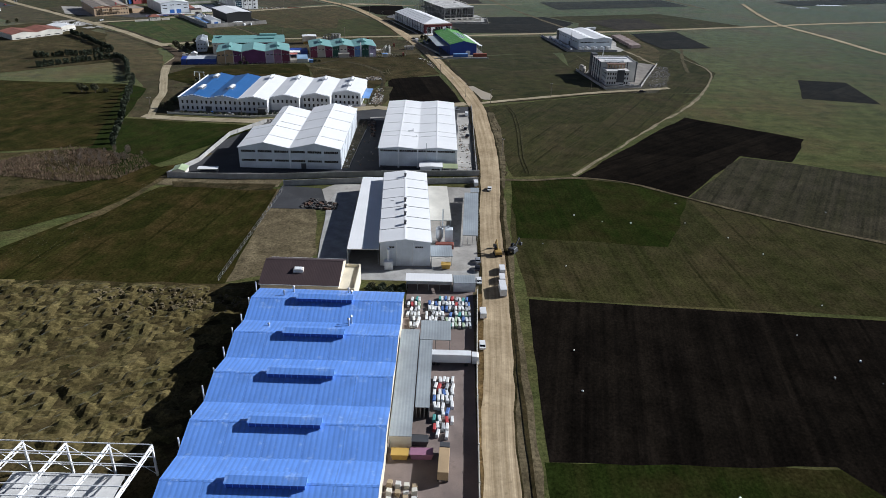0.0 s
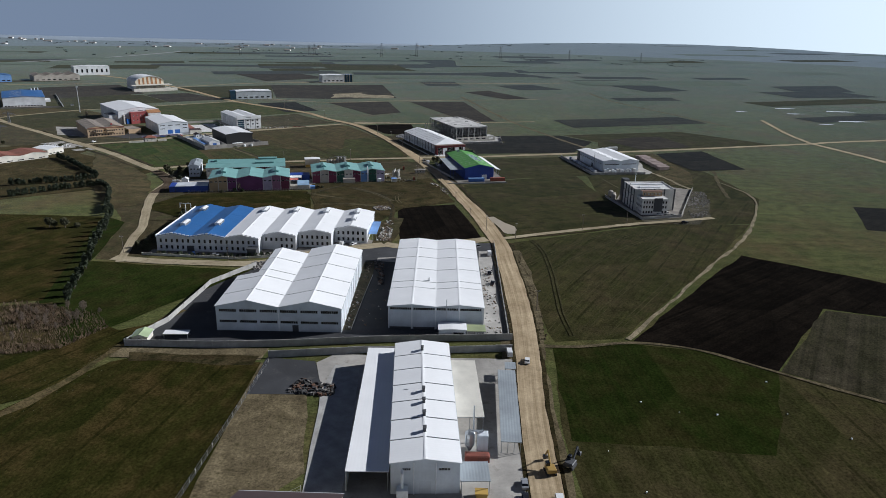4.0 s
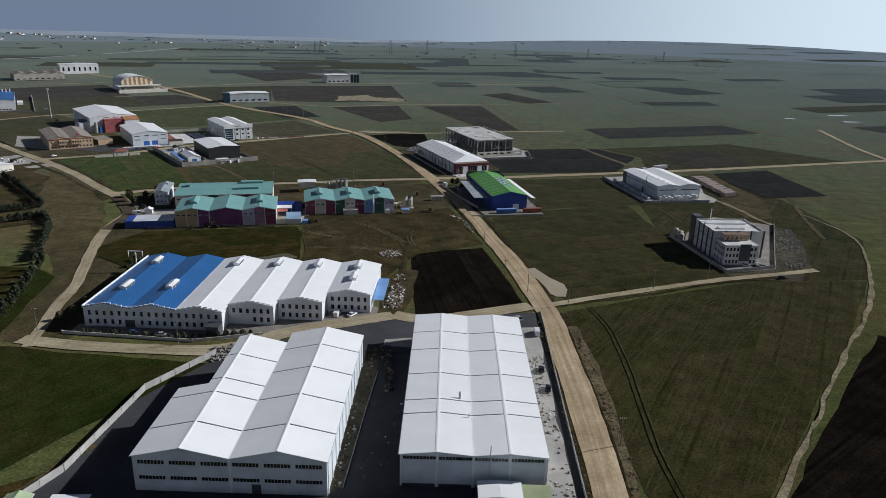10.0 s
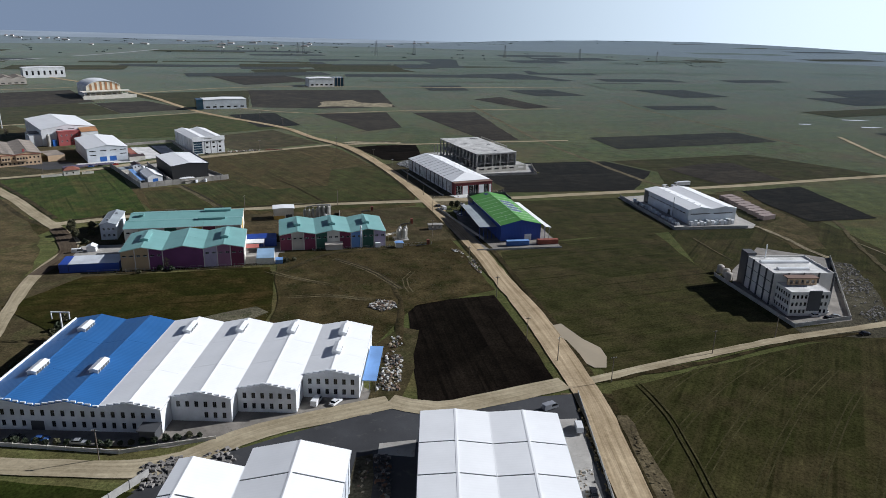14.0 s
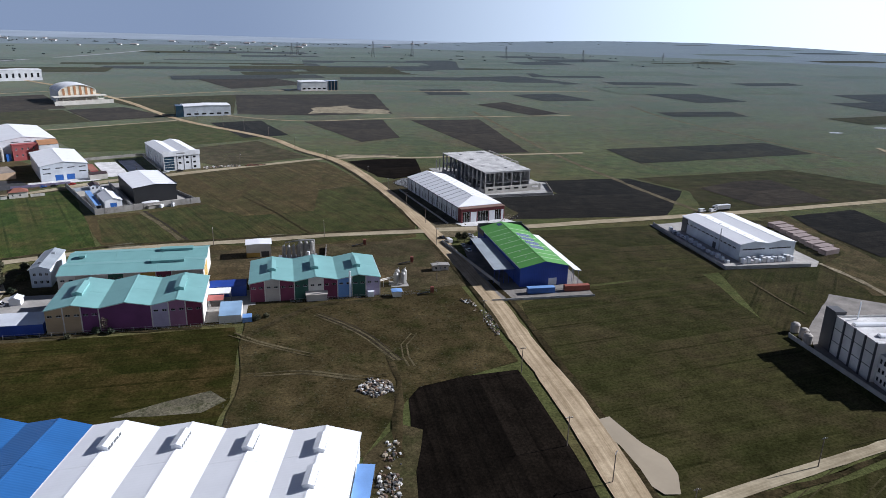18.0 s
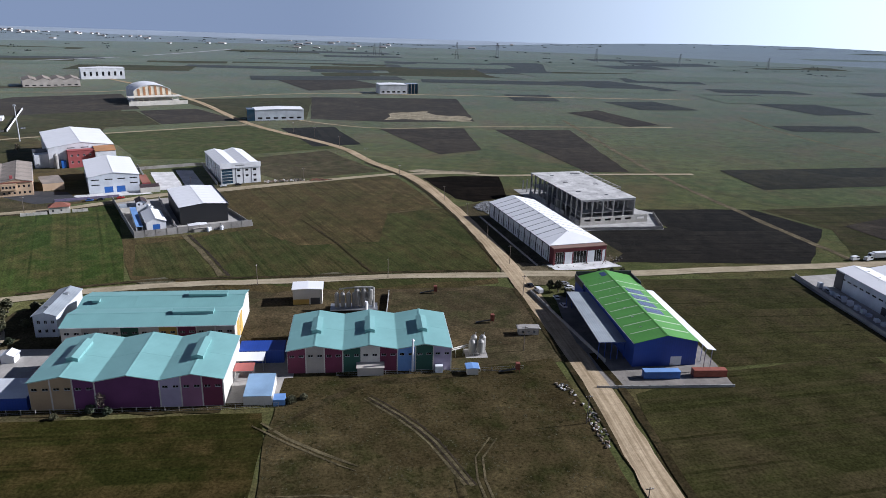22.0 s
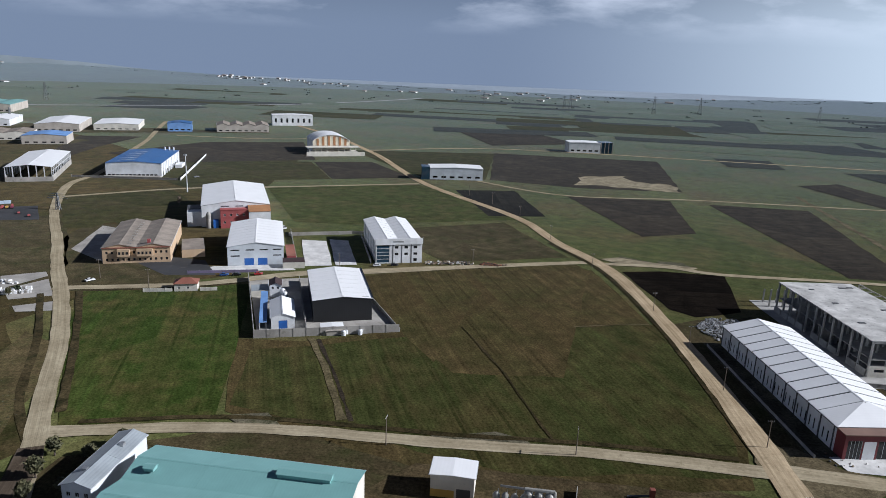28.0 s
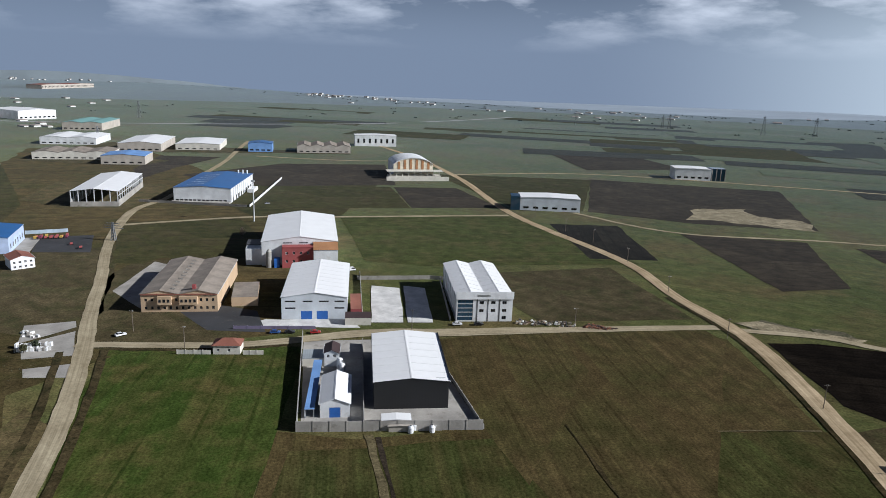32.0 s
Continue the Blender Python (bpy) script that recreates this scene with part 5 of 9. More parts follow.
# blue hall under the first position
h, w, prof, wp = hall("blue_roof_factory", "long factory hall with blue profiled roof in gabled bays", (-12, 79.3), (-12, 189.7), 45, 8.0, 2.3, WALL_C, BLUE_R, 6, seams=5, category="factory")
for i in range(6):
    ridge_vent(h, 14.5, 31.5, 10.3, 3.2, 1.3, BLUE_R, "y", w / 6 * (i + 0.5), louvre=WALL_BL)
for x, y, z, t in ((108, 34, 8.3, 2.4), (104, 36, 8.9, 2.4), (104.5, 15.5, 8.9, 2.8), (108.5, 17, 8.3, 2.0), (88, 37, 8.3, 1.6), (90, 14.5, 8.6, 2.4), (92, 14.0, 8.4, 2.2)):
    part("roof_flue", Geo().tube((x, y, z - 0.6), (x, y, z + t), 0.28, n=10).tube((x, y, z + t), (x, y, z + t + 0.3), 0.42, 0.1, n=10), STEEL, h)
for k in range(9):
    x = 40 + k * 8.6
    part("wall_flue", Geo().tube((x, 45.9, 0), (x, 45.9, 10.4 + (k % 3) * 0.5), 0.2, n=8).box(x - 0.25, 45.3, 6.5, x + 0.25, 45.7, 6.8), WHITE_P, h)

hl = {"right": row_holes(1, 24, 5, 1.2, 4.6, 1.3) + row_holes(1, 24, 5, 1.2, 1.6, 1.3), "front": row_holes(2, 16, 3, 1.3, 4.8, 1.4)}
h, w, prof, wp = hall("brown_roof_house", "office house with dark brown roof and cream walls", (-33.2, 193), (-33.2, 211), 25, 8.0, 3.0, WALL_C, BROWN_R, 1, 0.62, seams=3, category="house", holes=hl)
for k, v in hl.items():
    fill_windows(h, v, wp[k])
part("dormer", Geo().bevel_box(5.0, 12.0, 8.9, 7.4, 15.2, 10.6, 0.12), CREAM_S, h)
part("roof_light", Geo().box(5.3, 12.4, 10.6, 7.1, 14.8, 10.72), WHITE_P, h)
part("terrace", Geo().box(0, -5.2, 0, 17, 0, 6.0).box(0, -5.2, 6.0, 0.3, 0, 7.0).box(16.7, -5.2, 6.0, 17, 0, 7.0).box(0.3, -5.2, 6.0, 16.7, -4.9, 7.0), WALL_C, h)

hl = {"front": [(3.0, 5.2, 7.2, 8.0), (12.5, 15.5, 7.2, 8.0), (7.4, 10.6, 0, 4.2)]}
h, w, prof, wp = hall("white_ridge_hall", "white gabled factory hall with roof seams and chimneys", (-22.5, 222), (-4.5, 223.1), 69, 9.6, 1.2, WALL_G, WHITE_RY, 1, seams=7, gap=0.5, category="factory", holes=hl)
fill_windows(h, hl["front"][:2], wp["front"], bars=3)
gate(h, 7.4, 3.2, 4.2, wp["front"], WALL_G)
for y in (12, 20, 27, 33.5, 61):
    part("ridge_chimney", Geo().box(8.6, y, 10.4, 9.4, y + 1.3, 12.2).box(8.5, y - 0.1, 12.2, 9.5, y + 1.4, 12.36), DGREY, h)
part("extractor_duct", Geo().box(1.6, -3.0, 0, 4.6, -0.6, 3.2).tube((3.0, -1.6, 3.2), (3.0, -1.6, 7.6), 0.4).tube((3.0, -1.6, 7.4), (3.0, 0.0, 7.4), 0.4), WHITE_P, h, "white dust extractor with duct")
part("downpipe", Geo().tube((6.0, -0.2, 0), (6.0, -0.2, 9.6), 0.15), WHITE_P, h)
part("downpipe", Geo().tube((11.8, -0.2, 0), (11.8, -0.2, 9.6), 0.15), WHITE_P, h)
part("roof_hatch", Geo().box(3.2, 36, 10.2, 5.4, 36.4, 10.4), STEEL, h)

lean_to("side_hall", "low white lean-to hall beside the factory", (-34.4, 222.5), (-23.0, 222.9), 71, 6.2, 6.4, WHITE_RX, posts=2, walls=("left", "back"), wall_mat=WALL_G, category="shed")
lean_to("pale_canopy", "pale sheet canopy beside the factory", (-5.7, 252), (3.0, 252.5), 36, 5.0, 5.2, CREAM_S, posts=3)
lean_to("small_canopy", "small grey canopy at the factory corner", (-4.3, 222.5), (3.6, 223), 8, 4.2, 4.6, GREY_R, posts=2)
lean_to("grey_shelter", "long grey roofed shelter along the road", (7.3, 241.5), (13.3, 241.3), 43, 4.0, 4.0, GREY_R, posts=4)
lean_to("grey_shelter", "short grey roof at the end of the shelter", (11.3, 285.2), (15.1, 285.1), 5, 4.1, 4.1, GREY_R, posts=2)

# warehouses A and B
up, lo = row_holes(0.6, 48.2, 6, 6.8, 7.9, 1.3), row_holes(0.6, 48.2, 6, 6.8, 3.4, 1.2)
dr = [(29.6, 32.0, 0, 2.9)]
h, w, prof, wp = hall("twin_gable_warehouse", "large white warehouse with two gables and window bands", (-99.3, 317.8), (-50.5, 318.6), 71.8, 10.3, 2.7, WALL_G, WHITE_RY, 2, seams=6, gap=0.5, holes={"front": up + lo + dr},
                      seam_rows=[[0, 11.9, 27.3, 35.3, 50.5], [0, 12.0, 27.5, 43.8, 59.1]], steps=((24.4, 64.2), (8.6, 32.6)))
fill_windows(h, up + lo, wp["front"], bars=7)
gate(h, 29.6, 2.4, 2.9, wp["front"], DGREY)
for k in range(12):
    part("pilaster", Geo().box(w + 0.002, 1 + k * 6.1, 0, w + 0.25, 1.4 + k * 6.1, 10.1), WHITE_P, h)
part("corner_trim", Geo().box(w / 2 - 0.25, -0.12, 0, w / 2 + 0.25, 0, 10.1), WHITE_P, h)
bands = row_holes(0.4, 37.4, 4, 8.6, 8.2, 1.1)
h, w, prof, wp = hall("white_warehouse", "white warehouse with seamed double gable roof", (-32.7, 324.0), (5.1, 324.7), 86.5, 9.8, 0.9, WALL_G, WHITE_RY, 2, seams=6, gap=0.45, holes={"front": bands},
                      seam_rows=[0, 18.6, 25.9, 41.4, 58, 71.5, 86.5])
fill_windows(h, bands, wp["front"], bars=9)
for k in range(5):
    part("pilaster", Geo().box(w * k / 4 - 0.25 + (0.25 if k == 0 else 0) - (0.25 if k == 4 else 0), -0.2, 0, w * k / 4 + 0.25, 0, interp(prof, w * k / 4) - 0.3), WHITE_P, h)
for k in range(4):
    part("dark_plinth", Geo().box(w * k / 4 + 0.6, -0.14, 0, w * k / 4 + 9.1, -0.01, 1.0), DGREY, h)
part("roof_conduit", Geo().box(13.2, 27, 10.4, 16.0, 27.2, 10.65).box(15.8, 27.2, 10.4, 16.0, 31, 10.6), FRAME_P, h)
part("roof_pipe", Geo().tube((18.0, 17.5, 9.7), (18.0, 17.5, 11.3), 0.12), FRAME_P, h)
part("wall_pipe", Geo().tube((23.2, -0.3, 4), (23.2, -0.3, 13.2), 0.14), FRAME_P, h)
h, w, prof, wp = hall("gate_hut", "flat roofed white hut before the warehouse", (-12.2, 315.6), (-1.8, 315.9), 6.0, 4.0, 0.3, WHITE_P, WHITE_RX, 1, seams=1, category="hut", holes={"front": [(5.6, 9.6, 0.3, 3.0)]})
window(h, 5.6, 0.3, 4.0, 2.7, wp["front"], DGREY, bars=2)
lean_to("green_canopy", "small green roofed canopy by the hut", (-1.4, 316), (6.0, 316.2), 5.5, 3.4, 3.8, material("faded green sheet", (0.32, 0.36, 0.2), 0.7), posts=3)

# stepped factory with blue and white bays
fr = row_holes(0.8, 52.2, 18, 1.1, 4.8, 1.9) + [q for i, q in enumerate(row_holes(0.8, 52.2, 18, 1.1, 1.3, 1.9)) if i not in (5, 6)]
h, w, prof, wp = hall("blue_white_factory", "white two storey factory with blue and white roof bays", (-161, 411), (-108, 411), 58.5, 7.9, 1.8, WALL_W, WHITE_RY, 3, seams=3,
                      roof_mats=[BLUE_RY] * 4 + [WHITE_RY] * 2, category="factory", holes={"front": fr + [(15.6, 19.4, 0, 3.2)]})
fill_windows(h, fr, wp["front"], DGREY)
gate(h, 15.6, 3.8, 3.2, wp["front"], DGREY)
for k in range(27):
    x = 53 * k / 26
    part("parapet_block", Geo().box(max(0, x - 0.75), -0.1, interp(prof, min(53, x)) - 0.4, min(w, x + 0.75), 0.32, interp(prof, min(53, x)) + 0.55), WHITE_P, h)
part("porch", Geo().box(w - 4.8, -4.6, 0, w - 0.2, -0.3, 3.6).box(w - 5.2, -5.0, 3.6, w + 0.2, -0.1, 3.9), DGREY, h, "dark flat roofed entrance porch")
for at, a, b in ((8.9, 14, 22), (8.9, 44, 51), (26.6, 16, 24)):
    ridge_vent(h, a, b, 9.5, 2.6, 1.3, WHITE_P, "y", at)
ridge_vent(h, 45, 53, 9.5, 2.4, 1.3, WHITE_P, "y", 44.4)
part("side_parapet", Geo().box(-0.35, 0, 7.6, -0.05, 58, 8.7), WHITE_P, h)
for i, (x, y, d) in enumerate(((-107.8, 417.8, 51.8), (-90, 423.5, 46.1), (-72.2, 433, 36.6))):
    fr = row_holes(0.8, 16.8, 6, 1.1, 4.8, 1.9) + row_holes(0.8, 16.8, 6, 1.1, 1.3, 1.9)[(3 if i == 0 else 0):]
    h, w, prof, wp = hall("white_roof_bay", "white factory bay with gabled roof and small windows", (x, y), (x + 17.6, y), d, 7.9, 1.8, WALL_W, WHITE_RY, 1, seams=3, category="factory", holes={"front": fr}, group="white factory bays")
    fill_windows(h, fr, wp["front"], DGREY)
    for k in range(10):
        xx = w * k / 9
        part("parapet_block", Geo().box(max(0, xx - 0.75), -0.1, interp(prof, min(w, xx)) - 0.4, min(w, xx + 0.75), 0.32, interp(prof, min(w, xx)) + 0.5), WHITE_P, h)
    ridge_vent(h, d - 12, d - 4.5, 9.5, 2.4, 1.3, WHITE_P, "y", w / 2)
    if i == 2:
        ridge_vent(h, d - 26, d - 18.5, 9.5, 2.4, 1.3, WHITE_P, "y", w / 2)
lean_to("blue_side_canopy", "light blue canopy along the factory side", (-54.2, 437), (-49.6, 437), 24, 4.2, 4.4, LBLUE, posts=3)

# turquoise halls
P = [(TAN, 1), (TAN, 1), (PURPLE, 1), (PURPLE, 3), (LILAC, 1), (PINKG, 1), (MAROON, 1)]
W1 = math.hypot(53, 12.3)
fr = [q for i, q in enumerate(row_holes(0, W1, 18, 1.7, 6.3, 0.9)) if not 6 <= i < 12]
h, w, prof, wp = hall("turquoise_factory", "turquoise roofed factory with tan and purple wall panels", (-177, 539.3), (-124, 551.6), 28.5, 9.0, 1.8, OFFW, TEAL_R, 3, seams=2, category="factory", holes={"front": fr}, group="turquoise factories")
wall_panels(h, wp["front"], 0, w, P, prof, fr)
fill_windows(h, fr, wp["front"])
for at in (w / 6, w * 5 / 6):
    ridge_vent(h, 9, 22, 10.6, 3.2, 1.3, TEAL_R, "y", at, louvre=TEAL_R)
Q = [(OFFW, 1), (GREIGE, 1), (OFFW, 1), (DGREEN, 1), (OFFW, 1), (YELLOW, 1), (MAROON, 1), (GREIGE, 1), (GREIGE, 1)]
sd = row_holes(0, 56.4, 18, 1.7, 6.3, 0.9)
h, w, prof, wp = hall("turquoise_factory", "turquoise roofed factory with multicoloured wall panels", (-135.4, 587.4), (-142.8, 618), 57, 9.0, 1.6, OFFW, TEAL_R, 2, seams=3, category="factory", holes={"left": sd}, group="turquoise factories")
wall_panels(h, wp["left"], 0, 56.4, Q, [(0, 9), (56.4, 9)], sd)
fill_windows(h, sd, wp["left"])
part("wall_panel", Geo().box(4, -0.08, 0.3, 9, -0.005, 8.2), YELLOW, h)
part("wall_panel", Geo().box(10, -0.08, 0.3, 15, -0.005, 8.2), YELLOW, h)
part("wall_panel", Geo().box(18, -0.08, 0.3, 27, -0.005, 5.5), CREAM_S, h)
ridge_vent(h, 8, 22, 10.4, 2.8, 1.2, TEAL_R, "y", w / 4, louvre=TEAL_R)
ridge_vent(h, 6, 20, 10.4, 2.8, 1.2, TEAL_R, "y", w * 3 / 4, louvre=TEAL_R)
ridge_vent(h, 50, 53, 10.3, 2.0, 0.9, TEAL_R, "y", w * 0.62, louvre=TEAL_R)
of = row_holes(0.5, 7.5, 3, 1.1, 5.2, 1.3) + row_holes(0.5, 7.5, 3, 1.1, 1.8, 1.3)
h, w, prof, wp = hall("office_wing", "grey roofed office wing beside the turquoise factory", (-207, 582.5), (-199.5, 584.4), 25, 8.2, 1.2, WALL_G, GREY_R, 1, seams=2, category="office", holes={"front": of})
fill_windows(h, of, wp["front"])
part("roof_unit", Geo().box(2.2, 5, 8.9, 3.4, 6.2, 9.8), STEEL, h)
part("roof_unit", Geo().box(4.6, 17, 8.9, 5.8, 18.4, 9.9), STEEL, h)
P = [(MAROON, 1), (GREIGE, 1), (MAROON, 1), (DGREEN, 1), (OFFW, 1), (MAROON, 1), (LBLUE, 1), (DGREEN, 1), (LILAC, 1)]
W3 = math.hypot(52, 12.2)
fr = row_holes(0, W3, 18, 1.6, 5.7, 0.9)
h, w, prof, wp = hall("turquoise_factory", "turquoise roofed factory with maroon, green and blue panels", (-112, 573.3), (-60, 585.5), 28, 8.2, 1.6, OFFW, TEAL_R, 3, seams=2, category="factory", holes={"front": fr}, group="turquoise factories")
wall_panels(h, wp["front"], 0, w, P, prof, fr)
fill_windows(h, fr, wp["front"])
for k in range(3):
    ridge_vent(h, 9, 20, 9.6, 3.0, 1.3, TEAL_R, "y", w * (k + 0.5) / 3, louvre=TEAL_R)
part("loading_shed", Geo().box(22.5, -3.0, 0, 31.0, -0.2, 3.0).hexa([(22.2, -3.3, 3.0), (31.3, -3.3, 3.0), (31.3, -0.1, 3.6), (22.2, -0.1, 3.6), (22.2, -3.3, 3.15), (31.3, -3.3, 3.15), (31.3, -0.1, 3.75), (22.2, -0.1, 3.75)]), GREIGE, h)
part("chimney", Geo().tube((40.6, -0.8, 0), (40.6, -0.8, 11.5), 0.35).tube((40.6, -0.8, 11.5), (40.6, -0.8, 12.0), 0.55, 0.2), WHITE_P, h, "white steel chimney on the front wall")
part("condenser", Geo().bevel_box(48, -2.2, 0, 50.6, -0.4, 2.6, 0.1), WHITE_P, h)

# green roofed factory
fr = [(13.5, 17.5, 0, 3.6)]
h, w, prof, wp = hall("green_roof_factory", "blue clad factory with bright green roof and pale strips", (1, 598.5), (23, 604), 63, 9.0, 2.6, WALL_BL, GREEN_R, 1, seams=9, category="factory", holes={"front": fr})
gate(h, 13.5, 4.0, 3.6, wp["front"], WHITE_P, "white sheet door")
STRIP = material("pale translucent strip", (0.5, 0.6, 0.42), 0.4)
SOLAR = material("blue grey solar sheet", (0.07, 0.1, 0.2), 0.2, 0.2)
def on_slope(h, w, eave, rise, s, y0, y1, a, b, mat, name, lift=0.23):
    """A thin sheet on one slope of a gabled roof: a and b run from eave to ridge."""
    q = [(w / 2 * v, eave + rise * v) for v in (a, b)]
    pts = [(x if s == 0 else w - x, z) for x, z in q]
    (x0, z0), (x1, z1) = pts if s == 0 else pts[::-1]
    g2 = Geo().hexa([(x0, y0, z0 + lift - 0.05), (x1, y0, z1 + lift - 0.05), (x1, y1, z1 + lift - 0.05), (x0, y1, z0 + lift - 0.05), (x0, y0, z0 + lift), (x1, y0, z1 + lift), (x1, y1, z1 + lift), (x0, y1, z0 + lift)])
    return part(name, g2, mat, h)
for k in range(8):
    on_slope(h, w, 9.0, 2.6, 0, 6.2 + k * 6.4, 6.6 + k * 6.4, 0.05, 0.95, STRIP, "roof_light")
    on_slope(h, w, 9.0, 2.6, 1, 6.0 + k * 6.4, 6.7 + k * 6.4, 0.05, 0.95, STRIP, "roof_light")
for k in range(4):
    on_slope(h, w, 9.0, 2.6, 1, 20 + k * 6.4, 24.4 + k * 6.4, 0.3, 0.9, SOLAR, "solar_panel")
on_slope(h, w, 9.0, 2.6, 0, 57.5, 61.5, 0.72, 0.92, SOLAR, "solar_panel")
for x0, x1, y0, y1 in ((-1.2, -0.8, 53.6, 64.2), (w + 0.8, w + 1.2, 53.6, 64.2), (-0.8, w + 0.8, 63.8, 64.2)):
    part("end_parapet", Geo().box(x0, y0, 7.2, x1, y1, 9.9 if y0 < 60 else 11.0), DGREY, h)
part("end_wing", Geo().box(-0.8, 53.6, 0, -0.36, 63.8, 8.6), WALL_BL, h)
for k in range(6):
    part("roof_bracket", Geo().box(0.25 * w - 0.3 + 0.2 * k, 9.5 + k * 8.2, 10.3, 0.25 * w + 0.5 + 0.2 * k, 9.8 + k * 8.2, 10.75), STEEL, h)
lean_to("grey_canopy", "grey roofed canopy beside the green factory", (-10.5, 601.5), (-1, 603.5), 45, 6.8, 7.2, GREY_R, WALL_BL, 5)
ob = thing("white_side_roof", "white sheet roof leaning along the factory eave", "canopy", h.matrix_basis.copy())
for k in range(8):
    y0, y1 = -5.5 + k * 6.6, 1.05 + k * 6.6
    part("roof_panel", Geo().hexa([(w + 0.62, y0, 8.8), (w + 3.8, y0, 8.3), (w + 3.8, y1, 8.3), (w + 0.62, y1, 8.8), (w + 0.62, y0, 8.95), (w + 3.8, y0, 8.45), (w + 3.8, y1, 8.45), (w + 0.62, y1, 8.95)]), WHITE_RY, ob)
    part("post", Geo().box(w + 3.0, y0 + 1, 0, w + 3.2, y0 + 1.2, 8.38), STEEL, ob)
    part("post", Geo().box(w + 0.65, y0 + 1, 0, w + 0.85, y0 + 1.2, 8.75), STEEL, ob)

# long striped hall
sides = row_holes(2, 79, 30, 0.8, 1.2, 3.8)
fr = [(1.0, 5.5, 0.2, 6.4), (10.5, 17.5, 0.2, 6.4), (20.5, 25.5, 0.2, 6.4)]
h, w, prof, wp = hall("striped_roof_hall", "long white hall with dark red portal front", (-25.2, 701), (0.4, 712.4), 82, 8.6, 3.4, WALL_W, WHITE_RY, 1, seams=11, gap=0.75, hip=10, holes={"left": sides})
fill_windows(h, sides, wp["left"], bars=0)
DRED = material("dark red fascia", (0.16, 0.025, 0.03), 0.6)
part("portal_front", wall_geo(0, w, [(0, 8.2), (w, 8.2)], fr, -4.6, -4.2), DRED, h)
part("portal_roof", Geo().box(-0.3, -4.9, 8.2, w + 0.3, -0.5, 8.5), material("brown flat roof", (0.2, 0.12, 0.09), 0.8), h)
part("portal_side", Geo().box(0, -4.2, 0, 0.3, 0, 8.15), DRED, h)
part("portal_side", Geo().box(w - 0.3, -4.2, 0, w, 0, 8.15), DRED, h)
for a, b, z0, z1 in fr:
    window(h, a, z0, b - a, z1 - z0, pose(0, -4.6, 0), WHITE_P, bars=3, y=0.12)
for a in (6.0, 18.0, 26.0):
    part("white_panel", Geo().box(a, -4.68, 0.2, a + (4.2 if a < 20 else 1.6) * 0.9, -4.61, 6.2), WHITE_P, h)
for k in range(12):
    part("bay_post", Geo().box(-0.22, 1 + k * 7.3, 0, -0.002, 1.5 + k * 7.3, 8.3), DGREY, h)
part("eave_band", Geo().box(-0.2, 0, 8.0, -0.01, 82, 8.45), DGREY, h)

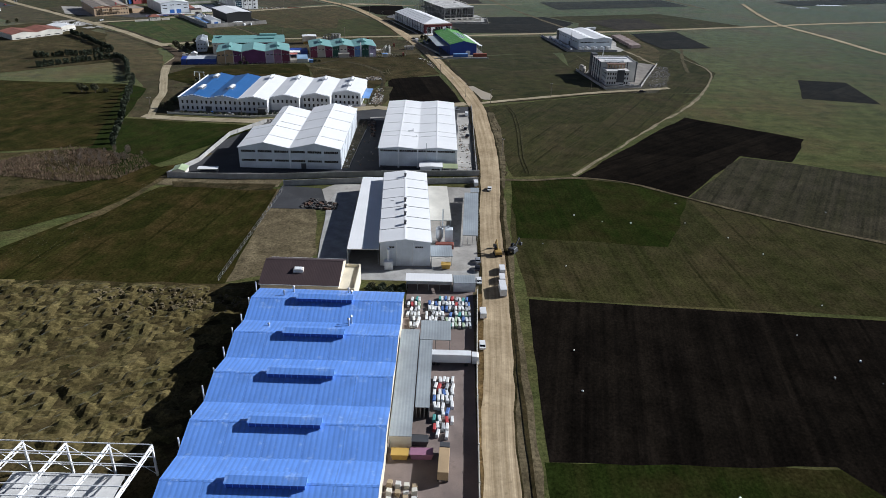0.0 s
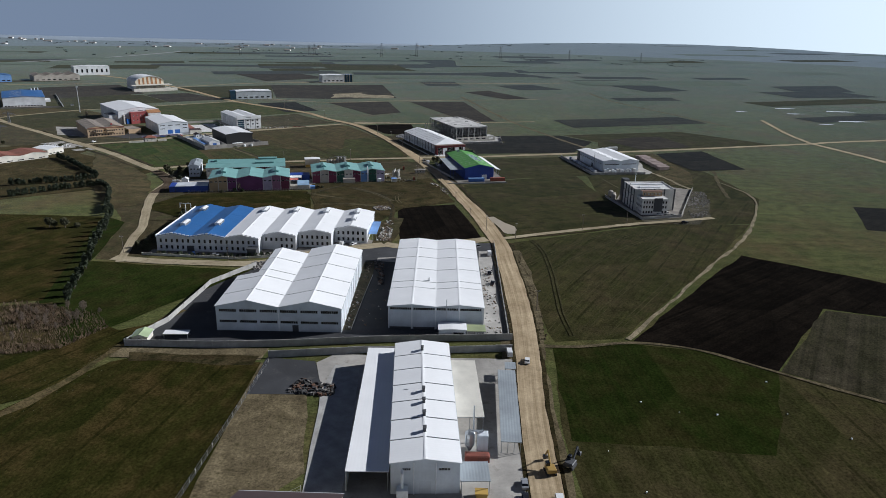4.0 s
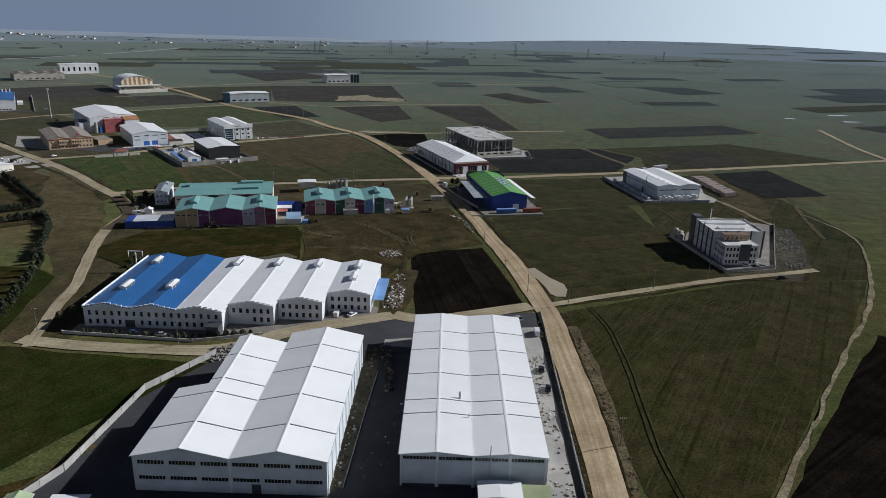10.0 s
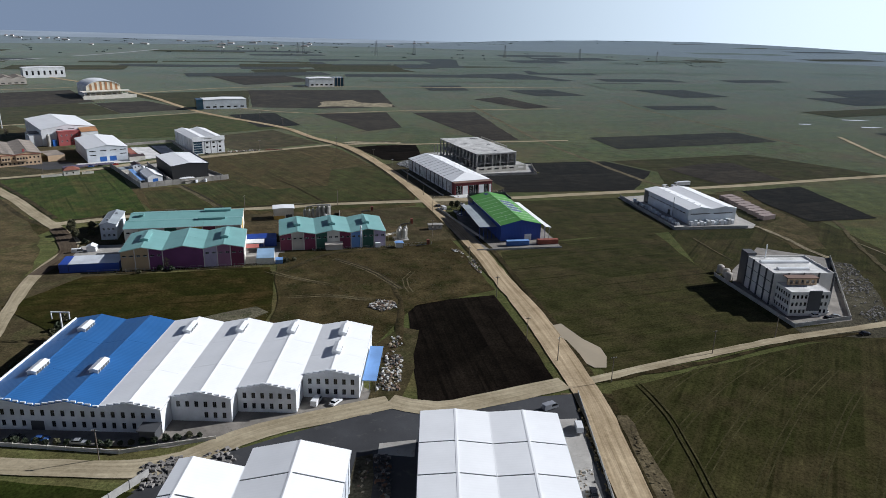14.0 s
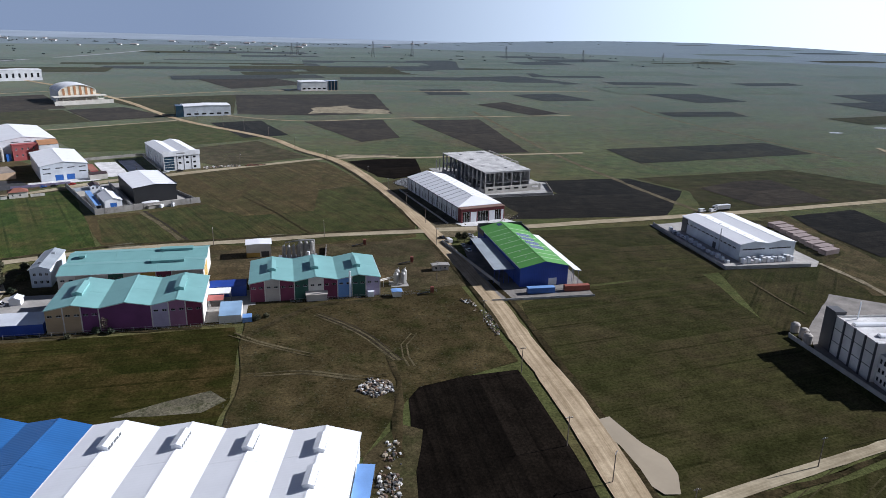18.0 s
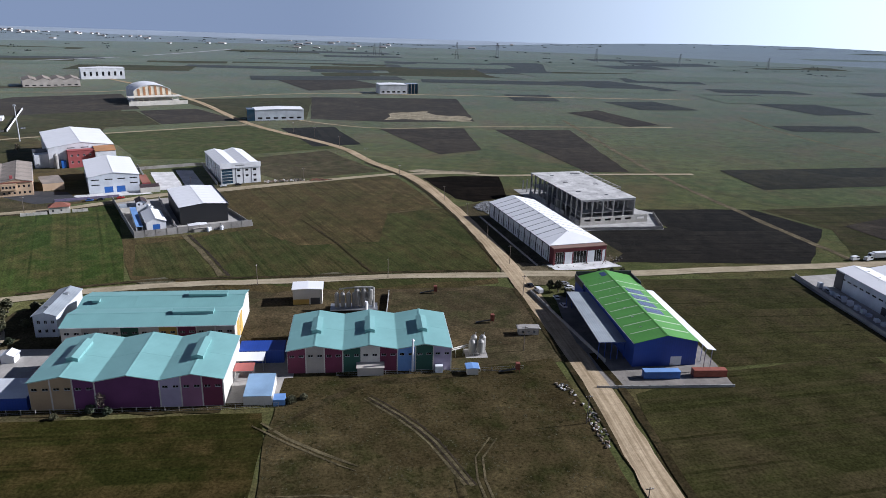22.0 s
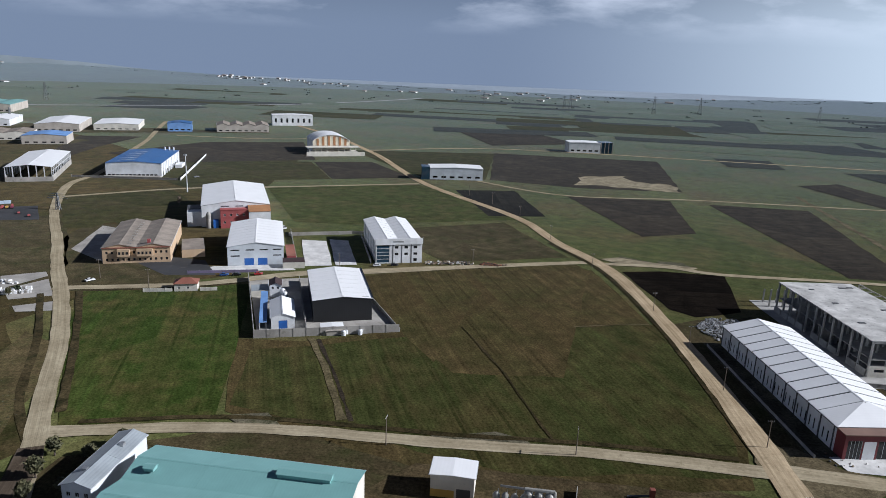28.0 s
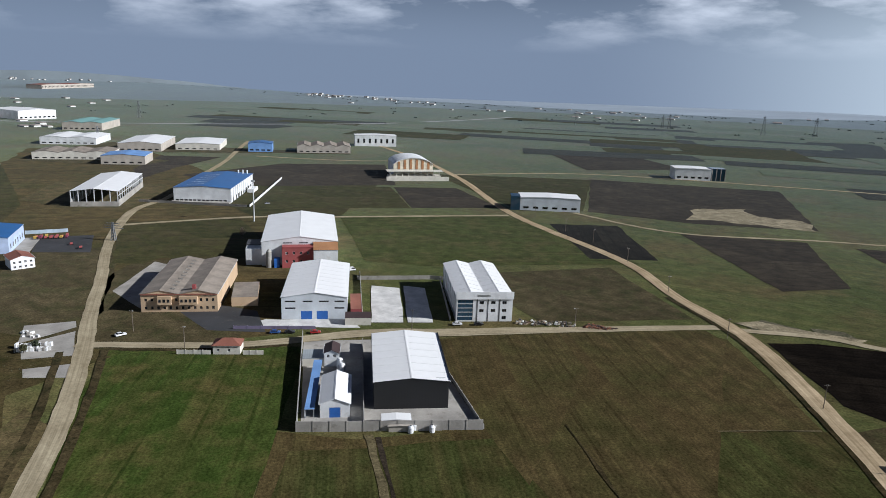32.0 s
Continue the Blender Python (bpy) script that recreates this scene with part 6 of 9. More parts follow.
# concrete frame
SLAB = material("blotched roof slab", (0.5, 0.49, 0.47), 0.9, vary=0.35, fine=0.8, coarse=0.13, stain=(0.09, 0.088, 0.085))
def concrete_frame():
    m, w = site((-6.2, 768.2), (25.2, 782))
    ob = thing("building_shell", "unfinished two storey building of bare concrete columns", "building shell", m)
    D, nx, ny, H = 72, 5, 11, 14.6
    for i in range(nx + 1):
        for j in range(ny + 1):
            x, y = (w - 0.7) * i / nx, (D - 0.7) * j / ny
            part("column", Geo().box(x, y, 0, x + 0.7, y + 0.7, H - 0.8), CONC, ob)
    for j in range(ny + 1):
        y = (D - 0.7) * j / ny
        part("beam", Geo().box(0, y + 0.05, H - 0.8, w, y + 0.65, H - 0.002), CONC, ob)
    for j in range(ny):
        y0, y1 = D * j / ny, D * (j + 1) / ny
        part("roof_slab", Geo().box(-0.4, y0 + 0.02, H, w + 0.4, y1 - 0.02, H + 0.35), SLAB, ob)
    fr = row_holes(1, w - 0.5, 5, 4.0, 2.2, 1.2)
    part("base_wall", wall_geo(0, w + 9, [(0, 4.6), (w + 9, 4.6)], fr + [(w + 2, w + 7, 2.2, 3.4)], -0.45, -0.05), OFFW, ob)
    for k in range(ny):
        if k not in (2, 6):
            part("base_wall", Geo().box(-0.4, D * k / ny + 0.8, 0, -0.05, D * (k + 1) / ny - 0.1, 3.0), CONC, ob)
    part("floor_slab", Geo().box(0.8, 0.8, 4.2, w + 9, 14, 4.55), CONC, ob)
    for k in range(ny):
        y0, y1 = (D - 0.7) * k / ny + 0.75, (D - 0.7) * (k + 1) / ny - 0.05
        # unseen east wall, added to keep the sun out of the open frame
        part("infill_wall", Geo().box(w - 0.4, y0, 0.02, w - 0.1, y1, H - 0.85), CONC, ob)
        part("floor_slab", Geo().box(0.75, y0 - 0.7, 7.0, w - 0.75, y1, 7.3), CONC, ob)
    # inner cross walls, added to darken the lower storey
    for k in range(5):
        part("infill_wall", Geo().box((w - 0.7) * k / nx + 0.75, D * 0.5, 0.02, (w - 0.7) * (k + 1) / nx - 0.05, D * 0.5 + 0.3, 6.95), CONC, ob)
    for k in range(7):
        x, y = random.Random(k).uniform(2, w - 4), random.Random(k + 50).uniform(3, D - 6)
        part("roof_debris", Geo().bevel_box(x, y, H + 0.35, x + random.Random(k + 9).uniform(1.5, 4), y + 1.4, H + 0.6, 0.1), DGREY, ob)
    for k in range(6):
        part("column", Geo().box((w - 0.7) * k / 5, D + 6.0, 0, (w - 0.7) * k / 5 + 0.6, D + 6.6, 9.0), CONC, ob)
        part("column", Geo().box((w - 0.7) * k / 5, D + 12.5, 0, (w - 0.7) * k / 5 + 0.6, D + 13.1, 7.0), CONC, ob)
    for j in range(8):
        part("roof_edge_beam", Geo().box(w + 0.4, D * 0.35 + j * 5.8, H + 0.02, w + 4.5, D * 0.35 + j * 5.8 + 0.4, H + 0.4), CONC_L, ob)
    part("roof_edge_beam", Geo().box(w + 4.5, D * 0.35, H + 0.02, w + 4.9, D, H + 0.45), CONC_L, ob)
    for x, y in ((w + 4.5, D * 0.35), (w + 4.5, D * 0.68), (w + 4.5, D - 0.5)):
        part("column", Geo().box(x, y, 0, x + 0.4, y + 0.4, H), CONC, ob)
concrete_frame()

# concrete factory with office front
def concrete_factory():
    a = 5.0
    m = pose(111.6, 519.5, 0, 0, 0, a)
    ob = thing("concrete_factory", "pale precast concrete factory with four storey office front", "factory", m)
    w, D, H = 27.0, 23.0, 14.6
    PAN = material("pale precast panel", (0.66, 0.64, 0.6), 0.85, stain=(0.55, 0.53, 0.5))
    part("wall", Geo().box(0, 0, 0, w, 0.3, H), PAN, ob)
    part("wall", Geo().box(0, D - 0.3, 0, w, D, H), PAN, ob)
    part("wall", Geo().box(0, 0.3, 0, 0.3, D - 0.3, H), PAN, ob)
    part("wall", Geo().box(w - 0.3, 0.3, 0, w, D - 0.3, H), PAN, ob)
    part("roof_slab", Geo().box(0.3, 0.3, H - 1.0, w - 0.3, D - 0.3, H - 0.7), CONC_W, ob)
    for k in range(5):
        y = k * (D - 0.6) / 4
        part("column", Geo().box(-0.5, y, 0, -0.002, y + 0.6, H + 0.2), DGREY, ob)
        part("column", Geo().box(w + 0.002, y, 0, w + 0.5, y + 0.6, H + 0.2), CONC, ob)
    for k in range(4):
        part("column", Geo().box(w * (k + 1) / 4 - 0.6, -0.4, 0, w * (k + 1) / 4, -0.002, H + 0.2), DGREY, ob)
    for z in (5.0, 9.8):
        part("panel_joint", Geo().box(-0.06, 0.6, z, -0.003, D, z + 0.25), DGREY, ob)
    for x0, x1, y in ((5, 19, 6.5), (2, 24, 15.5)):
        n, g2 = 7, Geo()
        ring = [(1.3 * math.cos(math.pi * i / n), 1.1 * math.sin(math.pi * i / n)) for i in range(n + 1)]
        g2.add([(x0, y + c, H - 0.7 + s) for c, s in ring] + [(x1, y + c, H - 0.7 + s) for c, s in ring],
               [tuple(range(n, -1, -1)), tuple(range(n + 1, 2 * n + 2))] + [(i, i + 1, n + 2 + i, n + 1 + i) for i in range(n)])
        part("barrel_vent", g2, WHITE_P, ob)
    part("roof_mast", Geo().tube((7, 21, H - 0.7), (7, 21, H + 6), 0.25), WHITE_P, ob)
    part("stair_tower", Geo().box(-0.2, D + 0.02, 0, 4.0, D + 6, H + 1.2), DGREY, ob)
    for k in range(4):
        part("rear_frame", Geo().box(w - 4 + k * 2.5, D + 3, 0, w - 3.4 + k * 2.5, D + 3.6, 11.0).box(w - 4 + k * 2.5, D + 0.02, 10.4, w - 3.4 + k * 2.5, D + 3, 11.0), CONC_L, ob)
    # office block
    ow, od, oh = 17.0, 12.0, 10.8
    fr = [q for z in (1.4, 4.6, 7.8) for i, q in enumerate(row_holes(0.4, ow - 0.4, 9, 1.0, z, 1.6)) if not 4 <= i <= 6]
    sd = [q for z in (1.4, 4.6, 7.8) for q in row_holes(0.4, od - 0.6, 6, 1.0, z, 1.6)]
    for key, L, hh, mm in (("front", ow, fr, pose(1.5, -od, 0)), ("left", od - 0.3, sd, pose(1.5, -0.02, 0, 0, 0, -90)), ("right", od - 0.3, sd, pose(1.5 + ow, -od + 0.3, 0, 0, 0, 90))):
        part("office_wall", wall_geo(0.3 if key == "left" else 0, L, [(0, oh), (L, oh)], hh, 0, 0.3), PAN, ob, m=mm)
        fill_windows(ob, hh, mm, DGREY)
    part("office_roof", Geo().box(1.8, -od + 0.3, oh - 0.4, 1.2 + ow, -0.02, oh - 0.1), CONC_W, ob)
    part("glass_bay", Geo().box(1.5 + ow * 0.45, -od - 0.5, 2.6, 1.5 + ow * 0.77, -od - 0.01, oh + 0.6), DGREY, ob, "dark glazed entrance bay")
    pent = row_holes(0.5, 12.5, 5, 1.4, oh + 0.6, 1.6)
    part("penthouse", wall_geo(0, 13, [(0, oh + 3.0), (13, oh + 3.0)], pent, 0, 0.3, oh), OCHRE, ob, m=pose(4, -4, 0))
    part("penthouse_roof", Geo().box(3.6, -4.6, oh + 3.0, 17.4, -0.42, oh + 3.3), material("brown tiles", (0.17, 0.1, 0.07), 0.8), ob)
    return ob
concrete_factory()

# pale factory to the east
bd = [(1.5, 14.5, 5.6, 6.4), (17, 30, 5.6, 6.4)]
sd = row_holes(3, 50, 12, 2.6, 5.4, 0.8)
h, w, prof, wp = hall("grey_white_factory", "pale grey factory with white roof and window slits", (115.8, 642.5), (147, 650.2), 53, 8.8, 1.3, WALL_G, WHITE_RY, 2, seams=3, category="factory", holes={"front": bd, "left": sd + [(30, 33, 0, 3.5)]})
fill_windows(h, bd, wp["front"], bars=8)
fill_windows(h, sd, wp["left"], bars=1)
gate(h, 30, 3, 3.5, wp["left"], DGREY)
part("flue", Geo().tube((-0.6, 16, 0), (-0.6, 16, 12.5), 0.28).box(-0.4, 15.8, 7, 0, 16.2, 7.3), STEEL, h)
part("dark_end", Geo().box(-0.25, 47.5, 0.4, -0.02, 52.6, 8.2), DGREY, h)
for k in range(7):
    part("snow_guard", Geo().box(7.4, 4 + k * 7, 9.95, 10.5, 4.2 + k * 7, 10.2), FRAME_P, h)

# ---- western cluster ----
h, w, prof, wp = hall("black_warehouse", "black clad warehouse with white seamed roof", (-221.5, 719), (-201, 733.5), 44, 10, 1.3, WALL_K, WHITE_RY, 1, seams=7, gap=0.16)
part("side_parapet", Geo().box(w + 0.36, 0, 8.6, w + 0.7, 44, 10.6), WALL_K, h)
part("roof_ladder", Geo().box(w - 4.2, 1.2, 10.5, w - 1.2, 1.4, 10.75), FRAME_P, h)
h, w, prof, wp = hall("small_white_shed", "small white gabled shed with blue roller door", (-232.8, 704.6), (-225, 710.2), 22, 5.0, 1.8, WALL_W, WHITE_RY, 1, seams=3, category="shed", holes={"front": [(3.0, 6.6, 0, 3.7)]})
gate(h, 3.0, 3.6, 3.7, wp["front"], BLUE_D, "blue roller door")
lean_to("blue_lean_to", "narrow blue roofed lean-to along the wall", (-236.6, 701.4), (-234.0, 703.2), 40, 3.4, 3.4, LBLUE, posts=2, walls=("left",), wall_mat=WALL_G)
lean_to("grey_lean_to", "grey flat roofed store", (-264, 733), (-256, 739), 9, 3.2, 3.2, GREY_R, posts=2, walls=("front", "left", "right"), wall_mat=OFFW, category="store")
wd = row_holes(0.3, 5.0, 2, 1.0, 3.8, 1.2)
h, w, prof, wp = hall("gate_house", "small white house with brown roof", (-257, 737.5), (-252.5, 740.6), 9, 5.6, 1.2, WHITE_P, BROWN_R, 1, seams=1, category="house", holes={"front": wd})
fill_windows(h, wd, wp["front"])
ob = thing("white_tank", "white domed storage tank", "tank", pose(-249.6, 737.4, 0))
part("tank_body", Geo().lathe(0, 0, [(1.2, 0), (1.2, 4.6), (0.9, 5.3), (0.3, 5.6)], 14), WHITE_P, ob)
part("tank_ladder", Geo().box(1.2, -0.3, 0, 1.3, 0.3, 5.0), STEEL, ob)
ob2 = copy_thing(ob, pose(-246.0, 734.0, 0))
fence("boundary_wall", "pale concrete panel wall round the black warehouse", [(-233.4, 693.6), (-216, 705.2), (-184.4, 726.6)], 3.6, CONC_L, 5.2)
fence("boundary_wall", "pale concrete panel wall between two yards", [(-216.4, 706), (-258, 764)], 3.0, CONC, 6)
fence("boundary_wall", "low concrete wall along the field", [(-184.6, 727), (-240, 784)], 1.8, CONC, 6)
fence("boundary_wall", "dark concrete wall beside the green field", [(-233.6, 694), (-283, 756)], 3.4, CONC, 6)
pad([(-233, 695), (-185, 727), (-239, 783), (-281, 754)], CONC_L, "pale concrete yard of the black warehouse")
wd = row_holes(0.5, 8.5, 3, 0.8, 1.2, 0.9)
h, w, prof, wp = hall("site_cabin", "small white site cabin", (-211.8, 709.6), (-204.6, 714.6), 4, 3.0, 0.3, WHITE_P, WHITE_RX, 1, seams=1, category="cabin", holes={"front": wd})
fill_windows(h, wd, wp["front"])
h, w, prof, wp = hall("site_cabin", "low white plant cabin", (-209, 709.0), (-203.2, 713), 2.6, 2.0, 0.2, GREIGE, GREIGE, 1, seams=1, category="cabin")

# twin white factory and its slabs
wn_ = [q for z in (4.6, 8.4) for q in ((10.6, 12.6, z, z + 1.4), (16.0, 18.0, z, z + 1.4), (21.2, 23.2, z, z + 1.4))] + [(21.2, 23.2, 1.0, 2.6)]
gl = [(0.5, 7.6, 0.6, 10.4)]
h, w, prof, wp = hall("twin_white_factory", "tall white factory with two ridges and glazed stair", (-238.8, 810.5), (-217.5, 825.5), 55, 12.5, 1.6, WALL_W, WHITE_RY, 2, seams=8, gap=0.34, category="factory", holes={"front": wn_ + gl})
fill_windows(h, wn_, wp["front"], DGREY)
window(h, 0.5, 0.6, 7.1, 9.8, wp["front"], DGREY, glass=BLUEGLASS, bars=3)
for z in (2.4, 4.4, 6.4, 8.4):
    part("glazing_bar", Geo().box(0.55, -0.05, z, 7.55, 0.05, z + 0.3), FRAME_P, h)
part("fascia", Geo().box(-0.3, -0.5, 10.8, w + 0.3, -0.02, 14.3), WHITE_P, h)
part("name_board", Geo().box(9.5, -0.58, 12.2, 15.5, -0.51, 12.9), STEEL, h)
for a in (9.4, 14.4, 19.8):
    part("pilaster", Geo().box(a, -0.12, 0, a + 0.35, -0.005, 10.7), DGREY, h)
for k in range(8):
    part("pilaster", Geo().box(-0.3, 1 + k * 7.4, 0, -0.003, 1.5 + k * 7.4, 12.3), FRAME_P, h)
for k, (x0, x1) in enumerate(((0, 14.6), (16.6, 31))):
    m, L = site((-269.6, 787), (-244.8, 804))
    part_ = pad([tuple((m @ Vector((x, y, 0)))[:2]) for x, y in ((x0, 0), (x1 - (3 if k else 0), 0), (x1 - (3 if k else 0), 52), (x0, 56))], CONC_W, "bare whitish concrete floor slab", z=0.35)
fence("boundary_wall", "concrete panel wall behind the floor slabs", [(-314, 838), (-282, 862), (-272, 866)], 2.2, CONC_L, 6)
fence("boundary_wall", "dark concrete wall beside the white factory", [(-276, 862), (-241, 809)], 2.4, CONC, 6)
fence("boundary_wall", "tall wall along the lane", [(-318, 846), (-275, 788)], 2.2, CONC, 6)

# grey gabled hall
sl = [q for z in (8.2, 5.0) for q in ((1.6, 6.2, z, z + 0.7), (9.4, 13.8, z, z + 0.7), (16.6, 21.0, z, z + 0.7), (23.6, 28.0, z, z + 0.7)) if z > 6 or q[0] < 2 or q[0] > 22]
dd = [(8.6, 13.6, 0, 4.0), (15.6, 20.6, 0, 4.0)]
h, w, prof, wp = hall("grey_gable_hall", "grey gabled hall with two blue doors", (-305.3, 768), (-281.5, 785), 57, 10.5, 2.2, WALL_G, WHITE_RY, 1, seams=9, gap=0.16, holes={"front": sl + dd})
fill_windows(h, sl, wp["front"], DGREY, bars=3)
for a, b, _, z in dd:
    gate(h, a, b - a, z, wp["front"], BLUE_D, "blue sectional door")
lean_to("red_annex", "dark red lean-to annex", (-281.0, 787), (-277, 790), 20, 4.2, 5.2, TILE_R, posts=2, walls=("front", "right"), wall_mat=REDW, category="annex")
lean_to("office_annex", "low office with brown roof", (-277.5, 778), (-268, 784.6), 6, 3.4, 4.2, BROWN_R, posts=2, walls=("front", "left", "right"), wall_mat=OFFW, category="office")
pad([(-316, 750), (-270, 779), (-281, 785.5), (-305, 767.5), (-311, 764)], CONC_W, "whitish concrete forecourt")
fence("boundary_wall", "low purple and white front wall", [(-314, 747.5), (-285, 767)], 1.5, material("mauve wall paint", (0.2, 0.17, 0.26), 0.8), 6)

# large white hall with red block
h, w, prof, wp = hall("big_white_hall", "large white gabled hall", (-374, 829), (-341, 856), 75, 14, 3.0, WALL_W, WHITE_RY, 1, seams=2, gap=0.08)
rw = [q for z in (8.0, 3.2) for q in row_holes(0.6, 16.5, 4, 1.3, z, 1.5)]
part("red_block", wall_geo(0, 17.5, [(0, 12), (17.5, 12)], rw, -6.0, -5.7), REDW, h, m=pose(11.5, 0, 0))
part("red_block_side", Geo().box(11.5, -5.7, 0, 11.8, -0.02, 12), REDW, h)
part("red_block_roof", Geo().box(11.5, -6.2, 12, 29, -0.02, 12.3), REDW, h)
fill_windows(h, rw, pose(11.5, -6.0, 0), WHITE_P)
part("front_block", Geo().box(29.05, -9, 0, w, -0.02, 11.2), WALL_W, h, "white front block")
part("rusty_roof", Geo().hexa([(28.9, -9.3, 11.2), (w + 0.2, -9.3, 11.2), (w + 0.2, -0.02, 13.6), (28.9, -0.02, 13.6), (28.9, -9.3, 11.4), (w + 0.2, -9.3, 11.4), (w + 0.2, -0.02, 13.8), (28.9, -0.02, 13.8)]), RUSTY, h, "rust brown sheet roof")
part("side_block", Geo().box(-9, 2, 0, -0.02, 22, 9.5), WALL_W, h)
part("side_block_roof", Geo().box(-9.2, 10, 9.5, -0.02, 22, 10.2), DGREY, h)
part("silo", Geo().lathe(4.2, -3.4, [(1.6, 0), (1.6, 9.2), (0.4, 10.6)], 14), STAINLESS, h, "steel silo with conical top")
part("blue_hopper", Geo().bevel_box(7.0, -5.0, 0, 10.2, -1.2, 5.4, 0.4), BLUE_D, h)
for k in range(2):
    part("wall_slit", Geo().box(12 + k * 9, -0.08, 13.0, 17 + k * 9, -0.01, 13.6), DGREY, h)
ob = thing("lattice_mast", "tall pale mast beside the white hall", "mast", pose(-461, 914, 0))
part("mast", Geo().tube((0, 0, 0), (0, 0, 30), 0.5, 0.3, 10), FRAME_P, ob)
part("mast_platform", Geo().tube((0, 0, 29.2), (0, 0, 30.4), 1.3, 1.3, 10), STEEL, ob)

# old ochre works
lw = [q for z in (5.2, 1.4) for q in row_holes(0.8, 33, 12, 1.1, z, 1.4)]
h, w, prof, wp = hall("ochre_factory", "old ochre two storey works with fibre cement roof", (-363, 739.5), (-336, 759.5), 60, 8.6, 1.8, OCHRE, FIBRE_R, 2, seams=5, category="factory", holes={"front": lw})
fill_windows(h, lw, wp["front"], DGREY)
for a, b in ((7.5, 13.5), (17, 25)):
    part("projecting_bay", Geo().box(a, -1.6, 4.0, b, -0.02, 7.9), OCHRE, h)
    for q in row_holes(a + 0.2, b - 0.2, 3 if b - a < 7 else 4, 1.0, 5.2, 1.4):
        window(h, q[0], q[2], 1.0, 1.4, pose(0, -1.68, 0), DGREY, y=0.0)
part("gable_tiles", Geo().box(0, -0.5, 8.3, w, -0.02, 8.8), TILE_R, h)
for i in range(2):
    for k in range(10):
        on_slope(h, w / 2, 8.6, 1.8, 1, 4 + k * 5.4, 6 + k * 5.4, 0.35, 0.6, CONC_L, "roof_light")
part("chimney", Geo().box(22, 3, 9.0, 23.6, 4.6, 12.0), REDW, h)
lean_to("ruined_annex", "ruined stone annex with sagging roof", (-336, 768), (-327, 776), 26, 4.6, 4.0, FIBRE_R, posts=3, walls=("front", "right"), wall_mat=OCHRE, category="ruin")
pad([(-400, 752), (-366, 742), (-398, 800), (-428, 800)], CONC_L, "cracked old concrete yard")

# hut with hipped roof by the lane
wd = [(1.5, 2.5, 1.2, 2.4), (5.6, 6.6, 1.2, 2.4)]
ob = thing("gate_cottage", "small pale cottage with red tiled hipped roof", "hut", site((-300.3, 722.8), (-291.6, 728.6))[0])
W = 10.4
part("wall", wall_geo(0, W, [(0, 3.8), (W, 3.8)], wd, 0, 0.3), OFFW, ob)
part("wall", Geo().box(0, 0.3, 0, 0.3, 6.7, 3.8), OFFW, ob)
part("wall", Geo().box(W - 0.3, 0.3, 0, W, 6.7, 3.8), OFFW, ob)
part("wall", Geo().box(0, 6.7, 0, W, 7, 3.8), OFFW, ob)
fill_windows(ob, wd, pose(0, 0, 0))
part("roof", Geo().add([(-0.5, -0.5, 3.8), (W + 0.5, -0.5, 3.8), (W + 0.5, 7.5, 3.8), (-0.5, 7.5, 3.8), (3.4, 3.5, 5.8), (W - 3.4, 3.5, 5.8)], [(3, 2, 1, 0), (0, 1, 5, 4), (1, 2, 5), (2, 3, 4, 5), (3, 0, 4)]), TILE_R, ob)
fence("low_wall", "crumbling low stone wall by the cottage", [(-312, 715.5), (-301, 722.5)], 1.8, OFFW, 3)
fence("low_wall", "crumbling low stone wall by the cottage", [(-290.5, 729.2), (-284, 733.6)], 1.8, OFFW, 3)

# blue roofed hall, open steel hall
lo = row_holes(1, 43, 12, 2.6, 0.3, 2.2)
h, w, prof, wp = hall("blue_roof_hall", "white hall with deep blue roof and open base", (-564, 930), (-525, 954.5), 87, 12, 1.6, WALL_W, BLUE_RY, 1, seams=4, holes={"front": lo, "right": row_holes(4, 82, 8, 5, 0, 4)})
fill_windows(h, lo, wp["front"], DGREY)
for k in range(5):
    on_slope(h, w, 12, 1.6, 0, 10 + k * 13, 11 + k * 13, 0.35, 0.95, WHITE_P, "roof_pipe", 0.5)
for k in range(3):
    part("roof_vent", Geo().tube((w - 12 + k * 4, 82, 12.8), (w - 12 + k * 4, 82, 16), 0.7), WHITE_P, h)
for k in range(12):
    part("pilaster", Geo().box(w + 0.003, 1 + k * 7.6, 0, w + 0.3, 1.6 + k * 7.6, 11.8), FRAME_P, h)
part("front_dock", Geo().box(-1, -6, 0, w, -0.5, 1.4), CONC_L, h)
part("side_store", Geo().box(w + 2, 52, 0, w + 8, 70, 3.2), WHITE_P, h)
fence("boundary_wall", "long white boundary wall", [(-501, 951), (-582, 1080)], 2.2, WHITE_P, 8)
fence("boundary_wall", "pale boundary wall before the blue roofed hall", [(-585, 913), (-503, 950)], 2.0, CONC_L, 8)
h, w, prof, wp = hall("open_steel_hall", "white roofed hall of open steel frames", (-606, 868), (-580, 890.5), 95, 12, 2.0, WALL_W, WHITE_RY, 1, seams=4, open_sides=("front", "right", "left"))
for k in range(7):
    for y in ((0,) if 0 < k < 6 else ()):
        part("column", Geo().box(w * k / 6 - 0.3, y, 0, w * k / 6 + 0.3, y + 0.6, 12.0 + 2.0 * (1 - abs(k - 3) / 3)), FRAME_P, h)
for k in range(13):
    for x in (0, w - 0.6):
        part("column", Geo().box(x, k * 7.8, 0, x + 0.6, k * 7.8 + 0.6, 12.0), FRAME_P, h)
part("low_wall", Geo().box(-0.2, -0.4, 0, w + 0.2, -0.02, 4.0), CONC_L, h)
part("low_wall", Geo().box(w + 0.02, 0.7, 0, w + 0.4, 94, 5.0), CONC_L, h)
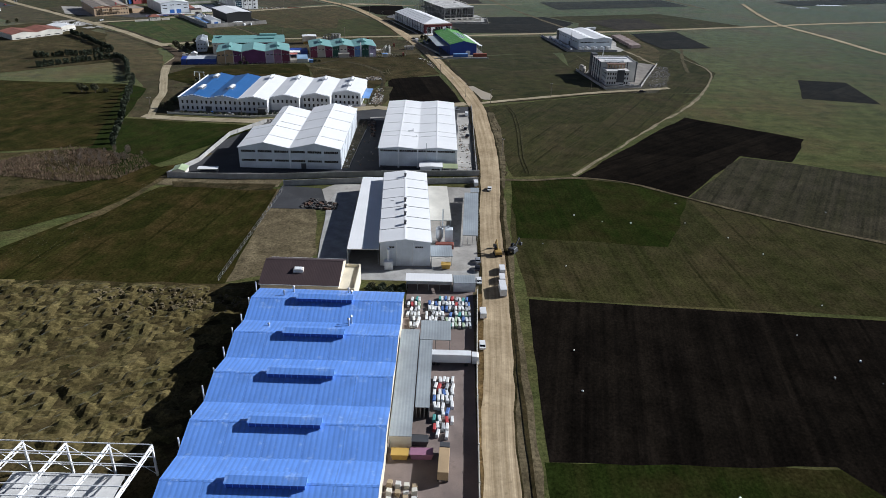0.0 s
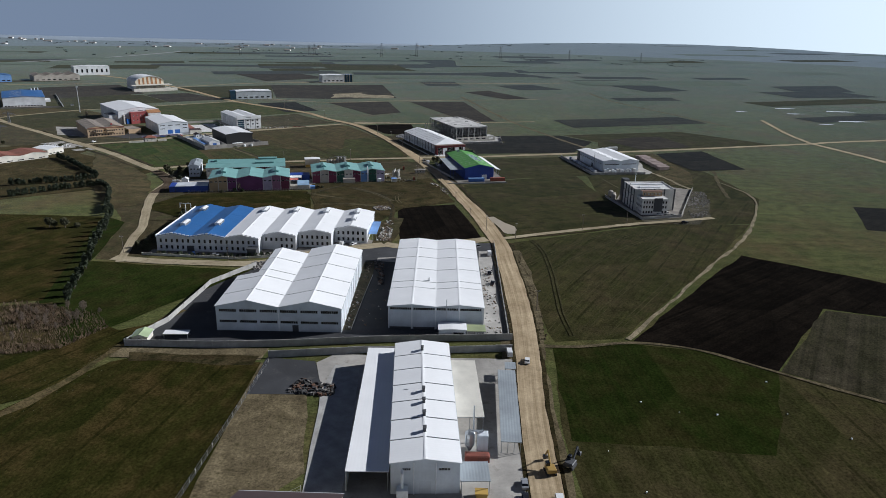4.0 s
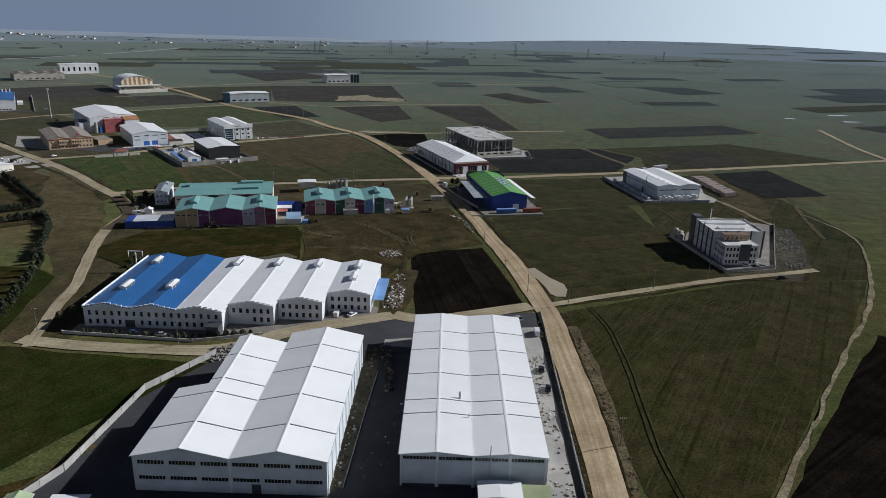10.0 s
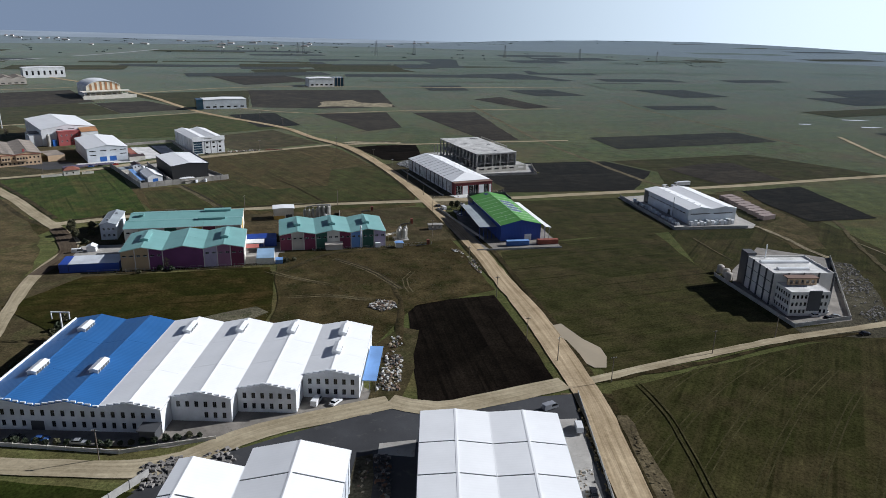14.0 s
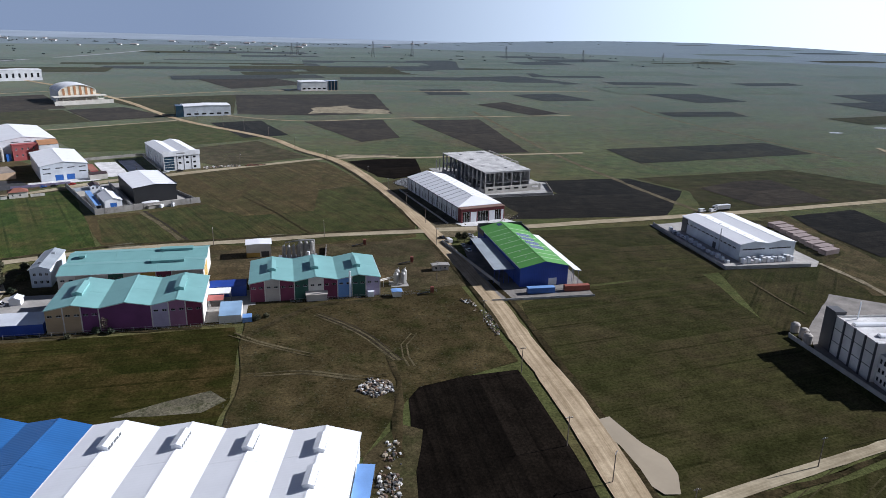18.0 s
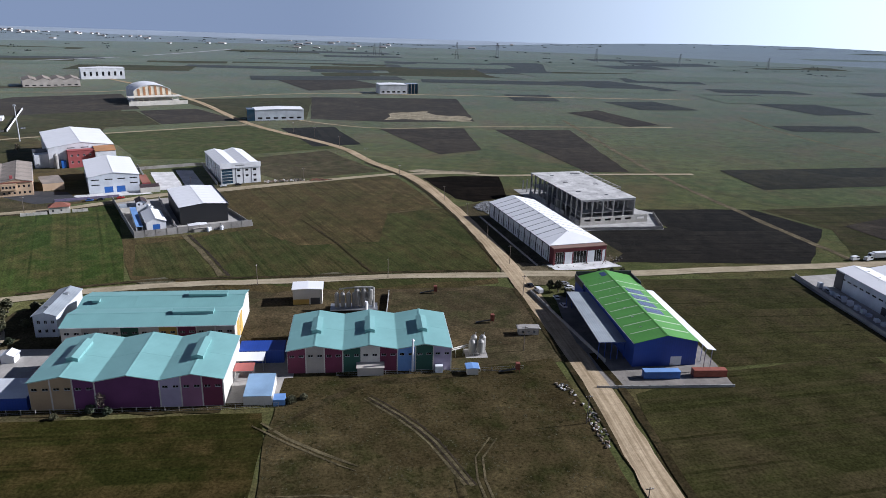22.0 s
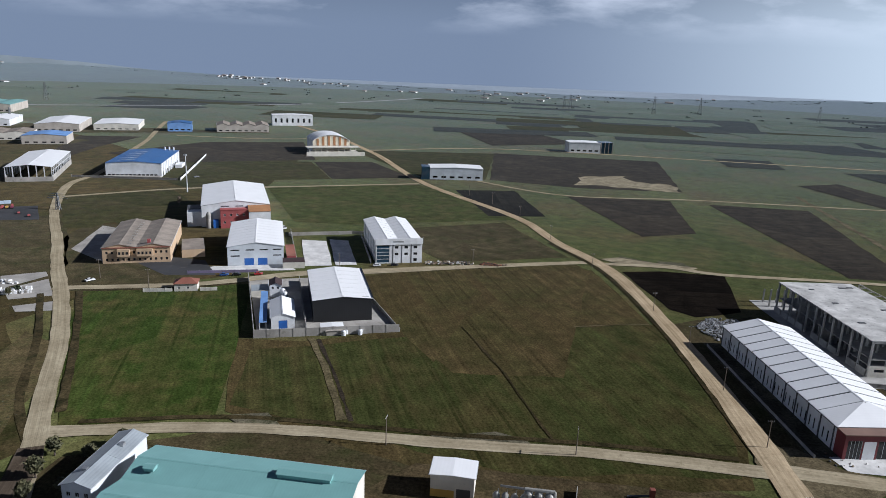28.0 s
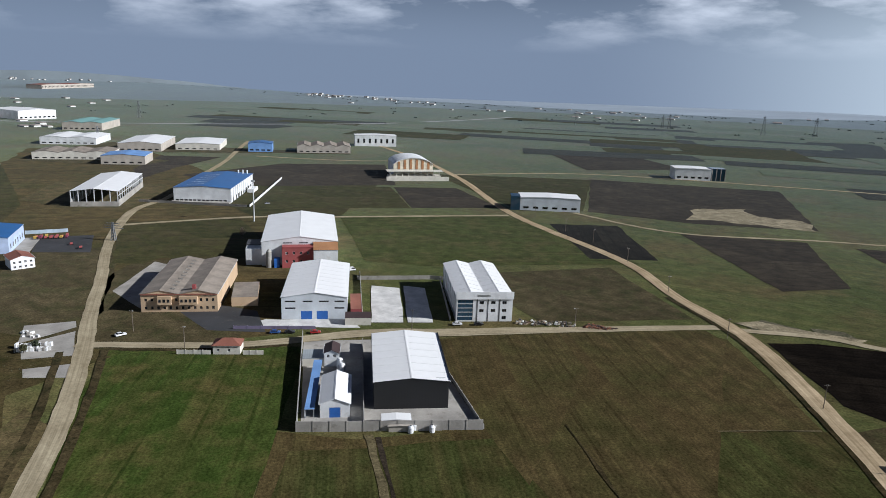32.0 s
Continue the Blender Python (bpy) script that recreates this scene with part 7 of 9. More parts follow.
part("low_wall", Geo().box(-0.4, 0.7, 0, -0.02, 94, 6.0), CONC, h)
part("side_rail", Geo().box(w + 0.05, 0, 8.4, w + 0.3, 95, 8.9), FRAME_P, h)

# distant works
far = [("distant_blue_shed", "distant shed with light blue roof", (-794, 1029), (-759, 1058), 42, 9.5, 2, GREIGE, LBLUE, 1),
       ("distant_white_hall", "distant hall with broad white roof", (-885, 1118), (-845, 1151), 100, 10, 2.5, GREIGE, WHITE_RY, 1),
       ("distant_shed", "distant shed with pale roof", (-849, 1177), (-806, 1212), 79, 8, 1.5, OFFW, WHITE_RY, 1),
       ("distant_blue_house", "distant blue clad works", (-771, 1228), (-747, 1248), 30, 11, 2, LBLUE, BLUE_RY, 1),
       ("distant_arched_sheds", "distant grey sheds in a row", (-720, 1266), (-665, 1310), 46, 9, 3, GREIGE, FIBRE_R, 4),
       ("distant_white_block", "distant white block with tall windows", (-718, 1393), (-670, 1432), 24, 16, 1, WALL_W, WHITE_RY, 1),
       ("distant_white_factory", "distant white factory with glazed blue end", (-322, 1083), (-277, 1106), 24, 11, 0.8, WALL_G, WHITE_RX, 1),
       ("distant_pale_house", "distant pale works with glass annex", (-252, 1377), (-215, 1394), 26, 13, 0.6, WALL_W, WHITE_RX, 1),
       ("distant_long_roof", "distant long white roof", (-1015, 1098), (-961, 1142), 70, 9, 2, WALL_W, WHITE_RY, 2),
       ("distant_works", "distant old works with tiled roofs", (-880, 1005), (-819, 1060), 46, 8, 2.2, OFFW, FIBRE_R, 3),
       ("distant_green_hall", "distant hall with pale green roof", (-1179, 1237), (-1132, 1274), 104, 12, 2, GREIGE, TEAL_R, 2),
       ("distant_warehouse", "distant tall white warehouse by the highway", (-1395, 1295), (-1392, 1365), 90, 16, 2, WALL_W, WHITE_RY, 1),
       ("distant_warehouse", "distant long white warehouse by the highway", (-1450, 1180), (-1430, 1280), 120, 12, 2, WALL_W, WHITE_RY, 1),
       ("distant_campus", "distant long red and white block", (-2660, 2130), (-2800, 2440), 60, 15, 2, GREIGE, TILE_R, 2),
       ("low_white_sheds", "low whitewashed sheds with pale tiled roofs", (-372, 606), (-346, 640), 26, 4.5, 1.6, OFFW, TILE_R, 2), ("low_white_house", "low white house beside the lane", (-352, 650), (-346, 664), 18, 4.5, 1.0, OFFW, WHITE_RX, 1)]
for name, label, a, b, d, e, r, wm, rm, n in far:
    L = math.hypot(b[0] - a[0], b[1] - a[1])
    k = max(4, int(L / 8))
    hh = row_holes(1, L - 1, k, min(3.0, L / k * 0.5), e * 0.3, e * 0.4) if "block" in name or "campus" in name else row_holes(1, L - 1, k, min(4.5, L / k * 0.62), e * 0.16, e * 0.16)
    h, w, prof, wp = hall(name, label, a, b, d, e, r, wm, rm, n, seams=2, holes={"front": hh}, category="distant building")
    fill_windows(h, hh, wp["front"], DGREY)
    if name == "distant_white_factory":
        part("glass_end", Geo().box(-8, 0, 0, -0.02, 14, 12), BLUEGLASS, h)
    if name == "distant_pale_house":
        part("glass_annex", Geo().box(w + 0.02, 2, 0, w + 17, 18, 14), BLUEGLASS, h)
        for i in range(4):
            part("annex_column", Geo().box(w + 1 + i * 5, 1.4, 0, w + 1.8 + i * 5, 1.98, 14.3), CONC_L, h)

# hall with an arched gable
ob = thing("arched_hall", "white arched hall with brown stripes and low front block", "hall", site((-503, 1150), (-455, 1192))[0])
n, R = 14, 23.0
arc = [(32 - R * math.cos(math.pi * (0.12 + 0.76 * i / n)), 10 + 11 * math.sin(math.pi * (0.12 + 0.76 * i / n))) for i in range(n + 1)]
part("gable_wall", Geo().prism([(arc[0][0], 0), (arc[-1][0], 0)] + arc[::-1], 12, 12.4), WALL_C, ob)
part("gable_wall", Geo().prism([(arc[0][0], 0), (arc[-1][0], 0)] + arc[::-1], 55, 55.4), WALL_C, ob)
for i in range(n):
    (xa, za), (xb, zb) = arc[i], arc[i + 1]
    part("roof_panel", Geo().hexa([(xa, 11, za), (xb, 11, zb), (xb, 56, zb), (xa, 56, za), (xa, 11, za + 0.4), (xb, 11, zb + 0.4), (xb, 56, zb + 0.4), (xa, 56, za + 0.4)]), WHITE_P, ob)
part("side_wall", Geo().box(arc[0][0], 12.4, 0, arc[0][0] + 0.4, 55, arc[0][1]), WHITE_P, ob)
part("side_wall", Geo().box(arc[-1][0] - 0.4, 12.4, 0, arc[-1][0], 55, arc[-1][1]), WHITE_P, ob)
for k in range(6):
    x = 15 + k * 6.4
    part("stripe", Geo().box(x, 11.7, 9, x + 2.6, 11.98, 10 + 10 * math.sqrt(max(0, 1 - ((x + 1.3 - 32) / R) ** 2)) - 0.4), RUSTY, ob)
part("front_block", Geo().box(4, 0, 0, 60, 11.6, 3.6).box(2, -1, 8.0, 62, 11.65, 8.8), OFFW, ob)
for k in range(9):
    part("column", Geo().box(5 + k * 6.6, 0.4, 3.6, 5.8 + k * 6.6, 1.2, 8.0), OFFW, ob)
part("front_wall", Geo().box(0, -12, 0, 66, -11.4, 4.5), OFFW, ob)

# ---- paved yards ----
pad([(-12, 80), (9.6, 80), (10.4, 204), (12, 211), (-12, 211), (-12, 190)], PAVER, "reddish block paved works yard", z=0.15)
pad([(-46, 218), (6, 220), (16, 222), (16, 300), (-50, 300), (-56, 293), (-49, 272), (-44, 235)], CONC_L, "pale concrete yard round the white hall", z=0.14)
pad([(-74, 270), (-49.5, 271), (-56, 294.5), (-74, 296)], ASPH, "dark asphalt yard with scrap heap", z=0.15)
pad([(-45.5, 221), (-35, 221), (-39.5, 290), (-49, 292), (-50, 272)], CONC, "grey concrete drive beside the lean-to", z=0.18)
pad([(-128, 306), (-73, 309), (16.5, 318.5), (18, 440), (-47, 428), (-100, 395), (-118, 366)], ASPH, "dark asphalt yard of the two warehouses", z=0.14)
pad([(-164, 404), (-104, 404), (-88, 411), (-50, 424), (-46, 434), (-54, 440), (-110, 440), (-164, 412)], GRAVEL, "gravel apron before the blue roofed factory", z=0.16)
pad([(-212, 548), (-180, 556), (-184, 578), (-212, 572)], CONC_L, "pale concrete parking yard", z=0.16)
pad([(-126, 552), (-106, 556.5), (-114, 588), (-134, 584)], CONC_L, "concrete passage between the turquoise halls", z=0.16)
pad([(-14, 582), (33, 591), (30.5, 606), (20, 662), (-24, 658)], GRAVEL, "gravel yard of the green roofed factory", z=0.16)
# dark material here puts the striped hall's shade into the ground colour
pad([(-32, 693), (4, 709), (8, 716), (-26, 705), (-58, 778), (-66, 775)], GRAVEL_D, "ground strip round the striped hall, darkened for the hall's shade", z=0.16)
pad([(105, 542), (113, 497), (140, 505), (163, 568), (172, 584), (140, 600), (112, 562)], GRAVEL, "grey gravelled yard of the concrete factory", z=0.16)
pad([(88, 704), (104, 629), (153, 637), (158, 645), (154, 662), (158, 680), (156, 712), (110, 712)], CONC_L, "pale concrete yard of the grey factory", z=0.16)
pad([(-380, 760), (-322, 740), (-300, 752), (-322, 770)], ASPH, "dark cinder yard before the ochre works", z=0.14)
pad([(-9, 757), (41, 771), (41, 806), (-34, 852), (-46, 846)], CONC, "grey site floor under the concrete frame", z=0.14)

pad([(-33, 211.5), (12, 211.5), (15, 221.5), (-46, 219)], CONC, "grey concrete drive before the white hall", z=0.135)
pad([(-51.4, 321), (-47.3, 321), (-45.7, 384), (-47.4, 404), (-52, 402)], GRAVEL_D, "grey gravel strip along the warehouse wall", z=0.2, rough=0.5)
pad([(-46, 404), (-36, 403), (-35.6, 411), (-45.8, 409)], CONC_L, "pale concrete slab behind the yard", z=0.21)
pad([(5.6, 320), (12.8, 320), (12.4, 424), (6.8, 424)], CONC_L, "pale broken concrete strip beside the warehouse", z=0.2, rough=0.8)
# ---- walls and fences ----
fence("compound_wall", "long grey concrete panel wall with posts", [(-128.5, 302), (-96, 302.5), (-73, 305), (-30, 312), (16.5, 316.5)], 2.8, CONC, 6.5)
fence("compound_wall", "grey concrete panel wall of the white hall yard", [(-73.4, 296), (-39.4, 302), (-8, 304), (15.7, 307)], 2.8, CONC, 6.0)
fence("compound_wall", "concrete wall along the sloping yard edge", [(-128.6, 304), (-121, 324), (-118, 366), (-104, 392)], 2.4, CONC, 6.5)
fence("roadside_wall", "long wall between works yard and dirt road", [(9.2, 80), (10.6, 160), (12.0, 204)], 2.2, OFFW, 6)
fence("roadside_wall", "low wall along the warehouse and road", [(15.2, 320), (15.4, 440)], 1.3, CONC, 6)
fence("low_wall", "concrete wall between the two warehouses", [(-47.2, 322), (-46.4, 360), (-45.6, 384)], 0.5, CONC, 6)
fence("low_wall", "low front wall of the blue roofed factory", [(-166, 404), (-116, 401), (-92, 409)], 1.2, OFFW, 5)
fence("low_wall", "dark retaining wall beside the dirt road", [(-8, 600), (-34, 660)], 1.6, CONC, 6)
fence("low_wall", "concrete edge wall of the concrete factory", [(100.4, 554), (112, 496.5), (139.5, 506), (172, 586)], 1.8, CONC, 6)
fence("low_wall", "concrete edge wall of the grey factory", [(90, 704), (104.5, 629.6), (150, 637)], 1.8, CONC, 6)
fence("low_wall", "low wall round the concrete frame", [(-9, 757.5), (40.5, 771.5), (40, 804)], 1.8, CONC_L, 6)
fence("low_wall", "low wall along the striped hall yard", [(-31, 694), (-64, 772)], 1.2, CONC, 6)
fence("low_wall", "low front wall of the green roofed factory", [(-12, 581.5), (33, 590.5)], 1.0, CONC, 6)
fence("low_wall", "dark wall between two plots", [(-89, 620), (-93, 646)], 2.0, CONC, 6)
wire_fence([(-72.5, 292), (-76.6, 207.5)], 1.9)
wire_fence([(-190, 534), (-124, 549), (-108, 553.5)], 1.6)
wire_fence([(-96, 574.5), (-50, 586), (-36, 590)], 1.5)
wire_fence([(-58, 210), (-46, 222)], 1.8)

# ---- small buildings ----
h, w, prof, wp = hall("guard_hut", "small hut with pale green roof by the wall", (-127.0, 304.6), (-121.4, 305.0), 6.5, 2.4, 0.9, OFFW, material("pale green sheet", (0.36, 0.44, 0.26), 0.6), 1, seams=1, category="hut", holes={"front": [(2, 3.2, 0.9, 1.9)]})
window(h, 2, 0.9, 1.2, 1.0, wp["front"])
lean_to("white_shelter", "small white flat shelter", (-117, 308.6), (-107.6, 309.2), 3.6, 2.0, 2.1, WHITE_RX, posts=2)
lean_to("works_lean_to", "long grey lean-to roof along the blue hall", (-11.6, 129), (-6.2, 129), 46, 4.0, 4.2, GREY_R, posts=6, walls=("front",), wall_mat=OFFW)
lean_to("works_lean_to", "narrow grey shed roof in the works yard", (-5.9, 140), (-2.2, 140), 30, 3.8, 4.0, GREY_R, posts=4, walls=("right",), wall_mat=DGREY)
lean_to("works_lean_to", "square grey shed roof in the works yard", (-5.9, 170.2), (3.1, 170.2), 10, 4.0, 4.2, GREY_R, posts=3)
lean_to("white_canopy", "long white canopy at the end of the yard", (-12.3, 205), (3.4, 205.2), 4.6, 3.8, 4.2, WHITE_RX, posts=5, walls=("back",), wall_mat=WALL_G)
lean_to("grey_gatehouse", "grey roofed gatehouse by the road", (4.0, 205), (11.4, 205.4), 4.8, 3.4, 3.8, GREY_R, posts=2, walls=("front", "left", "right", "back"), wall_mat=WALL_G, category="gatehouse")
lean_to("blue_roof_shed", "blue and white roofed shed beside the turquoise hall", (-199, 534.6), (-178.2, 539.4), 11.5, 4.0, 4.2, material("blue and white sheet", (0.55, 0.57, 0.6), 0.5), posts=3, walls=("front", "right"), wall_mat=WALL_BL, category="shed")
lean_to("blue_sheet_cover", "blue sheet edge of the shed roof", (-203, 533.8), (-199.2, 534.6), 11.5, 4.0, 4.2, WALL_BL, posts=2, walls=("front",), wall_mat=WALL_BL, category="shed")
lean_to("blue_store", "blue roofed store between the halls", (-130, 576.8), (-115.5, 580.2), 7, 4.6, 5.0, WALL_BL, posts=2, walls=("front", "right"), wall_mat=WALL_BL, category="shed")
lean_to("white_store", "white sheet roof between the halls", (-130, 571), (-120, 573.3), 5.5, 4.0, 4.4, WHITE_RX, posts=2, category="shed")
lean_to("red_store", "red sheet roof between the halls", (-127, 565.4), (-121, 566.8), 5, 3.6, 3.9, material("faded red sheet", (0.4, 0.12, 0.1), 0.7), posts=2, category="shed")
lean_to("blue_tin_shed", "faded blue tin roofed shed", (-118.5, 552.4), (-110.4, 554.3), 12.5, 3.0, 3.8, material("faded blue tin", (0.24, 0.36, 0.5), 0.6), posts=3, walls=("front", "right"), wall_mat=OFFW, category="shed")
lean_to("blue_tin_shed", "small bright blue tin box shed", (-109.8, 553.6), (-106.4, 554.4), 3.4, 2.0, 2.2, LBLUE, posts=2, walls=("front", "right"), wall_mat=LBLUE, category="shed")
h, w, prof, wp = hall("yellow_white_hut", "white roofed hut with yellow base", (-128.4, 627.5), (-117.2, 630.4), 8, 6.6, 0.3, OFFW, WHITE_RX, 1, seams=1, category="hut")
part("yellow_band", Geo().box(0, -0.06, 0, w * 0.55, -0.004, 2.4), YELLOW, h)
# dark sheet on the closed wall, in place of a shaded doorway
part("dark_opening", Geo().box(w * 0.6, -0.05, 0, w * 0.92, -0.004, 3.0), DGREY, h)
h, w, prof, wp = hall("grey_cabin", "long pale site cabin", (-38, 616), (-30.6, 617.7), 3.0, 2.8, 0.2, GREIGE, CONC_L, 1, seams=1, category="cabin", holes={"front": row_holes(0.4, 7, 3, 0.9, 1.0, 1.0)})
fill_windows(h, row_holes(0.4, 7, 3, 0.9, 1.0, 1.0), wp["front"])
h, w, prof, wp = hall("blue_cabin", "small blue roofed cabin", (-54.2, 582.4), (-50.6, 583.2), 3.4, 2.6, 0.2, OFFW, LBLUE, 1, seams=1, category="cabin")
h, w, prof, wp = hall("white_kiosk", "small white gabled kiosk", (-205, 563), (-201, 564), 4, 2.6, 0.9, WHITE_P, WHITE_RX, 1, seams=1, category="hut")

# steel frame of an unfinished hall
ob = thing("unfinished_hall", "white painted steel frame of an unfinished hall", "steel frame", pose(-63.5, 118, 0))
for i in range(6):
    x = -9.6 * i
    for y in (0, -36):
        part("column", Geo().box(x - 0.2, y - 0.25, 0, x + 0.2, y + 0.25, 9.0), WHITE_P, ob)
    for y0, y1, z0, z1 in ((0, -18, 9.0, 11.6), (-18, -36, 11.6, 9.0)):
        part("rafter", Geo().tube((x, y0, z0), (x, y1, z1), 0.28, n=6).tube((x, y0, z0 - 1.1), (x, y1, z1 - 0.8), 0.16, n=6), WHITE_P, ob)
        for k in range(7):
            ya, yb = y0 + (y1 - y0) * k / 7, y0 + (y1 - y0) * (k + 1) / 7
            za, zb = z0 + (z1 - z0) * k / 7 - 1.0, z0 + (z1 - z0) * (k + 1) / 7
            part("lacing", Geo().tube((x, ya, za), (x, yb, zb), 0.09, n=4), WHITE_P, ob)
for k in range(11):
    y = -k * 3.6
    z = 9.1 + 2.6 * (1 - abs(y + 18) / 18)
    part("purlin", Geo().box(-48, y - 0.08, z + 0.15, 0.2, y + 0.08, z + 0.35), WHITE_P, ob)
for i in range(5):
    for z in (2.5, 5.5):
        part("girt", Geo().box(-9.6 * i - 9.4, 0.05, z, -9.6 * i - 0.2, 0.2, z + 0.16), WHITE_P, ob)
    part("brace", Geo().tube((-9.6 * i, 0, 0.5), (-9.6 * (i + 1), 0, 8.6), 0.08, n=4), WHITE_P, ob)
pad([(-115, 80), (-62, 80), (-62, 122), (-115, 122)], GRAVEL, "grey hall floor under the steel frame", z=0.2)
lean_to("white_sheet_deck", "white sheeted deck inside the frame", (-94, 106), (-69, 106), 9, 3.0, 3.0, CONC_W, posts=4)
for k in range(5):
    solo("red_sheet_stack", Geo().bevel_box(-2.2, -1.0, 0, 2.2, 1.0, 0.9 + 0.2 * (k % 3), 0.06), REDW, "stack of red sheets on the floor", "sheet stack", pose(-98 + k * 5.5, 100 - (k % 2) * 3, 0.2, 0, 0, 8 * k), "sheet stacks")

# ---- vehicles ----
def car_proto(name, paint, label, L=4.4, W=1.8, H=1.45, van=False, cat="car"):
    ob = thing(name, label, cat, pose(0, -500, -60))
    a = L / 2
    if van:
        prof = [(-a, 0.35), (a, 0.35), (a, 0.95), (a - 0.25, 1.1), (a - 0.95, H - 0.1), (a - 1.2, H), (-a + 0.1, H), (-a, H - 0.15)]
        glass = [(a - 0.28, 1.12), (a - 0.93, H - 0.2), (a - 1.1, H - 0.16), (a - 2.6, H - 0.16), (a - 2.6, 1.12)]
        rear = [(-a + 0.2, 1.15), (a - 2.7, 1.15), (a - 2.7, H - 0.2), (-a + 0.2, H - 0.2)]
    else:
        prof = [(-a, 0.32), (a, 0.32), (a, 0.7), (a - 0.15, 0.82), (a - 1.1, 0.95), (-a + 0.35, 0.98), (-a, 0.9)]
        glass = [(a - 1.15, 0.93), (a - 1.8, H - 0.06), (-a + 1.0, H - 0.06), (-a + 0.45, 0.96)]
        rear = [(a - 1.75, H - 0.08), (a - 1.9, H), (-a + 1.1, H), (-a + 0.95, H - 0.08)]
    g2 = Geo().prism(prof[::1], -W / 2, W / 2)
    part("body", g2, paint, ob)
    part("side_glass", Geo().prism(glass[::-1] if van else glass[::-1], -W / 2 + (-0.01 if van else 0.1), W / 2 - (-0.01 if van else 0.1)), GLASS, ob)
    if van:
        part("windscreen", Geo().hexa([(a - 0.24, -W / 2 + 0.12, 1.1), (a - 0.22, -W / 2 + 0.12, 1.1), (a - 0.22, W / 2 - 0.12, 1.1), (a - 0.24, W / 2 - 0.12, 1.1), (a - 0.95, -W / 2 + 0.15, H - 0.12), (a - 0.92, -W / 2 + 0.15, H - 0.1), (a - 0.92, W / 2 - 0.15, H - 0.1), (a - 0.95, W / 2 - 0.15, H - 0.12)]), GLASS, ob)
    else:
        part("roof", Geo().prism(rear[::-1], -W / 2 + 0.12, W / 2 - 0.12), paint, ob)
    for x in (-a + 0.8, a - 0.85):
        for y in (-W / 2 + 0.02, W / 2 - 0.24):
            wh = part("wheel", Geo().tube((x, y, 0.32), (x, y + 0.22, 0.32), 0.32, n=12), RUBBER, ob)
            part("rim", Geo().tube((x, y - 0.01, 0.32), (x, y + 0.23, 0.32), 0.19, n=8), STEEL, wh)
    for y in (-W / 2 + 0.15, W / 2 - 0.45):
        part("headlight", Geo().box(a - 0.02, y, 0.6, a + 0.02, y + 0.3, 0.75), WHITE_P, ob)
        part("tail_light", Geo().box(-a - 0.02, y, 0.7, -a + 0.02, y + 0.3, 0.85), MAROON, ob)
    return ob


def truck(x, y, turn, label, paint, box_mat, L=13.0, boxh=2.7, z=0.15):
    ob = thing("lorry", label, "lorry", pose(x, y, z, 0, 0, turn))
    cab = part("cab", Geo().prism([(0.4, 0.9), (2.5, 0.9), (2.5, 1.8), (2.3, 3.2), (1.9, 3.5), (0.4, 3.5)], -1.2, 1.2), paint, ob)
    part("windscreen", Geo().hexa([(2.49, -1.05, 1.85), (2.53, -1.05, 1.85), (2.53, 1.05, 1.85), (2.49, 1.05, 1.85), (2.3, -1.05, 3.05), (2.34, -1.05, 3.05), (2.34, 1.05, 3.05), (2.3, 1.05, 3.05)]), GLASS, cab)
    part("chassis", Geo().box(-L, -0.5, 0.8, 2.3, 0.5, 1.1), DGREY, ob)
    part("load_box", Geo().bevel_box(-L, -1.25, 1.15, 0.1, 1.25, 1.15 + boxh, 0.06), box_mat, ob)
    for xx in (1.6, -1.2, -L + 3.4, -L + 2.1, -L + 0.9):
        for yy in (-1.2, 0.9):
            part("wheel", Geo().tube((xx, yy, 0.5), (xx, yy + 0.3, 0.5), 0.5, n=12), RUBBER, ob)
    return ob


paints = {"white": material("white car paint", (0.75, 0.75, 0.75), 0.25), "silver": material("silver car paint", (0.42, 0.43, 0.45), 0.25, 0.4),
          "black": material("black car paint", (0.02, 0.02, 0.024), 0.2), "red": material("red car paint", (0.4, 0.03, 0.03), 0.25), "blue": material("blue car paint", (0.04, 0.1, 0.3), 0.25)}
proto = {}
for c, mat in paints.items():
    proto["car", c] = car_proto("car", mat, c + " saloon car parked on the ground")
for c in ("white", "silver", "black"):
    proto["van", c] = car_proto("van", paints[c], c + " panel van parked on the ground", 5.2, 1.95, 2.1, True, "van")
proto["bus", "white"] = car_proto("minibus", paints["white"], "white minibus parked at the roadside", 8.0, 2.3, 2.9, True, "minibus")
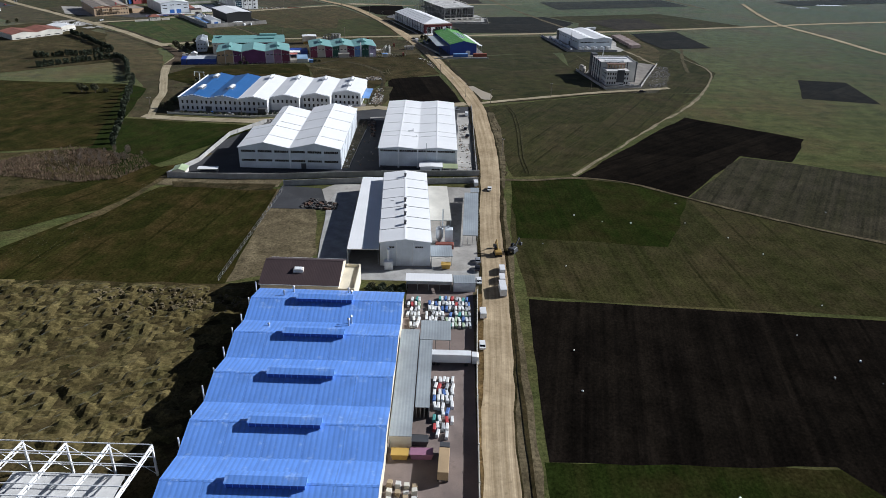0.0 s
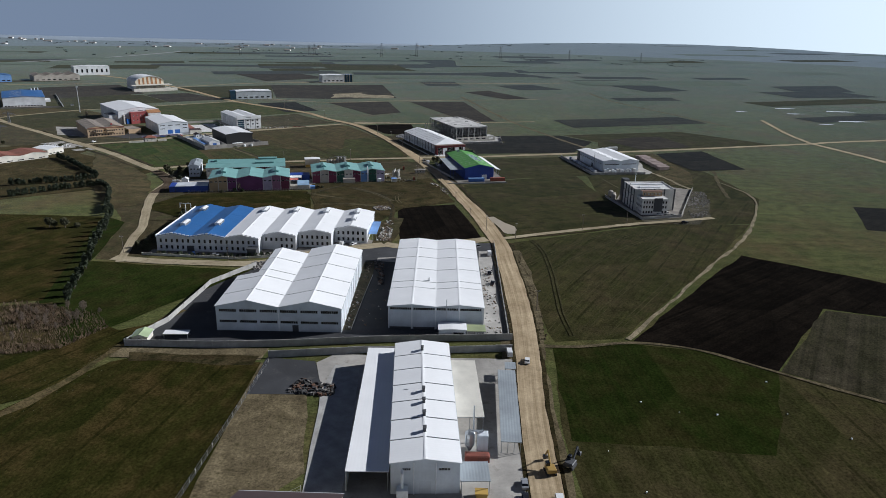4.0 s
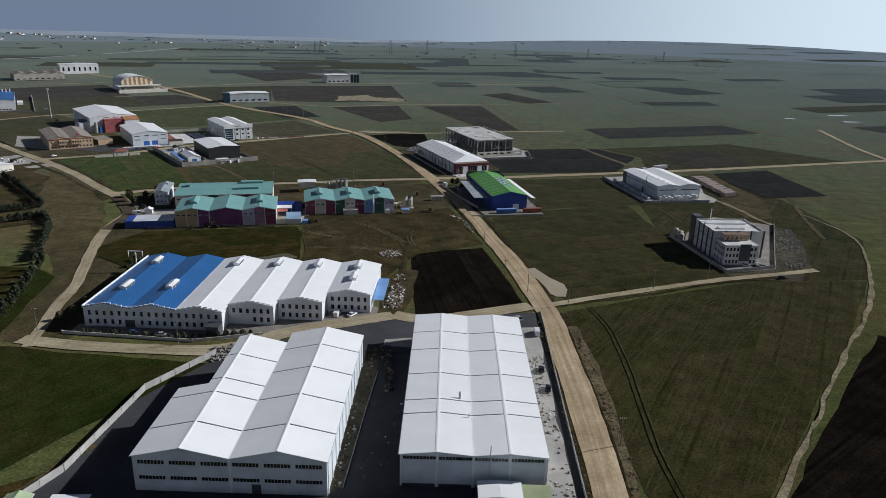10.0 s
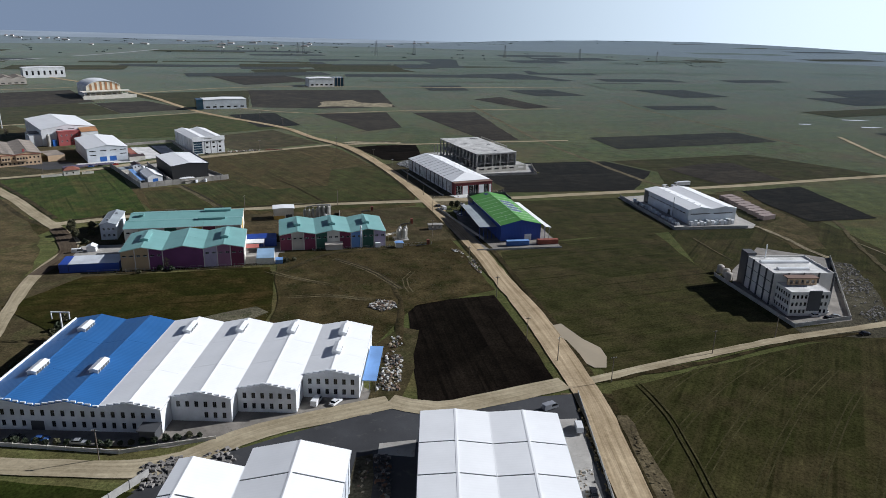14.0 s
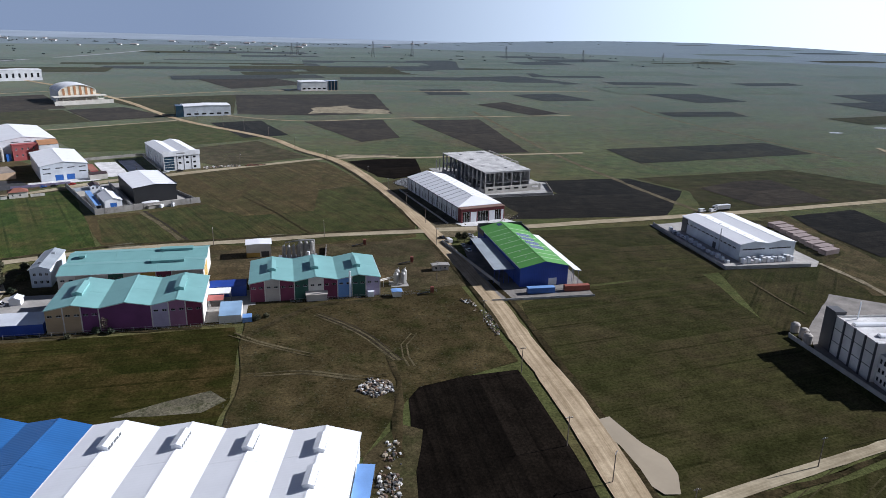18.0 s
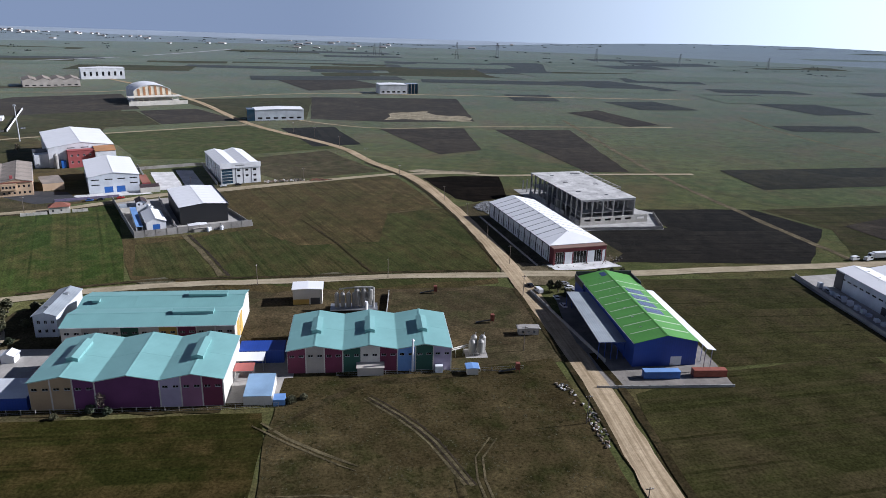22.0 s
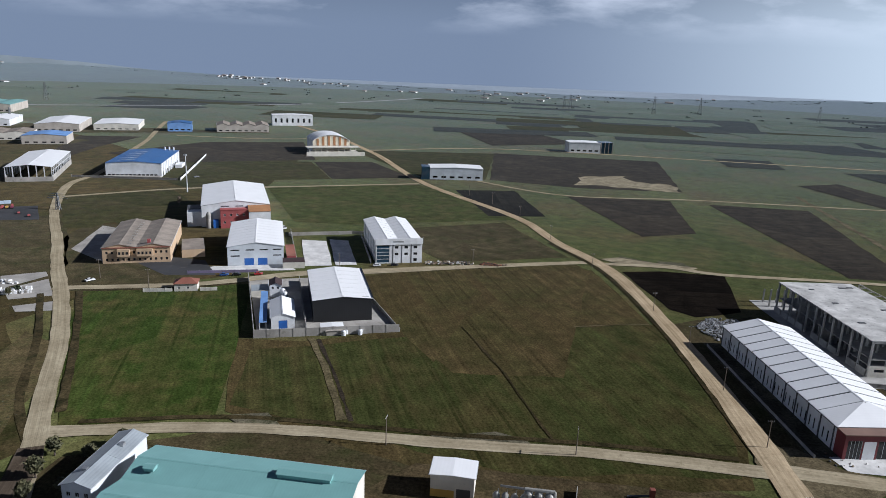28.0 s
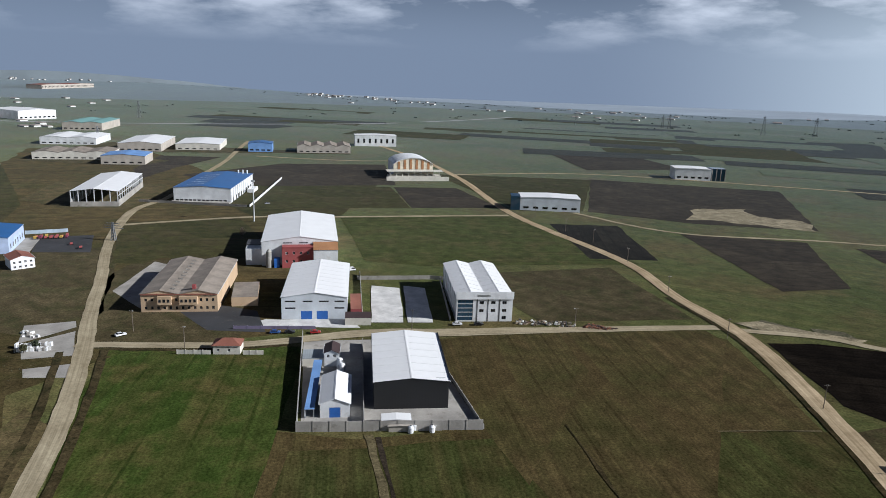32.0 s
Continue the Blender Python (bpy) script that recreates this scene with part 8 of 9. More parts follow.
spots = [("bus", "white", 20.6, 206, 92), ("van", "white", 20.9, 213.5, 90), ("van", "white", 21.3, 220, 91), ("car", "white", 12.8, 212, 92), ("van", "white", 13.4, 190.5, 92),
         ("car", "white", 12.6, 173, 90), ("car", "black", 12.6, 221, 90), ("car", "silver", 12.9, 227, 90),
         ("van", "white", 14.3, 303.6, 92), ("car", "white", 20.4, 298, 84), ("van", "white", 11.9, 418.6, 90), ("car", "black", 10.6, 389, 88), ("car", "black", 11.6, 376, 80), ("van", "silver", 5, 430, 30),
         ("van", "white", -83.5, 425.5, 4), ("van", "white", -67.5, 429.4, 80), ("car", "white", -61.5, 429.6, 60), ("car", "black", -147, 406.4, 0), ("car", "blue", -140, 406, 3), ("car", "silver", -129, 405, 0),
         ("van", "white", -209, 562, 20), ("car", "white", -20.4, 647, 112), ("car", "white", -23, 655, 105), ("van", "white", -30.5, 661, 118), ("car", "black", -34, 667, 116),
         ("car", "white", -17, 668, 30), ("car", "silver", -15, 664, 32), ("car", "blue", -14.2, 660, 28), ("car", "white", -13.5, 655, 36), ("car", "silver", -19, 672, 30),
         ("car", "white", 126, 508, 10), ("car", "black", 130, 505.4, 20), ("car", "silver", 134, 507.5, 14), ("car", "white", 132, 513, 95), ("car", "black", 137, 491, 12),
         ("car", "white", 100, 678, 100), ("car", "silver", 98, 686, 102), ("van", "white", 130, 737, 30), ("van", "white", 137, 738, 34),
         ("car", "red", -282, 763, 36), ("car", "black", -291, 757, 34), ("car", "blue", -296, 753.5, 35), ("van", "white", -327, 850, 60), ("car", "white", -346, 716, 70),
         ("car", "silver", -203, 716, 40), ("car", "white", -236, 806.5, 34), ("car", "black", -228, 812, 34), ("car", "white", -530, 955, 40), ("car", "silver", -500, 970, 60)]
for kind, c, x, y, a in spots:
    copy_thing(proto[kind, c], pose(x, y, 0.17 if not (10 < x < 26 and y < 445) else 0.37, 0, 0, a))
for o in list(proto.values()):
    for q in (*o.children_recursive, o):
        bpy.data.objects.remove(q)
truck(8.8, 164.2, 0, "white articulated lorry backed into the yard", paints["white"], WHITE_P, 12.6)
truck(1.8, 126, 88, "lorry with tan box body in the yard", DGREY, TAN, 8.0, 2.4)
truck(140, 740, 200, "white lorry behind the grey factory", paints["white"], WHITE_P, 10)


def digger(x, y, turn, paint, label):
    ob = thing("excavator", label, "excavator", pose(x, y, 0.37, 0, 0, turn))
    for s in (-1, 1):
        part("track", Geo().bevel_box(-1.8, s * 1.1 - 0.3, 0, 1.8, s * 1.1 + 0.3, 0.8, 0.25), RUBBER, ob)
    part("body", Geo().bevel_box(-1.9, -1.3, 0.9, 1.2, 1.3, 2.0, 0.2), paint, ob)
    part("cab", Geo().bevel_box(0.1, 0.1, 2.0, 1.5, 1.2, 3.0, 0.15), GLASS, ob)
    part("boom", Geo().tube((1.0, -0.3, 1.6), (4.0, -0.3, 4.4), 0.28, n=6), paint, ob)
    part("arm", Geo().tube((4.0, -0.3, 4.4), (5.8, -0.3, 1.6), 0.2, n=6), paint, ob)
    part("bucket", Geo().bevel_box(5.3, -0.9, 0.6, 6.3, 0.3, 1.7, 0.2), DGREY, ob)
digger(20.5, 233, 100, material("dull yellow paint", (0.35, 0.22, 0.05), 0.6), "yellow excavator at work on the dirt road")
digger(26.5, 236, 60, DGREY, "dark excavator beside the dirt road")

# ---- goods in the yards ----
BALE = [material("bale " + n, c, 0.7, vary=0.2) for n, c in (("white", (0.75, 0.76, 0.75)), ("teal", (0.08, 0.3, 0.28)), ("blue", (0.08, 0.16, 0.4)), ("pale green", (0.4, 0.5, 0.35)), ("red", (0.45, 0.06, 0.06)), ("black", (0.04, 0.04, 0.045)), ("grey", (0.4, 0.41, 0.42)))]
BALEN = ("white", "teal", "blue", "pale green", "red", "black", "grey")
bag = Geo().bevel_box(-0.4, -1.2, 0, 0.4, 1.2, 1.0, 0.12)
bag_mesh = [bag.mesh("big_bag", m) for m in BALE]
rb = random.Random(5)
def bags(x0, y0, nx, ny, dx, dy, weights, z=0.15, turn=0):
    for i in range(nx):
        for j in range(ny):
            if rb.random() < 0.14:
                continue
            k = rb.choices(range(7), weights)[0]
            solo("big_bag", bag_mesh[k], None, BALEN[k] + " plastic bale standing in the works yard", "bale", pose(x0 + i * dx + rb.uniform(-0.25, 0.25), y0 + j * dy + rb.uniform(-0.45, 0.45), z, 0, 0, turn + rb.uniform(-12, 12)), "yard bales")
bags(-4.6, 183.5, 14, 3, 1.05, 3.1, (8, 2, 1, 1.5, 0.3, 1, 1))
bags(-4.0, 193.2, 13, 3, 1.1, 2.9, (7, 1.5, 1, 1, 0.3, 0.6, 3))
bags(-1.0, 134, 5, 9, 1.15, 2.7, (8, 0.3, 1, 0.3, 0.8, 1, 2))
bags(-10.6, 183, 4, 6, 1.15, 3.1, (5, 0.3, 0.6, 0.2, 1.2, 0.5, 2))
PALLET = material("pallet wood", (0.36, 0.28, 0.18), 0.9, vary=0.25)
for i in range(4):
    for j in range(4):
        g2 = Geo()
        hh = 0.8 + 0.35 * ((i * 3 + j) % 4)
        g2.bevel_box(-0.6, -0.6, 0.14, 0.6, 0.6, hh, 0.04).box(-0.65, -0.65, 0, 0.65, 0.65, 0.13)
        solo("pallet_stack", g2, (PALLET, CONC_W, CREAM_S)[(i + j) % 3], "pallet stack of pale goods in the yard", "pallet stack", pose(-10.4 + i * 1.9, 110 + j * 2.2, 0.15, 0, 0, 6 * i - 4 * j), "pallet stacks")
for x, y, mat, lab, L in ((-8.8, 126.2, YELLOW, "yellow skip container", 4.2), (-3.6, 126.5, PINKG, "magenta crate stack", 5.5), (-4.6, 131, DGREY, "dark steel racks", 5.0), (1.2, 222.0, YELLOW, "yellow skip by the canopy", 3.4), (6.2, 110, CONC_W, "pale rubble container", 4.0)):
    ob = thing("skip", lab + " standing on the yard", "skip", pose(x, y, 0.15))
    part("skip_body", Geo().hexa([(-L / 2 + 0.4, -1.0, 0), (L / 2 - 0.4, -1.0, 0), (L / 2 - 0.4, 1.0, 0), (-L / 2 + 0.4, 1.0, 0), (-L / 2, -1.2, 1.7), (L / 2, -1.2, 1.7), (L / 2, 1.2, 1.7), (-L / 2, 1.2, 1.7)]), mat, ob)
    part("skip_rim", Geo().box(-L / 2 - 0.05, -1.28, 1.6, L / 2 + 0.05, -1.2, 1.75).box(-L / 2 - 0.05, 1.2, 1.6, L / 2 + 0.05, 1.28, 1.75), mat, ob)


def container(x, y, turn, L, mat, label, z=0.16):
    ob = thing("shipping_container", label, "container", pose(x, y, z, 0, 0, turn))
    part("body", Geo().bevel_box(0, 0, 0.12, L, 2.45, 2.6, 0.05), mat, ob)
    for i in range(int(L / 0.6)):
        part("rib", Geo().box(0.2 + i * 0.6, -0.05, 0.3, 0.45 + i * 0.6, -0.002, 2.45), mat, ob)
    for xx in (0.0, L - 0.2):
        part("corner_post", Geo().box(xx, -0.06, 0, xx + 0.2, 2.5, 0.12), DGREY, ob)
    return ob
container(3.9, 590.2, 11.5, 12.2, material("blue container paint", (0.04, 0.12, 0.36), 0.55, stain=(0.06, 0.1, 0.22)), "blue container cabin before the factory")
container(20.6, 594.4, 11.5, 11.5, material("rust red container paint", (0.26, 0.07, 0.04), 0.65, stain=(0.16, 0.05, 0.03)), "rust red container before the factory")
solo("container_lid", Geo().bevel_box(0, 0, 0, 12.4, 2.8, 0.15, 0.05), LBLUE, "light blue sheet roof lying on the container", "roof sheet", pose(3.8, 590.0, 2.78, 0, 0, 11.5))


def tank_group(x, y, n, r, hh, dx, dy, label):
    for i in range(n):
        ob = thing("steel_silo", label, "silo", pose(x + i * dx, y + i * dy, 0.15), "steel silos")
        part("shell", Geo().lathe(0, 0, [(r, 1.0), (r, hh), (r * 0.6, hh + 0.7), (0.15, hh + 1.0)], 14), STAINLESS, ob)
        part("hopper", Geo().lathe(0, 0, [(0.3, 0.2), (r, 1.0)], 14), STAINLESS, ob)
        for k in range(4):
            c, s = math.cos(k * 1.571 + 0.78) * r * 0.9, math.sin(k * 1.571 + 0.78) * r * 0.9
            part("leg", Geo().tube((c, s, 0), (c, s, 1.4), 0.09, n=6), STEEL, ob)
        part("pipe", Geo().tube((r * 0.5, 0, hh + 0.6), (r * 0.5, 0, hh + 1.8), 0.1, n=6), STEEL, ob)
tank_group(-54.0, 597.4, 2, 1.15, 5.0, 3.0, 0.7, "pale cream process silo on a concrete base")
tank_group(-53.6, 600.4, 2, 1.15, 5.4, 3.0, 0.7, "pale cream process silo on a concrete base")
ob = thing("pipe_bridge", "pale pipe bridge from the factory to the silos", "pipe bridge", pose(-60, 590, 0, 0, 0, 0))
for dz in (3.4, 4.0):
    part("pipe", Geo().tube((-0.6, 3.0, dz), (6.2, 8.6, dz), 0.2), CREAM_S, ob)
for k in range(3):
    part("trestle", Geo().box(0.6 + k * 2.4, 4.2 + k * 1.95, 0, 0.8 + k * 2.4, 4.4 + k * 1.95, 4.0), STEEL, ob)
solo("silo_base", Geo().bevel_box(-3.2, -2.6, 0, 4.6, 4.4, 0.14, 0.04), CONC_L, "low concrete base under the silos", "concrete base", pose(-53.2, 597.8, 0.02, 0, 0, 13))
for x, y, hh, lab in ((-48.4, 625.6, 3.6, "rusty red loading hopper on the bare plot"), (-37.8, 587.9, 3.4, "rusty red steel hopper beside the fence"), (-74, 651, 3.4, "rusty red hopper beside the lane")):
    ob = thing("steel_hopper", lab, "hopper", pose(x, y, 0.1, 0, 0, 14), "rusty hoppers")
    part("bin", Geo().bevel_box(-0.7, -0.7, 1.4, 0.7, 0.7, hh, 0.08), RUST, ob)
    part("chute", Geo().hexa([(-0.25, -0.25, 0.7), (0.25, -0.25, 0.7), (0.25, 0.25, 0.7), (-0.25, 0.25, 0.7), (-0.7, -0.7, 1.4), (0.7, -0.7, 1.4), (0.7, 0.7, 1.4), (-0.7, 0.7, 1.4)]), RUST, ob)
    for sx in (-0.6, 0.5):
        for sy in (-0.6, 0.5):
            part("leg", Geo().box(sx, sy, 0, sx + 0.1, sy + 0.1, 1.5), RUST, ob)
    part("conveyor", Geo().hexa([(-6.4, -0.3, 0.2), (-0.7, -0.3, 1.0), (-0.7, 0.3, 1.0), (-6.4, 0.3, 0.2), (-6.4, -0.3, 0.5), (-0.7, -0.3, 1.3), (-0.7, 0.3, 1.3), (-6.4, 0.3, 0.5)]), DGREY, ob)
tank_group(-110, 626.5, 6, 0.95, 6.4, 2.2, 0.55, "stainless process tank behind the factory")
ob = thing("process_rig", "pipes and cyclones of a steel process rig", "process plant", pose(-110, 622, 0.15, 0, 0, 14))
for k in range(3):
    part("cyclone", Geo().lathe(9 + k * 2.6, 3.4, [(0.5, 2.0), (1.1, 5.0), (1.1, 8.6), (0.4, 9.4)], 12), STAINLESS, ob)
part("duct", Geo().tube((8, 3.4, 9.6), (15.4, 3.4, 9.6), 0.45).tube((15.4, 3.4, 9.6), (15.4, 3.4, 0.5), 0.45).tube((8, 3.4, 9.6), (2, 6.0, 8.0), 0.3), STAINLESS, ob)
part("deck", Geo().box(-1.5, 0.5, 1.0, 17, 7.5, 1.2), STEEL, ob)
for k in range(8):
    part("rail_post", Geo().box(-1.5 + k * 2.6, 0.5, 1.2, -1.4 + k * 2.6, 0.6, 2.3), STEEL, ob)
part("downcomer", Geo().tube((12.5, 0, 0), (12.5, 0, 5.0), 0.6), WHITE_P, ob)
ob = thing("filter_plant", "steel filter plant with ducts and a red tank", "process plant", pose(-3.6, 236, 0.15))
part("hopper", Geo().lathe(2, 6, [(0.4, 0.5), (1.4, 2.4), (1.4, 6.2), (0.6, 7.0)], 12), STEEL, ob)
part("filter_box", Geo().bevel_box(4.2, 4, 1.5, 7.2, 7, 6.5, 0.2), WALL_G, ob)
part("blue_fan", Geo().tube((4.6, 9, 3.4), (7.0, 9, 3.4), 1.1, n=12), LBLUE, ob)
part("flue", Geo().tube((3.2, 11, 0), (3.2, 11, 12.0), 0.25), STEEL, ob)
part("red_tank", Geo().bevel_box(0.6, 0.4, 0.2, 7.6, 3.0, 2.2, 0.3), RUST, ob)
part("duct", Geo().tube((2, 6, 6.6), (5.6, 5.4, 7.6), 0.35).tube((5.6, 5.4, 7.6), (5.6, 9, 4.2), 0.35), STEEL, ob)
for k in range(4):
    ob = thing("plastic_tank", "white plastic tank on the concrete yard", "tank", pose(-197.5 - (k % 2) * 5.5, 716.5 + (k // 2) * 2.2 - (k % 2) * 4, 0.12), "plastic tanks")
    part("shell", Geo().lathe(0, 0, [(0.9, 0), (0.95, 1.8), (0.6, 2.2), (0.2, 2.3)], 12), WHITE_P, ob)
    part("lid", Geo().lathe(0, 0, [(0.25, 2.3), (0.25, 2.45)], 8), DGREY, ob)
for k in range(3):
    solo("storage_tank", Geo().lathe(0, 0, [(1.7, 0), (1.7, 3.2), (1.0, 3.8), (0.2, 4.0)], 16), GREIGE, "squat pale storage tank behind the factory", "tank", pose(105 + (k % 2) * 1, 549 + k * 5, 0.15), "storage tanks")
for k in range(26):
    q = random.Random(300 + k)
    m_, L_ = site((116.5, 638.2), (146, 645.2))
    hq = q.uniform(1.4, 3.4)
    solo("wrapped_pallet", Geo().bevel_box(-0.9, -0.9, 0, 0.9, 0.9, hq, 0.15), (WHITE_P, CONC_W, WALL_G)[k % 3], "plastic wrapped goods stacked before the factory", "wrapped goods", m_ @ pose(0.9 + (k // 2) * 2.25, 0.6 + (k % 2) * 2.2, 0.16, 0, 0, q.uniform(-10, 10)), "wrapped goods")
for k in range(14):
    q = random.Random(400 + k)
    solo("wrapped_pallet", Geo().bevel_box(-1.0, -0.9, 0, 1.0, 0.9, q.uniform(1.2, 2.6), 0.15), (WHITE_P, WALL_G)[k % 2], "white wrapped goods along the factory side", "wrapped goods", pose(109 - k * 0.95, 640 + k * 4.0 + q.uniform(-1, 1), 0.16, 0, 0, 100 + q.uniform(-8, 8)), "wrapped goods")
PADS = material("dusty pink slab", (0.26, 0.2, 0.18), 0.9)
for k in range(9):
    solo("foundation_slab", Geo().bevel_box(0, 0, 0, 10.5, 4.6, 2.6, 0.05), PADS, "low dusty pink slab roof beside the factory", "slab", pose(166.5 - k * 0.75 + 0.8 * (k % 2), 655 + k * 6.0, 0.1, 0, 0, 26), "foundation slabs")
# stone yard with white slabs
pad([(-388, 701), (-376, 716), (-369, 712), (-371, 688)], CONC_L, "pale concrete strip of the stone yard", z=0.2)
pad([(-369, 688), (-365, 709), (-343, 693), (-355, 680)], CONC_L, "pale concrete strip of the stone yard", z=0.21)
pad([(-346, 675), (-336, 688), (-326, 680), (-339, 671)], CONC_L, "pale concrete strip beside the lane", z=0.22)
for k in range(46):
    q = random.Random(600 + k)
    a, b = q.uniform(0.5, 1.2), q.uniform(0.25, 0.6)
    if k < 30:
        m = pose(-367 + (k % 15) * 0.62 + (k // 15) * 3.2, 685.5 + (k % 15) * 0.6 - (k // 15) * 2.6, 0.22, 0, 0, 130 + q.uniform(-14, 14))
        z = q.uniform(1.2, 2.0)
    else:
        m = pose(-381 + q.uniform(0, 10), 694 + q.uniform(0, 4), 0.22, 0, 0, q.uniform(0, 180))
        z = q.uniform(0.4, 1.1)
    solo("stone_block", Geo().bevel_box(-a, -b, 0, a, b, z, 0.06), (WHITE_P, CONC_W, WHITE_P, CONC_L)[k % 4], "white stone slab stacked in the yard", "stone slab", m, "stone slabs")
# machine dealer's yard
pad([(-499.6, 772), (-473.5, 791.6), (-510, 820), (-531, 797)], ASPH, "dark yard with red machines", z=0.16)
pad([(-507, 764), (-500, 771), (-530, 797), (-536, 790)], CONC_L, "pale concrete apron of the blue factory", z=0.17)
fence("boundary_wall", "pale blue panel wall behind the machines", [(-545, 796), (-531, 816)], 2.4, material("pale blue panel", (0.4, 0.48, 0.56), 0.6), 4)
sd = row_holes(2, 35, 6, 2.4, 2.0, 3.0)
h, w, prof, wp = hall("blue_roof_works", "pale blue works with bright blue roof", (-527, 741.6), (-506.6, 763.5), 37, 9.4, 1.6, material("pale blue cladding", (0.42, 0.5, 0.68), 0.6), BLUE_RY, 1, seams=3, category="factory", holes={"right": sd})
fill_windows(h, sd, wp["right"])
sd = row_holes(0.4, 11, 4, 1.2, 3.4, 1.2) + row_holes(0.4, 11, 4, 1.2, 0.9, 1.2)
h, w, prof, wp = hall("white_red_house", "white house with red tiled roof", (-472.4, 744.7), (-468.7, 755.5), 14, 5.6, 1.8, WHITE_P, TILE_R, 1, seams=1, category="house", holes={"front": sd})
fill_windows(h, sd, wp["front"])
for k in range(16):
    q = random.Random(700 + k)
    c, cn = ((REDW, "red"), (REDW, "red"), (YELLOW, "yellow"), (MAROON, "dark red"), (REDW, "red"))[k % 5]
    x, y = (-530 + (k % 7) * 1.9 + (k // 7) * 2.6, 794 + (k % 7) * 2.2 - (k // 7) * 2.4) if k < 14 else (-498 + (k - 14) * 12, 796 - (k - 14) * 2)
    ob = thing("farm_machine", cn + " farm machine parked in a row", "farm machine", pose(x, y, 0.17, 0, 0, 140 + q.uniform(-10, 10)), "farm machines")
    part("frame", Geo().bevel_box(-1.1, -0.8, 0.6, 1.1, 0.8, 1.3 + q.uniform(0, 1.2), 0.15), c, ob)
    part("side_rail", Geo().box(-1.3, -1.0, 0.3, 1.4, -0.82, 0.8), DGREY, ob)
    part("side_rail", Geo().box(-1.3, 0.82, 0.3, 1.4, 1.0, 0.8), DGREY, ob)
    for sgn in (-1, 1):
        part("wheel", Geo().tube((0, sgn * 1.05, 0.5), (0, sgn * 1.2, 0.5), 0.5, n=10), RUBBER, ob)
# frame sign behind the blue roofed factory
ob = thing("frame_sign", "tall steel sign frame on one post", "sign frame", pose(-168, 471, 0))
part("post", Geo().tube((0, 0, 0), (0, 0, 9.5), 0.3), WHITE_P, ob)
part("frame", Geo().box(-3.4, -0.15, 9.4, 3.4, 0.15, 9.8).box(-3.4, -0.15, 6.9, -3.1, 0.15, 9.4).box(3.1, -0.15, 6.9, 3.4, 0.15, 9.4), WHITE_P, ob)

# ---- trees, hedges, weeds ----
def crown_mesh(name, mat, seed, n, rx, rz, z0, leaf, taper=0.0, hollow=0.45):
    """Many small bent leaf clumps inside an uneven egg."""
    q, g2 = random.Random(seed), Geo()
    for _ in range(n):
        while True:
            v = Vector((q.uniform(-1, 1), q.uniform(-1, 1), q.uniform(-1, 1)))
            if hollow < v.length < 1:
                break
        k = 1 - taper * (v.z * 0.5 + 0.5)
        lump = 0.75 + 0.5 * noise.noise(v * 2.3 + Vector((seed, 0, 0)))
        c = Vector((v.x * rx * k * lump, v.y * rx * k * lump, z0 + rz * (v.z + 1)))
        a = Vector((q.uniform(-1, 1), q.uniform(-1, 1), q.uniform(-1, 1))).normalized()
        b = a.orthogonal().normalized()
        s = leaf * q.uniform(0.6, 1.3)
        up_ = a.cross(b)
        g2.add([c - b * s, c + up_ * s * 0.6 + a * s * 0.3, c + b * s, c - up_ * s * 0.6 + a * s * 0.3], [(0, 1, 2), (0, 2, 3)])
    return g2.mesh(name, mat)


def trunk_mesh(hh, r, seed, mat=None):
    q, g2 = random.Random(seed), Geo()
    g2.tube((0, 0, -0.2), (0.05, 0.03, hh), r, r * 0.45, 7)
    for k in range(5):
        a = q.uniform(0, 6.28)
        z = hh * q.uniform(0.45, 0.95)
        L = hh * q.uniform(0.2, 0.4)
        g2.tube((0, 0, z), (math.cos(a) * L, math.sin(a) * L, z + L * 0.8), r * 0.4, r * 0.12, 5)
    return g2.mesh("trunk", mat or BARK)


tree_kinds = {}
for k in range(3):
    tree_kinds["cypress", k] = (trunk_mesh(3.0, 0.2, k), crown_mesh("crown", LEAF, 10 + k, 420, 1.7, 2.6, 0.8, 0.5, 0.55))
    tree_kinds["round", k] = (trunk_mesh(2.6, 0.22, 20 + k), crown_mesh("crown", LEAF2, 30 + k, 420, 2.2, 1.9, 1.4, 0.5, 0.2))
    tree_kinds["hedge", k] = (trunk_mesh(2.0, 0.18, 80 + k), crown_mesh("crown", LEAF, 90 + k, 300, 1.8, 2.0, 0.5, 0.55, 0.3))
    tree_kinds["bush", k] = (trunk_mesh(0.9, 0.1, 40 + k), crown_mesh("crown", LEAF if k else LEAF2, 50 + k, 220, 1.3, 0.8, 0.1, 0.36, 0.3))
    tree_kinds["bare", k] = (trunk_mesh(3.2, 0.16, 60 + k), crown_mesh("crown", TWIG, 70 + k, 260, 1.8, 1.9, 1.2, 0.2, 0.2, 0.2))
LABELS = {"hedge": "dense dark tree of a field hedge", "cypress": "dark evergreen tree in a planted row", "round": "olive green leafy tree by the works", "bush": "low dark evergreen shrub", "bare": "leafless winter tree with thin twigs"}


def tree(kind, x, y, s=1.0, group="", z=0.1):
    k = int(abs(x * 7 + y * 3)) % 3
    ob = thing("tree" if kind != "bush" else "shrub", LABELS[kind], "tree" if kind != "bush" else "shrub", pose(x, y, z, 0, 0, (x * 37 + y * 11) % 360), group)
    ob.scale = (s, s, s * (0.9 + 0.2 * ((x * 13) % 1)))
    part("trunk", tree_kinds[kind, k][0], None, ob)
    part("crown", tree_kinds[kind, k][1], None, ob)
    return ob


